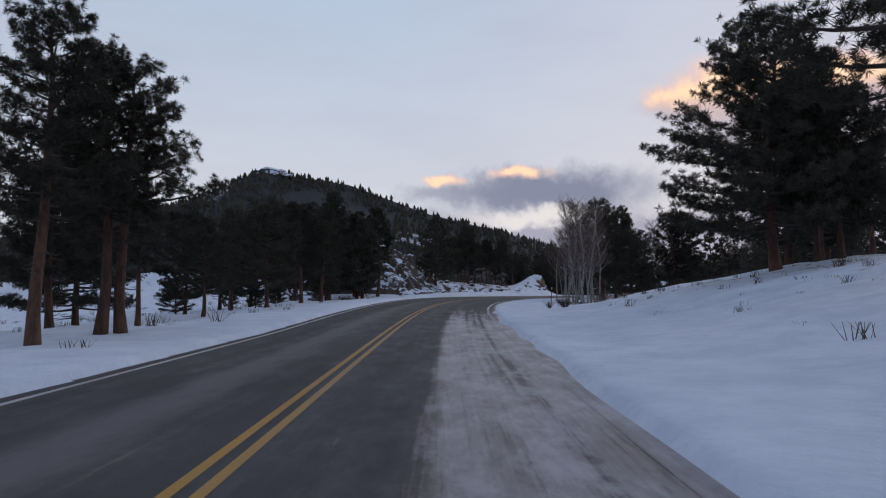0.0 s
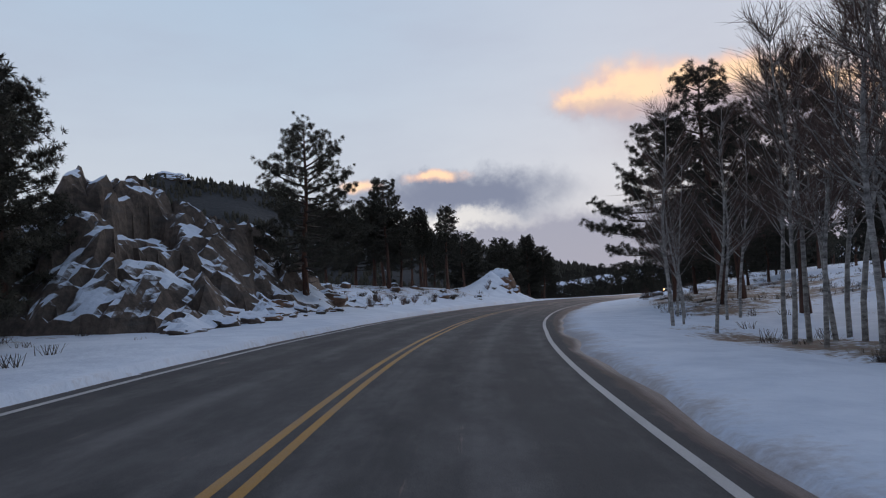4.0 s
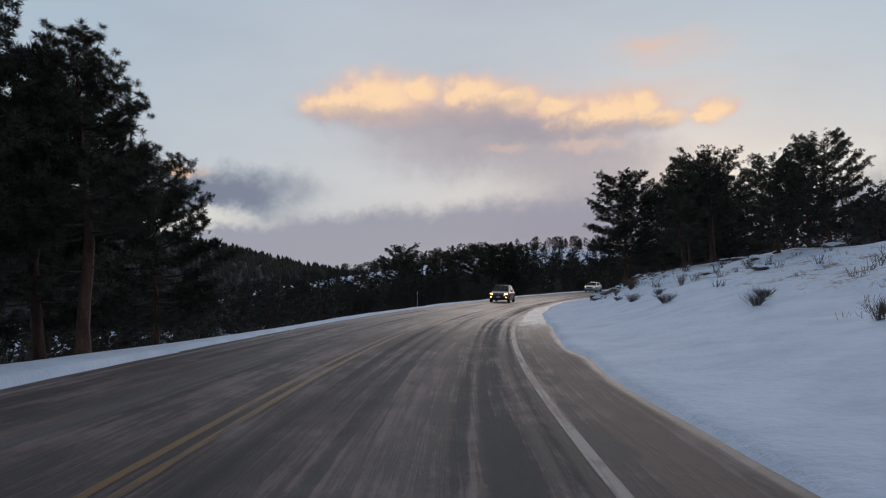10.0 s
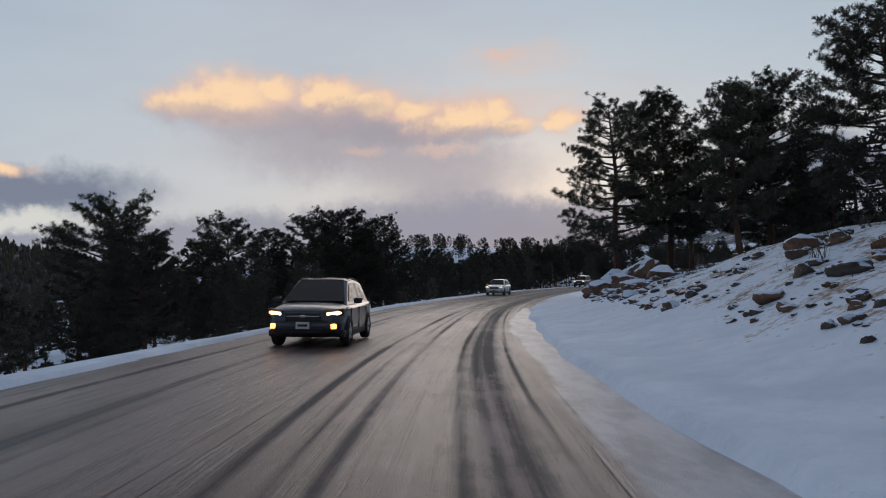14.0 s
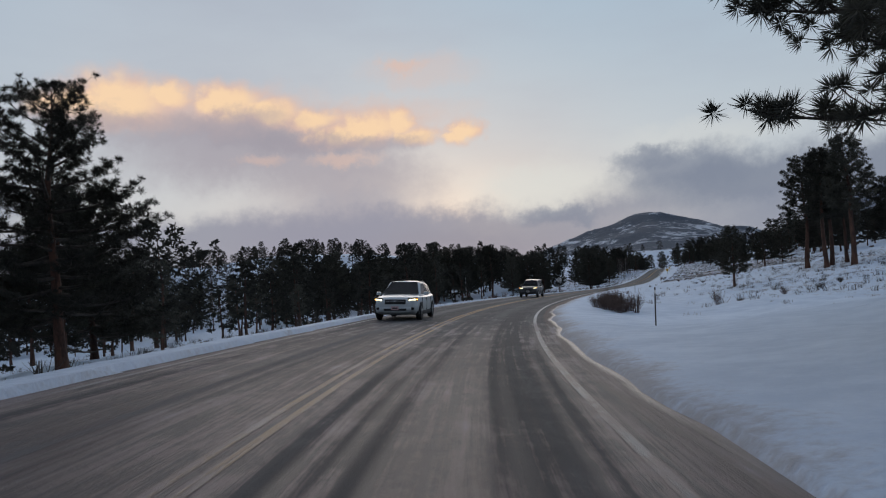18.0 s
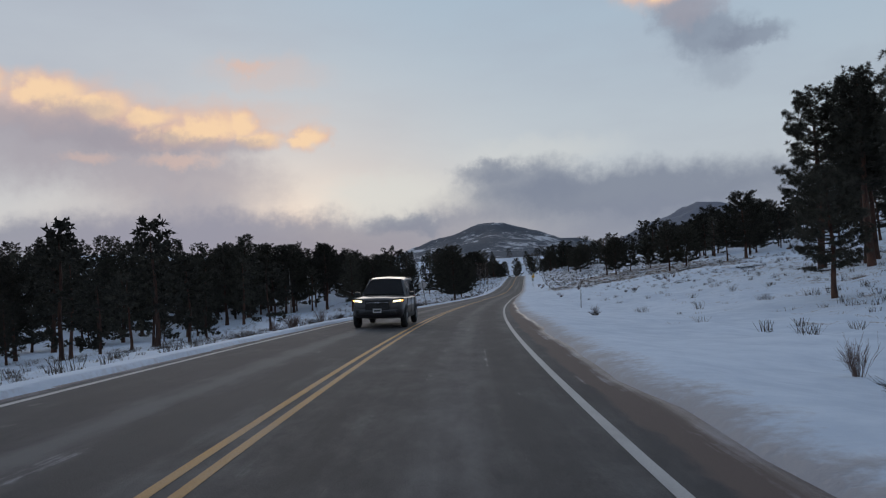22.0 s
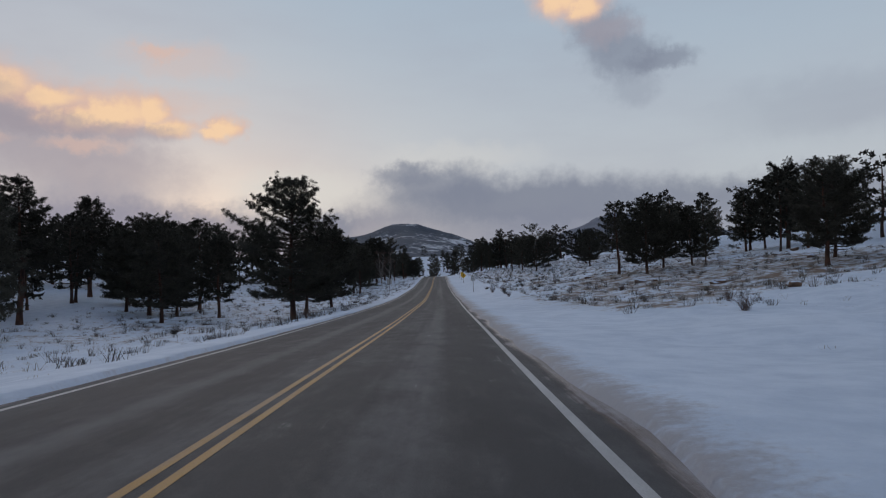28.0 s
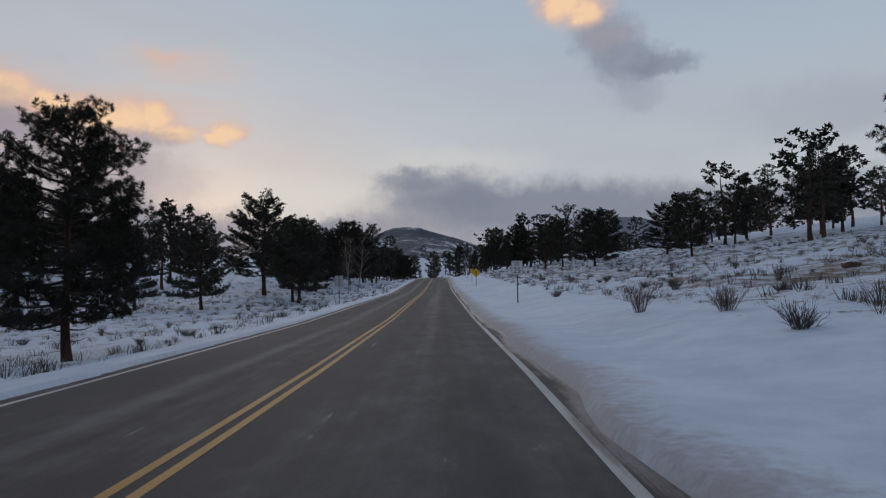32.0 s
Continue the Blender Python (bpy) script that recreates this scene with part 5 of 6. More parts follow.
for k, (s, d, a, b, c, t) in enumerate(((138.0, -9.9, 2.0, 2.0, 2.0, 10), (139.5, -9.0, 1.1, 1.0, 1.1, 50), (138.0, -8.4, 1.2, 0.8, 0.9, 80), (139.8, -10.8, 1.3, 1.2, 1.2, 130), (135.4, -8.8, 1.0, 0.5, 0.5, 20))):
    rock(REDS[k % 4], s, d, (a, b, c), t, "great orange-brown boulder face under a peaked cap of snow", "great boulder", 0.56)
for k, (s, d, a, b, c) in enumerate(((140.8, -8.6, 0.7, 0.6, 0.5), (139.8, -7.6, 0.5, 0.4, 0.35), (136.2, -7.8, 0.6, 0.4, 0.4), (142.4, -9.2, 0.6, 0.5, 0.4), (134.2, -8.0, 0.4, 0.3, 0.25))):
    rock(REDS[k % 4], s, d, (a, b, c), k * 61, "orange-brown rock at the great boulder's foot", "rocks by the great boulder")
# the red ledge right of the road: layered blocks, wide and low, with smaller ones between
for k, (s, d, a, b, c) in enumerate(((233.6, 6.3, 1.25, 0.75, 0.62), (231.2, 6.7, 1.0, 0.8, 0.72), (229.0, 7.0, 1.1, 0.9, 0.95), (227.6, 8.0, 1.2, 1.0, 0.95), (227.2, 5.6, 0.85, 0.6, 0.5), (225.6, 6.0, 1.0, 0.7, 0.6), (230, 9.4, 1.6, 1.1, 0.8), (223.4, 7.0, 1.2, 0.8, 0.6), (234.8, 7.4, 0.9, 0.6, 0.4),
                                     (227.0, 6.3, 0.7, 0.5, 0.35), (235.6, 7.2, 0.6, 0.45, 0.3), (222.2, 8.8, 1.2, 0.8, 0.5), (220, 7.0, 0.8, 0.5, 0.35), (229.4, 9.0, 1.2, 0.7, 1.1), (226.6, 8.6, 1.0, 0.7, 1.0))):
    rock(REDS[k % 4], s, d, (a, b, c), k * 53, "orange-brown granite rock of the snowy roadside ledge", "ledge rocks", 0.3)
r = np.random.RandomState(44)
for k in range(28):
    s, d = r.uniform(221, 238), 5.8 + 5.0 * r.uniform() ** 1.3
    w = r.uniform(0.15, 0.5)
    rock(PEBBLES[k % 4], s, d, (w * 1.3, w * 0.8, w * 0.55), r.uniform(0, 360), "broken orange-brown stone between the ledge rocks", "ledge rubble", 0.3, "stone")
rng = np.random.RandomState(12)
# ledges of the cut: tilted orange-brown blocks with snow between
for k in range(76):
    s = rng.uniform(187, 220)
    d = np.interp(s, (186, 200, 216, 222), (4.9, 4.9, 5.4, 5.8)) + 4.2 * rng.uniform() ** 1.7
    w = rng.choice([0.16, 0.22, 0.30, 0.40], p=[0.36, 0.34, 0.2, 0.1]) * rng.uniform(0.85, 1.15)
    ob = rock(REDS[k % 4] if k % 3 else GREYS[k % 4], s, d, (w * 1.15, w * 0.7, w * 0.42), 25 + rng.uniform(-30, 30), "tilted orange-brown block in the snowy road cut", "blocks in the cut", 0.46, "stone")
    ob.matrix_basis = ob.matrix_basis @ pose(0, 0, 0, rng.uniform(-12, 12), 14 + rng.uniform(-10, 10), 0)
for k, (s, d, a, b, c) in enumerate(((187.4, 5.2, 0.60, 0.34, 0.30), (190.4, 5.1, 0.62, 0.36, 0.24), (182.6, 5.2, 0.45, 0.34, 0.24), (183.8, 6.0, 0.5, 0.34, 0.26), (196.6, 8.2, 0.55, 0.4, 0.3), (204, 8.6, 0.7, 0.5, 0.35))):
    rock(REDS[k % 4], s, d, (a, b, c), k * 40 + 10, "flat reddish-brown slab at the foot of the cut", "blocks in the cut", 0.3, "stone")
loose = []
for k in range(420):  # broken stones and slabs coming through the snow of the cut, in clusters
    s, d = (182, 188, 194, 199, 204, 209, 214, 219, 223, 227)[k % 10] + rng.normal() * 2.6, 5.2 + 4.6 * rng.uniform() ** 1.5
    w = rng.choice([0.07, 0.10, 0.13, 0.18, 0.26, 0.38], p=[0.26, 0.26, 0.2, 0.16, 0.08, 0.04]) * rng.uniform(0.8, 1.2)
    if k >= 60:
        loose.append((s, d, w * 0.85, k))
        continue
    rock(PEBBLES[(k % 8) % 8], s, d, (w, w * rng.uniform(0.5, 0.85), w * rng.uniform(0.35, 0.6)), rng.uniform(0, 360), "flat brown stone breaking through the snow", "slabs in the cut", 0.3, "stone")
v, f, ix = [], [], []
for s, d, w, k in loose:
    me = PEBBLES[k % 8]
    x, y = spot(s, d)
    m = pose(float(x), float(y), lie1(x, y) + 0.1 * w, 0, 0, k * 37) @ Matrix.Diagonal((w, w * 0.7, w * 0.5, 1))
    b = len(v)
    v += [tuple(m @ q.co) for q in me.vertices]
    f += [tuple(b + n for n in q.vertices) for q in me.polygons]
    ix += [int(k % 8 > 3)] * len(me.polygons)
tagged(new("rubble", mesh_of("rubble", v, f, [REDROCK, ROCK], True, ix)), "small broken stones scattered over the snowy bank", "rubble", kind="stuff")
for k, (s, d, w) in enumerate(((138.6, 7.0, 0.42), (136, 6.7, 0.34), (141, 6.6, 0.28), (133.2, 6.6, 0.36), (145, 6.7, 0.25), (128, 6.4, 0.3), (150, 8.2, 0.3), (139.6, 8.4, 0.2), (124.5, 6.8, 0.32), (122, 7.2, 0.4), (134.6, 7.6, 0.5), (147, 9.4, 0.26))):
    rock(PEBBLES[((k * 3) % 8) % 8], s, d, (w, w * 0.75, w * 0.62), k * 71, "rounded brown stone in the snow beside the road", "verge stones", 0.3, "stone")
for k in range(24):
    s, d = rng.uniform(150, 215), rng.uniform(9, 20)
    w = rng.uniform(0.2, 0.8)
    rock(PEBBLES[(k % 4) % 8], s, d, (w, w * 0.7, w * 0.3), rng.uniform(0, 360), "low grey rock on the snowy knoll", "knoll rocks", 0.3, "stone")
for k in range(40):
    s, d = rng.uniform(405, 560), rng.uniform(14, 60)
    w = rng.uniform(0.25, 0.7)
    rock(PEBBLES[(k % 4) % 8], s, d, (w, w * 0.7, w * 0.5), rng.uniform(0, 360), "dark grey rock on the open snowy slope", "slope rocks", 0.3, "stone")
for k in range(26):
    s, d = rng.uniform(62, 128), -rng.uniform(8.5, 18)
    w = rng.uniform(0.2, 0.6)
    rock(PEBBLES[(k % 8) % 8], s, d, (w, w * 0.7, w * 0.5), rng.uniform(0, 360), "brown rock on the snowy bank", "bank rocks", 0.3, "stone")


# ---- aspens and brush ----
def aspen(seed, high=9.0):
    """A bare aspen: pale leaning stem, thin limbs, a haze of twigs."""
    r = np.random.RandomState(seed)
    z = np.linspace(0, high, 10)
    bend = r.uniform(-0.11, 0.11, 2)
    pts = np.stack([bend[0] * z + 0.13 * np.sin(z * 0.8 + r.uniform(0, 6)), bend[1] * z + 0.08 * np.sin(z * 0.7 + r.uniform(0, 6)), z], -1)
    pts -= pts[0]
    pts[0, 2] = -0.3
    tv, tf = tube(pts, np.interp(z, [0, high * 0.6, high], [0.08, 0.042, 0.01]), 7)
    limbs, twigs = [], []
    for i in range(30):
        h = high * r.uniform(0.30, 0.97)
        az, L = r.uniform(0, 6.28), high * 0.16 * (1.15 - h / high) + 0.35
        out = np.array([math.cos(az), math.sin(az), r.uniform(0.5, 1.3)])
        st = np.array([np.interp(h, z, pts[:, 0]), np.interp(h, z, pts[:, 1]), h])
        k = np.linspace(0, 1, 3)[:, None]
        line = st + out * L * k + np.array([0, 0, 0.25]) * L * k * k
        limbs.append(tube(line, (0.022, 0.014, 0.005), 4))
        for _ in range(20):
            w = r.uniform(0.2, 1)
            p = st + out * L * w
            q = out * 0.5 + r.normal(size=3) * 0.5 + np.array([0, 0, 0.4])
            twigs.append(tube([p, p + q * 0.28, p + q * 0.55 + r.normal(size=3) * 0.08], (0.007, 0.005, 0.002), 3))
    tree = thing("aspen_tree", "bare pale-barked aspen standing in the snow", "tree")
    part_mesh("trunk", mesh_of("trunk", tv, tf, [ASPEN]), tree, "pale grey bark with dark scars")
    part_mesh("branchwork", mesh_of("branchwork", *joined(limbs), [ASPEN]), tree)
    part_mesh("twig_haze", mesh_of("twig_haze", *joined(twigs), [TWIG], False), tree, "fine brown bare twigs")
    return tree


ASPENS = [aspen(40 + k) for k in range(4)]
GROVE = ((65, 8.8, 8.4), (66.6, 9.4, 9.0), (69.6, 7.6, 8.4), (72, 9.9, 9.4), (74.6, 8.2, 8.2), (76.2, 9.8, 8.6), (66, 8.4, 8.6), (67.5, 7.8, 9.0), (68.5, 9.2, 9.4), (70, 8.2, 8.8), (71, 9.6, 9.2), (72.5, 8.6, 8.2), (73.5, 10.2, 9.0), (75, 9.0, 8.4), (69, 10.6, 8.8), (77, 8.4, 8.0), (81.2, 6.1, 7.8), (82, 6.6, 5.2), (84.5, 8.6, 7.0), (88, 7.6, 6.4),
         (90.4, 7.6, 7.4), (92.7, 7.5, 7.2), (86, 9.4, 7.6), (80.4, 16.6, 7.8), (78.6, 6.9, 6.8), (74, 7.6, 7.6), (71.6, 7.4, 6.6))
for k, (s, d, high) in enumerate(GROVE):
    x, y = spot(s, d)
    m = pose(float(x), float(y), lie1(x, y), 0, 0, k * 77)
    t = copy_thing(ASPENS[k % 4], m) if k > 3 else ASPENS[k]
    if k < 4:
        t.matrix_basis = m
    t.scale = (high / 9,) * 3
    tagged(t, "bare pale-barked aspen in the roadside grove", "tree", "aspen grove")


def bush(seed, stems, high, spread, mat, name="shrub", twigs=3):
    r = np.random.RandomState(seed)
    pieces = []
    for _ in range(stems):
        az, lean, h = r.uniform(0, 6.28), r.uniform(0.1, 1.0) * spread, high * r.uniform(0.5, 1.0)
        b = np.array([math.cos(az), math.sin(az), 0]) * r.uniform(0, 0.3) * spread * high
        tip = b + np.array([math.cos(az) * lean * h, math.sin(az) * lean * h, h])
        mid = (b + tip) / 2 + np.array([0, 0, 0.08 * h])
        b[2] = -0.08
        pieces.append(tube([b, mid, tip], (0.008, 0.006, 0.003), 3))
        for _ in range(twigs):
            w = r.uniform(0.3, 0.95)
            p = b * (1 - w) + tip * w
            q = (tip - b) * 0.28 + r.normal(size=3) * 0.14 * high
            pieces.append(tube([p, p + q], (0.005, 0.002), 3))
    v, f = joined(pieces)
    return mesh_of(name, v, f, [mat], False)


BUSHES = [bush(1, 46, 0.75, 0.8, TWIG, twigs=5), bush(2, 60, 0.5, 1.2, SAGE, twigs=5), bush(3, 36, 0.9, 0.6, TWIG, twigs=5), bush(4, 64, 0.38, 1.5, SAGE, twigs=5)]


def shrub(s, d, k, size, label, group):
    x, y = spot(s, d)
    ob = new("shrub", BUSHES[k])
    ob.matrix_basis = pose(float(x), float(y), lie1(x, y) - 0.02, 0, 0, (s * 37 + d * 91) % 360) @ Matrix.Diagonal((size, size, size, 1))
    return tagged(ob, label, "shrub", group)


SHRUBS_A = ((39.8, 5.0), (40.6, 5.9), (42, 8.2), (44.3, 8.3), (64, 7.0), (65.2, 7.4), (66.6, 6.9), (68.4, 7.0), (95.8, -8.5), (101.4, -11), (100.4, -7.9), (101.6, -8.0), (104, -8.2), (108.8, -8.1), (101.6, -9.1), (114.8, -8.3), (98.8, -9), (123.4, 6.9), (109, -8.2),
            (113.7, -9.4), (115, -8.3), (120.4, -9.6), (112.8, 7.2), (152.7, 11.7), (131.5, -9.6), (132.6, -9.2), (133.4, -9.9))
SHRUBS_B = ((148.6, 7.2), (145.6, 10.6), (152.7, 14.4), (154.7, 7.2), (150.7, 9.6), (155.8, 7.8), (166.3, 7.8), (165.3, 6.7), (176.8, 6.9), (162, 6.4), (170.6, 11.6), (166.2, 5.8), (175.7, 6.8), (172, 5.8), (176, 6.0), (144, -9.8), (145.4, -9.0), (236.2, 6.6), (232, 5.8), (287, 21.6), (272.3, 14.7),
            (274.6, 12.8), (270.2, 10.8), (285.8, 19.9), (275, 5.2), (288.6, 5.6), (291, 6.2))
SHRUBS_C = ((387.4, 23.9), (313.7, -11.3), (313.9, -8.8), (298.7, -18.1), (304.4, -22), (312.4, -10.3), (309, -8.2), (312.3, -8.9), (311.8, -8.2), (313.1, -7.6), (315.5, -7.8), (317.2, -7.3), (403.1, 12.5), (314.1, 5.6), (318.6, 6.2), (368.6, 15.9), (387.7, 22.8), (387.7, 32.9), (386, 39.1), (377.7, 42),
            (383.2, -9.9), (355.5, -7.9), (367.3, -9.1), (349.5, -7.2), (397.7, 11), (392.5, 22.4), (378.3, 21.6), (368.3, 14.8), (364, 7), (416, -17))
SHRUBS_D = ((426.5, 49.1), (427, 40.2), (462, 13.7), (485.5, 11.8), (425.3, 13.1), (428.4, 13.9), (436, 5.6), (462.1, -34.8), (456.5, -28.8), (471.4, -28.3), (416.7, -8.9), (454, -19.4), (494.9, 37.2), (485.5, 11.3), (487.9, 12.6), (463.1, 9.8), (448.1, 6.2), (455.7, 10.9), (489.3, 17.8), (467.2, 9.6), (479.3, 18.8),
            (483.2, 27.1), (451.6, 5.2), (444.3, 6), (493.9, 35.6), (468.6, -21.2), (473.6, -19.6), (463.3, -13.1), (475.6, -16.5), (465.2, -11.7), (499.2, -18.1), (469, 5.6), (489, 9.8))
for group in (SHRUBS_A, SHRUBS_B, SHRUBS_C, SHRUBS_D):
    for k, (s, d) in enumerate(group):
        kind = (k * 7) % 4
        shrub(s, d, kind, 0.5 + 0.4 * ((k * 13) % 7) / 7, "leafless brown shrub standing out of the snow" if kind in (0, 2) else "low grey-brown sage clump in the snow", "roadside shrubs")
for k in range(17):  # the row of willow whips at the bend
    shrub(266.4 + 0.46 * k, 5.5 - 0.07 * k + 0.45 * ((k * 5) % 3), (0, 2)[k % 2], 0.8 + 0.5 * ((k * 3) % 5) / 5, "reddish-brown willow whips in a row along the bend", "willow row")

# sage and grass on the slopes, too many to count
rng = np.random.RandomState(21)
c_s = rng.uniform(-40, 620, 90000)
c_d = rng.choice([-1, 1], 90000) * (7.2 + 40 * rng.uniform(size=90000) ** 1.3)
clump = 0.55 + 0.9 * np.clip(0.5 + 0.5 * np.sin(c_s * 0.9 + 2 * np.sin(c_d * 0.7)) * np.sin(c_d * 1.1 + 1.5 * np.sin(c_s * 0.43)), 0, 1)
clump = clump * np.where((c_d > 0) & (c_s > 240) & (c_s < 400), np.clip((c_d - 6) / 16, 0.12, 1), 1.0)
keep = (rng.uniform(size=90000) < (0.22 + 1.2 * bare_of(c_s, c_d)) * clump) & ((c_s > 255) | (rng.uniform(size=90000) > 0.5))
ends = list(zip(c_s[keep], c_d[keep]))[:16000]
ex, ey = spot(np.array([e[0] for e in ends]), np.array([e[1] for e in ends]))
ez = lie(ex, ey)
v, f, ix = [], [], []
for x, y, z in zip(ex, ey, ez):
    big = rng.uniform() < 0.45
    h = (rng.uniform(0.16, 0.52) if big else rng.uniform(0.08, 0.24)) * (0.7 + 0.6 * rng.uniform() ** 3)
    for _ in range(18 if big else 6):
        az, lean = rng.uniform(0, 6.28), rng.uniform(0.2, 1.2)
        b = np.array([x + rng.uniform(-0.2, 0.2), y + rng.uniform(-0.2, 0.2), z - 0.03])
        tip = b + np.array([math.cos(az) * lean, math.sin(az) * lean, 1]) * h
        w = 0.011 if big else 0.008
        o = np.array([-math.sin(az), math.cos(az), 0]) * w
        n = len(v)
        v += [b - o, b + o, tip + o * 0.5, tip - o * 0.3]
        f.append((n, n + 1, n + 2, n + 3))
        ix.append(0 if big else 1)
tagged(new("dry_brush", mesh_of("dry_brush", v, f, [SAGE, STRAW], False, ix)), "dry grass and sage tufts scattered over the snowy slopes", "brush", kind="stuff")


# ---- boxes and other small shapes ----
def box(bm, cx, cy, cz, sx, sy, sz, bevel=0.0):
    g = bmesh.ops.create_cube(bm, size=1.0, matrix=Matrix.Translation((cx, cy, cz)) @ Matrix.Diagonal((sx, sy, sz, 1)))
    if bevel:
        edges = list({e for v in g["verts"] for e in v.link_edges})
        bmesh.ops.bevel(bm, geom=edges, offset=bevel, segments=2, affect="EDGES", profile=0.6)
    return bm


def slab(points, depth):
    """A plate in the xz plane from its outline, depth along y, with softened rims."""
    bm = bmesh.new()
    front = [bm.verts.new((x, -depth / 2, z)) for x, z in points]
    back = [bm.verts.new((x, depth / 2, z)) for x, z in points]
    bm.faces.new(front)
    bm.faces.new(back[::-1])
    n = len(points)
    for i in range(n):
        bm.faces.new((front[i], back[i], back[(i + 1) % n], front[(i + 1) % n]))
    bmesh.ops.recalc_face_normals(bm, faces=bm.faces)
    return bm


def rounded(w, h, r, n=4):
    pts = []
    for cx, cz, a0 in ((w / 2 - r, h / 2 - r, 0), (-w / 2 + r, h / 2 - r, 90), (-w / 2 + r, -h / 2 + r, 180), (w / 2 - r, -h / 2 + r, 270)):
        pts += [(cx + r * math.cos(radians(a0 + 90 * k / n)), cz + r * math.sin(radians(a0 + 90 * k / n))) for k in range(n + 1)]
    return pts


def shifted(bm, x=0, y=0, z=0, turn_y=0):
    bmesh.ops.transform(bm, matrix=pose(x, y, z, 0, turn_y, 0), verts=bm.verts)
    return bm


def lettering(text, size, x, z, parent, y, mat=None):
    cu = bpy.data.curves.new("lettering", "FONT")
    cu.body, cu.size, cu.align_x, cu.align_y, cu.extrude = text, size, "CENTER", "CENTER", 0.001
    ob = new("lettering", cu)
    me = bpy.data.meshes.new_from_object(ob.evaluated_get(bpy.context.evaluated_depsgraph_get()))
    bpy.data.objects.remove(ob)
    me.materials.clear()
    me.materials.append(mat or INK)
    ob = part_mesh("lettering", me, parent)
    ob.matrix_basis = pose(x, y, z, 90, 0, 0)
    return ob


def stand_at(ob, s, d, face=0.0, lean=0.0):
    """Sets a thing on the ground facing back along the road (its -y side), turned by face."""
    x, y, z, h = road_at(s)
    px, py = spot(s, d)
    ob.matrix_basis = pose(float(px), float(py), lie1(px, py), 0, lean, -math.degrees(h) + face)
    return ob


def sign_post(root, high, mat=POST, wide=0.06):
    part("post", box(bmesh.new(), 0, 0.03, high / 2 - 0.2, wide, 0.045, high + 0.4, 0.008), mat, root)
    for z in (high - 0.15, high - 0.5):
        part("bolt", box(bmesh.new(), 0, -0.004, z, 0.022, 0.02, 0.022, 0.004), STEEL, root)


# a warning sign for the other direction, seen from behind
sign = thing("warning_sign", "back of a grey diamond road sign on a leaning post", "road sign")
sign_post(sign, 2.95)
part("panel", shifted(slab([(q * 0.707 - w * 0.707, q * 0.707 + w * 0.707) for q, w in rounded(0.78, 0.78, 0.05)], 0.006), 0, 0.062, 2.45), ALU, sign, "bare grey-beige sheet metal back")
for z in (2.2, 2.7):
    part("brace", box(bmesh.new(), 0, 0.056, z, 0.30, 0.008, 0.04, 0.002), STEEL, sign)
stand_at(sign, 363.4, -8.5, 0, -7)

sign = thing("speed_limit_sign", "white speed limit sign reading 25 on a dark post", "road sign")
sign_post(sign, 2.25)
part("panel", shifted(slab(rounded(0.61, 0.76, 0.04), 0.004), 0, -0.012, 1.9), SIGNWHITE, sign, "white reflective panel")
for a, b, w, h in ((0, 0.355, 0.56, 0.012), (0, -0.355, 0.56, 0.012), (-0.285, 0, 0.012, 0.70), (0.285, 0, 0.012, 0.70)):
    part("border", box(bmesh.new(), a, -0.016, 1.9 + b, w, 0.002, h), INK, sign)
lettering("SPEED", 0.14, 0, 2.17, sign, -0.016)
lettering("LIMIT", 0.14, 0, 2.04, sign, -0.016)
lettering("25", 0.42, 0, 1.75, sign, -0.016)
stand_at(sign, 471.5, 3.9)

sign = thing("warning_sign", "yellow diamond warning sign with a dark arrow on a post", "road sign")
sign_post(sign, 2.3)
part("panel", shifted(slab([(q * 0.707 - w * 0.707, q * 0.707 + w * 0.707) for q, w in rounded(0.91, 0.91, 0.06)], 0.005), 0, -0.012, 1.75), SIGNYELLOW, sign, "orange-yellow panel")
part("arrow", shifted(slab([(-0.05, -0.28), (0.05, -0.28), (0.05, 0.1), (0.16, 0.1), (0, 0.3), (-0.16, 0.1), (-0.05, 0.1)], 0.003), 0, -0.017, 1.75), INK, sign)
stand_at(sign, 531, 4.2)
for s, d, w, h in ((552, 4.4, 0.5, 0.6), (574, 4.4, 0.5, 0.6)):
    far_sign = thing("road_sign", "small dark-edged road sign far up the road", "road sign")
    sign_post(far_sign, 2.0)
    part("panel", shifted(slab(rounded(w, h, 0.03), 0.004), 0, -0.012, 1.7), SIGNYELLOW if s < 560 else SIGNWHITE, far_sign)
    stand_at(far_sign, s, d)
sign = thing("road_sign", "back of a grey rectangular road sign on a dark post", "road sign")
sign_post(sign, 2.6)
part("panel", shifted(slab(rounded(0.76, 0.92, 0.04), 0.005), 0, 0.062, 2.1), ALU, sign, "bare grey metal back")
stand_at(sign, 498, -9.6)
for s, d in ((41, 5.2), (253.5, 5.4), (187.5, -7.6), (330, 6.6)):
    post = thing("marker_post", "thin weathered snow stake beside the road", "post")
    part("stake", box(bmesh.new(), 0, 0, 0.5, 0.045, 0.02, 1.5, 0.006), POST if s < 100 or s > 200 else STEEL, post)
    part("reflector", box(bmesh.new(), 0, -0.012, 1.1, 0.04, 0.006, 0.12, 0.002), SIGNWHITE, post)
    stand_at(post, s, d, 0, 3)

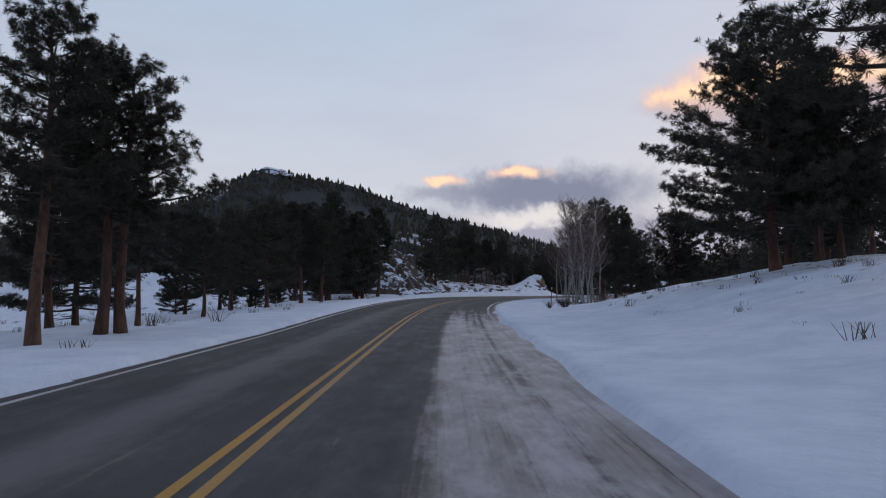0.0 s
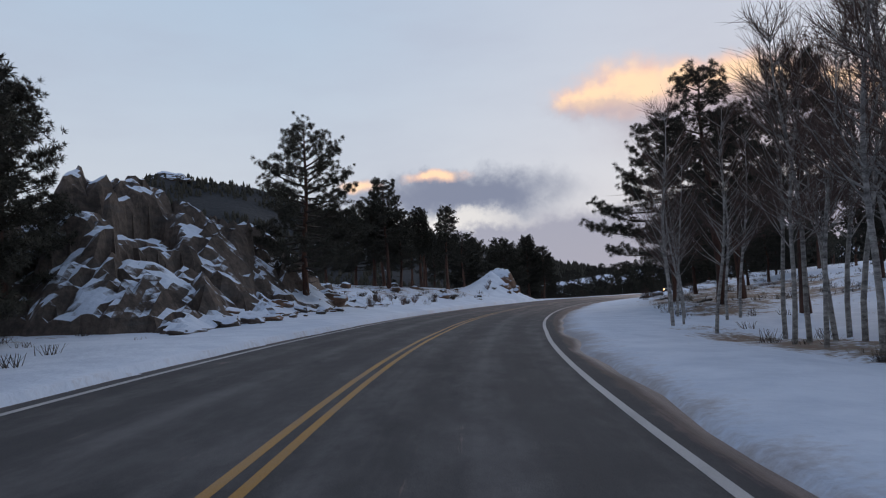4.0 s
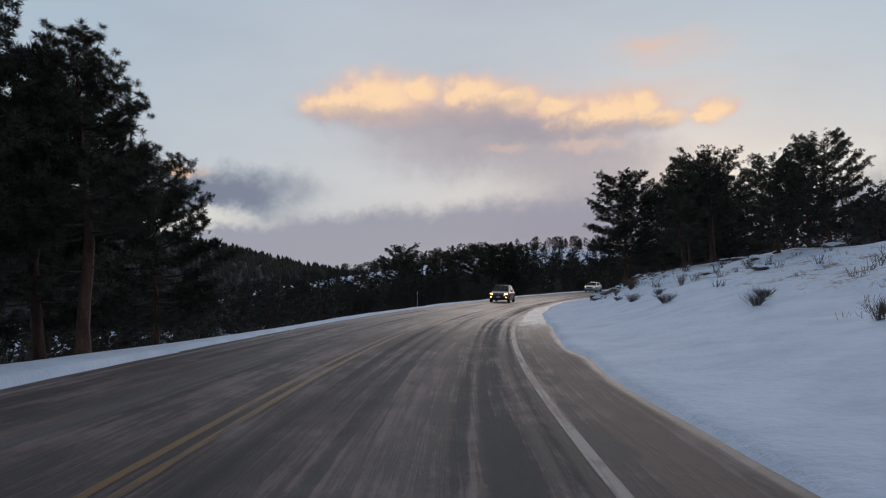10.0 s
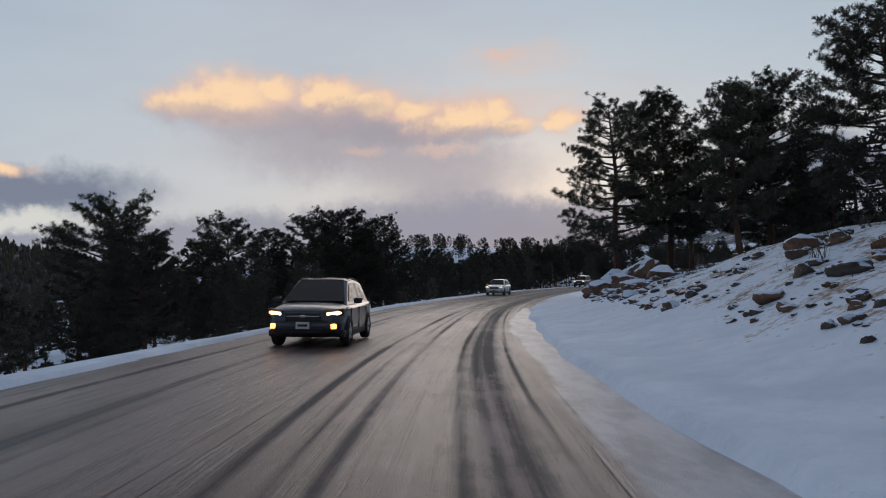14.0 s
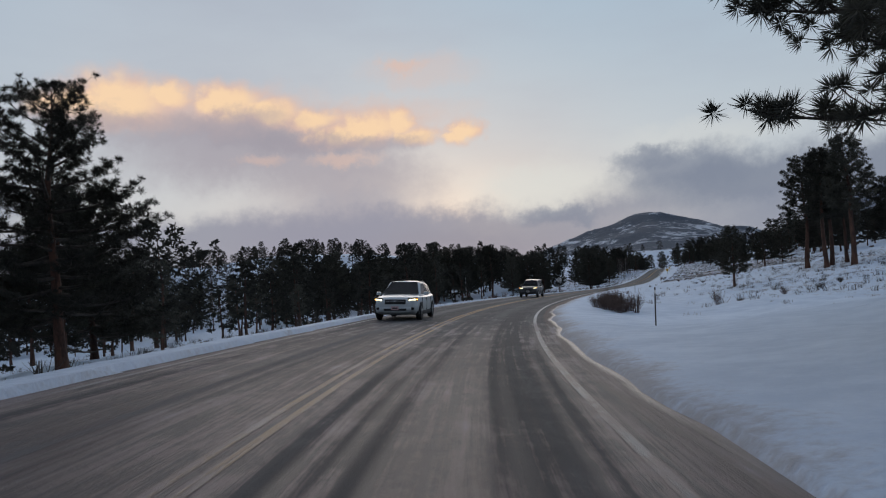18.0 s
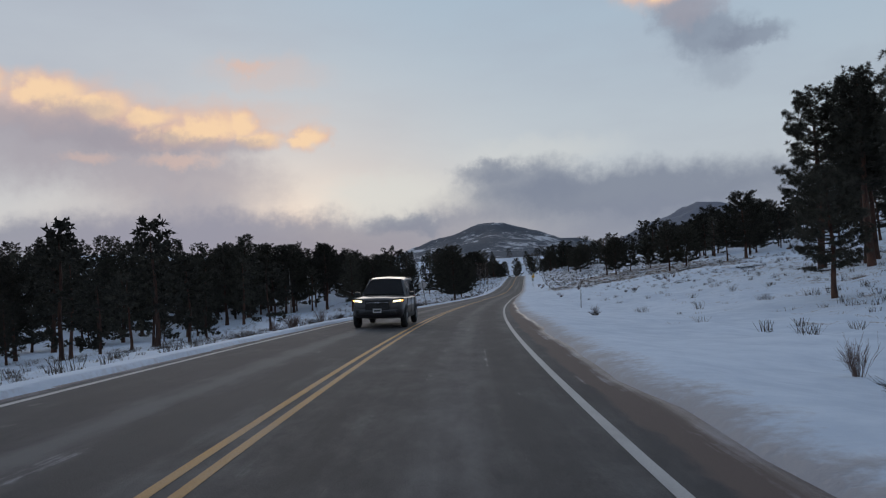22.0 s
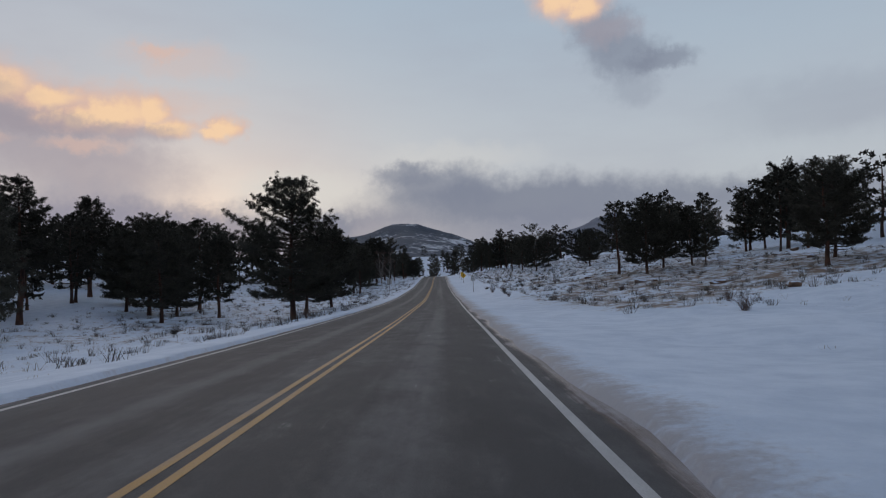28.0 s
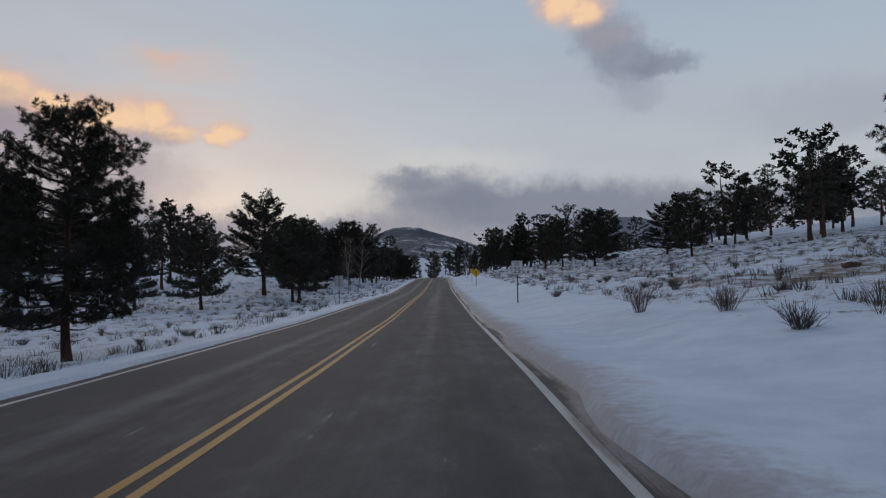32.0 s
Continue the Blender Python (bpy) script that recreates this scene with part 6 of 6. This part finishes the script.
# fallen wood and stumps on the left bank and under the pines
for k, (s, d, length, r, turn) in enumerate(((81.5, -10.4, 1.8, 0.06, 20), (82.4, -10.8, 1.4, 0.05, 75), (83.6, -12.0, 4.4, 0.11, 100), (97.6, -10.6, 1.5, 0.05, 140), (104, -9.6, 2.2, 0.07, 95), (107, -12, 2.6, 0.08, 80), (112, -10.5, 1.8, 0.05, 110),
                                             (99, 8.6, 1.6, 0.07, 60), (107, 8.2, 1.2, 0.06, 120), (96.4, 9.4, 2.2, 0.06, 100), (121.6, 8.8, 1.4, 0.06, 50), (262, 18, 2.4, 0.1, 70), (270, 22, 2.0, 0.09, 100))):
    x, y = spot(s, d)
    rr = np.random.RandomState(k)
    zz = np.linspace(-length / 2, length / 2, 6)
    pts = np.stack([zz, 0.06 * np.sin(zz * 2 + k), 0.03 * np.cos(zz * 3 + k)], -1)
    log = thing("fallen_branch", "dark weathered branch lying on the snow", "branch", "fallen wood")
    part_mesh("stem", mesh_of("stem", *tube(pts, np.linspace(r, r * 0.5, 6), 7), [LIMB]), log)
    for q in range(3):
        p = pts[1 + q]
        e = p + np.array([rr.uniform(-0.2, 0.3), rr.uniform(-0.5, 0.5), rr.uniform(0.1, 0.5)]) * length * 0.35
        part_mesh("twig", mesh_of("twig", *tube([p, (p + e) / 2 + 0.03, e], (r * 0.5, r * 0.3, 0.006), 5), [LIMB]), log)
    log.matrix_basis = pose(float(x), float(y), lie1(x, y) + r * 0.6, 0, 4, turn)
stump = thing("stump", "short broken grey-brown stump in the snow", "stump")
part_mesh("stem", mesh_of("stem", *tube([(0, 0, -0.2), (0.01, 0, 0.15), (0.02, 0.01, 0.32), (0.02, 0.01, 0.36)], (0.19, 0.15, 0.13, 0.10), 9), [LIMB]), stump)
sx, sy = spot(100.5, -9.8)
stump.matrix_basis = pose(float(sx), float(sy), lie1(sx, sy))
# the bare pole of a dead pine, and two leafless trees near the far sign
for s, d, high in ((434.6, -49.0, 10.5),):
    x, y = spot(s, d)
    snag = thing("dead_pine", "bare grey pole of a dead pine", "tree")
    part_mesh("trunk", mesh_of("trunk", *tube([(0, 0, -0.3), (0.05, 0, high * 0.5), (0.02, 0.05, high)], (0.2, 0.15, 0.04), 8), [ASPEN]), snag)
    for k in range(9):
        zb = high * (0.4 + 0.06 * k)
        part_mesh("stub", mesh_of("stub", *tube([(0, 0, zb), (0.5 * math.cos(k * 2.4), 0.5 * math.sin(k * 2.4), zb + 0.15)], (0.03, 0.008), 4), [LIMB]), snag)
    snag.matrix_basis = pose(float(x), float(y), lie1(x, y))
for s, d, turn in ((545, -13.5, 30), (548, -15, 200), (541, -14.5, 100)):
    x, y = spot(s, d)
    t = copy_thing(ASPENS[0], pose(float(x), float(y), lie1(x, y), 0, 0, turn))
    t.scale = (1.0, 1.0, 0.95)
    tagged(t, "leafless pale tree beside the far bend", "tree", "leafless trees")


# ---- vehicles ----
def loft(rings, close=True):
    bm = bmesh.new()
    rows = [[bm.verts.new(p) for p in ring] for ring in rings]
    n = len(rows[0])
    for a, b in zip(rows, rows[1:]):
        for i in range(n if close else n - 1):
            bm.faces.new((a[i], a[(i + 1) % n], b[(i + 1) % n], b[i]))
    if close:
        bm.faces.new(rows[0][::-1])
        bm.faces.new(rows[-1])
    bmesh.ops.recalc_face_normals(bm, faces=bm.faces)
    return bm


def wheel(root, x, y, radius, width):
    side = 1 if y > 0 else -1
    w = new("wheel", None)
    w.parent = root
    w.matrix_basis = pose(x, y, radius)
    prof = ((0.62, -0.5), (0.9, -0.5), (0.98, -0.38), (1.0, -0.15), (1.0, 0.15), (0.98, 0.38), (0.9, 0.5), (0.62, 0.5))
    rings = [[(radius * r * math.cos(a), width * o * 0.5 * 2, radius * r * math.sin(a)) for r, o in prof] for a in np.linspace(0, 2 * math.pi, 29)]
    bm = bmesh.new()
    rows = [[bm.verts.new(p) for p in ring] for ring in rings[:-1]]
    for i in range(len(rows)):
        a, b = rows[i], rows[(i + 1) % len(rows)]
        for k in range(len(prof) - 1):
            bm.faces.new((a[k], a[k + 1], b[k + 1], b[k]))
    bmesh.ops.recalc_face_normals(bm, faces=bm.faces)
    part("tyre", bm, RUBBER, w, smooth=True)
    bm = bmesh.new()
    bmesh.ops.create_cone(bm, cap_ends=True, segments=20, radius1=radius * 0.2, radius2=radius * 0.14, depth=0.05, matrix=pose(0, side * width * 0.42, 0, -90 * side, 0, 0))
    for k in range(5):
        g = bmesh.ops.create_cube(bm, size=1.0, matrix=pose(0, side * width * 0.38, 0, 0, k * 72, 0) @ pose(0, 0, radius * 0.36) @ Matrix.Diagonal((radius * 0.26, 0.03, radius * 0.62, 1)))
    part("rim", bm, RIM, w)
    bm = bmesh.new()
    bmesh.ops.create_cone(bm, cap_ends=True, segments=24, radius1=radius * 0.63, radius2=radius * 0.63, depth=width * 0.5, matrix=pose(0, 0, 0, 90, 0, 0))
    part("hub", bm, TRIM, w)
    return w


def lamp_shape(x, y, z, side, wide, high):
    """A lamp swept back round the corner of the nose."""
    bm = box(bmesh.new(), 0, 0, 0, 0.16, wide, high, 0.03)
    for v in bm.verts:
        v.co.x -= 0.55 * max(0, side * v.co.y + wide * 0.2)
        v.co.z += 0.22 * max(0, side * v.co.y)
    return shifted(bm, x, y, z)


def car(name, label, L, W, H, belt, hood, paint, stations, cabin, lamp, plate, clear=0.2, radius=0.34, group="", amber=None, rails=True):
    """A car facing +x. stations: (x/L, hood or waist height, width share); cabin: (x/L, roof height, width share at the roof)."""
    root = thing(name, label, "car", group)
    rings = []
    for u, top, share in stations:
        w, x = W / 2 * share, u * L
        sill = clear + (0.10 if abs(u) > 0.47 else 0.0)
        side = [(0.80, sill), (0.95, sill + 0.07), (0.985, sill + 0.22), (1.0, (clear + top) * 0.54), (0.975, top - 0.20), (0.985, top - 0.13), (0.93, top - 0.05), (0.74, top - 0.005), (0.40, top + 0.018)]
        ring = [(x, -w * a, z) for a, z in side] + [(x, 0, top + 0.024)] + [(x, w * a, z) for a, z in side[::-1]]
        rings.append(ring)
    body = part("body", loft(rings), paint, root, smooth=True)
    soft = body.modifiers.new("soft", "SUBSURF")
    soft.levels = soft.render_levels = 2
    # doors and panels show as thin dark seams
    for u in (0.245, 0.02, -0.22):
        for side in (-1, 1):
            part("door_seam", box(bmesh.new(), u * L, side * (W / 2 - 0.016), (clear + belt) / 2 + 0.02, 0.006, 0.03, belt - clear - 0.30), TRIM, root)

    def skin(u, v, off=0.0):
        """A point of the cabin's side: v from the belt (0) to the roof's edge (1)."""
        us, roofs, shares = zip(*cabin)
        top, sh = np.interp(u, us, roofs), np.interp(u, us, shares)
        y = W / 2 * (0.90 * (1 - v) + sh * v) + off
        return u * L, y, belt - 0.03 + (top - 0.05 - belt + 0.03) * v

    rings = []
    for u, top, share in cabin:
        rings.append([(u * L, -W / 2 * 0.90, belt - 0.05), (u * L, -W / 2 * share, max(belt - 0.03, top - 0.05)), (u * L, -W / 2 * share * 0.82, max(belt - 0.02, top - 0.012)), (u * L, 0, max(belt - 0.01, top + 0.012)),
                      (u * L, W / 2 * share * 0.82, max(belt - 0.02, top - 0.012)), (u * L, W / 2 * share, max(belt - 0.03, top - 0.05)), (u * L, W / 2 * 0.90, belt - 0.05)])
    shell = part("cabin", loft(rings), paint, root, smooth=False)
    edge = shell.modifiers.new("edge", "BEVEL")
    edge.width, edge.segments, edge.angle_limit = 0.06, 4, radians(12)
    part("lower_cladding", box(bmesh.new(), 0, 0, clear + 0.10, L * 0.86, W * 0.985, 0.16, 0.05), TRIM, root, "black plastic cladding")
    # panes a little proud of the shell
    (ua, za, sa), (ub, zb, sb) = cabin[-1], cabin[-2]
    lift = 0.012
    wind = [(ua * L - 0.02, -W / 2 * 0.83, belt + 0.03), (ub * L + 0.05, -W / 2 * sb * 0.86, zb - 0.03), (ub * L + 0.05, W / 2 * sb * 0.86, zb - 0.03), (ua * L - 0.02, W / 2 * 0.83, belt + 0.03)]
    bm = bmesh.new()
    low = [bm.verts.new((x + lift, y, z + lift)) for x, y, z in wind]
    bm.faces.new(low)
    bmesh.ops.solidify(bm, geom=bm.faces[:], thickness=0.008)
    part("windscreen", bm, CARGLASS, root, "dark reflecting glass")
    (ua, za, sa), (ub, zb, sb) = cabin[0], cabin[1]
    wind = [(ua * L + 0.02, -W / 2 * 0.8, belt + 0.05), (ub * L - 0.03, -W / 2 * sb * 0.84, zb - 0.05), (ub * L - 0.03, W / 2 * sb * 0.84, zb - 0.05), (ua * L + 0.02, W / 2 * 0.8, belt + 0.05)]
    bm = bmesh.new()
    bm.faces.new([bm.verts.new((x - lift, y, z + lift)) for x, y, z in wind])
    bmesh.ops.solidify(bm, geom=bm.faces[:], thickness=0.008)
    part("rear_window", bm, CARGLASS, root)
    front, back = cabin[-2][0], cabin[1][0]
    cuts = np.linspace(back + 0.01, front, 4)
    for k in range(3):
        u0, u1 = cuts[k] + 0.008, cuts[k + 1] - 0.008
        lead = (cabin[-1][0] - front) * 0.72 if k == 2 else 0.0
        for side in (-1, 1):
            bm = bmesh.new()
            q = [skin(u0, 0.12, 0.012), skin(u0, 0.90, 0.012), skin(u1, 0.90, 0.012)]
            x, y, z = skin(u1, 0.12, 0.012)
            q.append((x + lead * L, y, z))
            bm.faces.new([bm.verts.new((x, side * y, z)) for x, y, z in q])
            bmesh.ops.solidify(bm, geom=bm.faces[:], thickness=0.008)
            part("side_window", bm, CARGLASS, root)
    nose = stations[-1][0] * L
    part("grille", box(bmesh.new(), nose - 0.03, 0, hood - (0.30 if clear > 0.3 else 0.24), 0.09, W * 0.46, 0.36 if clear > 0.3 else 0.20, 0.03), TRIM, root, "black grille")
    part("grille_bar", box(bmesh.new(), nose + 0.018, 0, hood - 0.22, 0.02, W * 0.42, 0.022, 0.006), CHROME, root)
    part("badge", box(bmesh.new(), nose + 0.03, 0, hood - 0.22, 0.02, 0.13, 0.07, 0.02), CHROME, root)
    part("bumper", box(bmesh.new(), nose - 0.09, 0, clear + 0.26, 0.20, W * 0.74, 0.22, 0.08), paint, root)
    part("air_intake", box(bmesh.new(), nose + 0.0, 0, clear + 0.24, 0.10, W * 0.5, 0.09, 0.02), TRIM, root)
    part("number_plate", box(bmesh.new(), nose + 0.045, 0, clear + 0.30, 0.012, 0.31, 0.155, 0.004), plate, root)
    part("plate_bar", box(bmesh.new(), nose + 0.053, 0, clear + 0.30, 0.004, 0.22, 0.05), INK, root)
    for side in (-1, 1):
        lampbody = part("headlight", lamp_shape(nose - 0.15, side * W * 0.375, hood - 0.17, side, 0.40, 0.17), TRIM, root)
        part("lens", lamp_shape(nose - 0.115, side * W * 0.365, hood - 0.175, side, 0.27, 0.075), lamp, lampbody, "lit headlight")
        part("turn_lens", lamp_shape(nose - 0.26, side * W * 0.455, hood - 0.15, side, 0.09, 0.06), LAMPAMBER, lampbody)
        fog = part("fog_lamp", shifted(box(bmesh.new(), 0, 0, 0, 0.06, 0.14, 0.11, 0.03), nose - 0.03, side * W * 0.38, clear + 0.28), amber or TRIM, root)
        part("mirror", box(bmesh.new(), cabin[-1][0] * L - 0.45, side * (W / 2 + 0.09), belt + 0.05, 0.14, 0.20, 0.13, 0.04), paint if not amber else TRIM, root)
        part("sill", box(bmesh.new(), 0, side * W * 0.465, clear + 0.06, L * 0.5, 0.08, 0.14, 0.02), TRIM, root)
        part("tail_lamp", box(bmesh.new(), stations[0][0] * L + 0.02, side * W * 0.40, belt - 0.16, 0.08, 0.16, 0.2, 0.03), TAIL_RED, root)
        for u in (0.02, -0.2):
            part("door_handle", box(bmesh.new(), u * L, side * (W / 2 + 0.012), belt - 0.14, 0.17, 0.025, 0.03, 0.008), paint, root)
        if rails:
            rail = [(u * L, side * W / 2 * np.interp(u, [c[0] for c in cabin], [c[2] for c in cabin]) * 0.93, float(np.interp(u, [c[0] for c in cabin], [c[1] for c in cabin])) - 0.005) for u in np.linspace(back + 0.04, front - 0.02, 6)]
            part_mesh("roof_rail", mesh_of("roof_rail", *tube(rail, [0.018] * 6, 6), [TRIM]), root)
        for x in (stations[-1][0] * L - 0.92, stations[0][0] * L + 0.92):
            y = side * (W / 2 - 0.09)
            # a black plate stands in for the shaded wheel well; the body is uncut
            arch = [(radius * 1.07 * math.cos(a), radius * 1.07 * math.sin(a)) for a in np.linspace(-0.35, math.pi + 0.35, 18)]
            part("wheel_arch", shifted(slab(arch, 0.10), x, side * (W / 2 - 0.052), radius), TRIM, root)
            wheel(root, x, y, radius, 0.21)
    return root


def park(root, s, d):
    """On the oncoming lane, its nose towards the drive."""
    x, y, z, h = road_at(s)
    px, py = spot(s, d)
    fall = math.degrees(math.atan((float(bank(s, d + 0.7)) - float(bank(s, d - 0.7))) / 1.4))
    root.matrix_basis = pose(float(px), float(py), float(z) + float(bank(s, d)) + 0.005, 0, 0, -math.degrees(float(h)) - 90) @ pose(0, 0, 0, fall, 0, 0)


wagon = car("hatchback", "dark blue compact crossover with lit headlights on the icy road", 4.45, 1.78, 1.60, 1.0, 0.94, PAINT_BLUE,
            ((-0.5, 0.84, 0.78), (-0.48, 0.98, 0.90), (-0.44, 1.02, 0.96), (-0.3, 1.02, 1.0), (0.0, 0.99, 1.0), (0.20, 0.99, 1.0), (0.28, 1.0, 0.99), (0.38, 0.95, 0.97), (0.44, 0.90, 0.94), (0.475, 0.84, 0.87), (0.493, 0.76, 0.76), (0.5, 0.64, 0.66)),
            ((-0.49, 1.0, 0.80), (-0.37, 1.50, 0.66), (-0.12, 1.59, 0.69), (0.06, 1.56, 0.69), (0.285, 0.99, 0.84)), LAMPWARM, PLATEBAR, 0.22, 0.34, "passing cars", LAMPAMBER)
park(wagon, 203.0, -3.7)
suv = car("suv", "white mid-size SUV with lit headlights and dark glass on the asphalt", 4.7, 1.9, 1.66, 1.06, 1.02, PAINT_WHITE,
          ((-0.5, 0.90, 0.80), (-0.48, 1.04, 0.91), (-0.44, 1.09, 0.96), (-0.3, 1.09, 1.0), (0.0, 1.06, 1.0), (0.18, 1.05, 1.0), (0.27, 1.07, 0.99), (0.38, 1.03, 0.97), (0.44, 0.98, 0.95), (0.475, 0.92, 0.89), (0.493, 0.84, 0.80), (0.5, 0.70, 0.70)),
          ((-0.49, 1.06, 0.80), (-0.36, 1.56, 0.67), (-0.12, 1.65, 0.70), (0.05, 1.62, 0.70), (0.265, 1.06, 0.84)), LAMPWHITE, REDPLATE, 0.22, 0.37, "passing cars")
park(suv, 261.0, -4.15)
truck = car("pickup_truck", "dark grey pickup truck with topper and lit headlights", 5.35, 1.9, 1.85, 1.18, 1.14, PAINT_GREY,
            ((-0.5, 1.02, 0.92), (-0.48, 1.14, 0.97), (-0.3, 1.16, 1.0), (0.0, 1.15, 1.0), (0.20, 1.15, 1.0), (0.27, 1.16, 0.99), (0.40, 1.13, 0.98), (0.455, 1.08, 0.95), (0.482, 1.02, 0.90), (0.5, 0.84, 0.80)),
            ((-0.49, 1.16, 0.84), (-0.46, 1.86, 0.74), (-0.13, 1.88, 0.72), (0.05, 1.80, 0.70), (0.215, 1.16, 0.84)), LAMPWHITE, PLATEBAR, 0.34, 0.41, "passing cars", None, False)
park(truck, 307.6, -3.3)
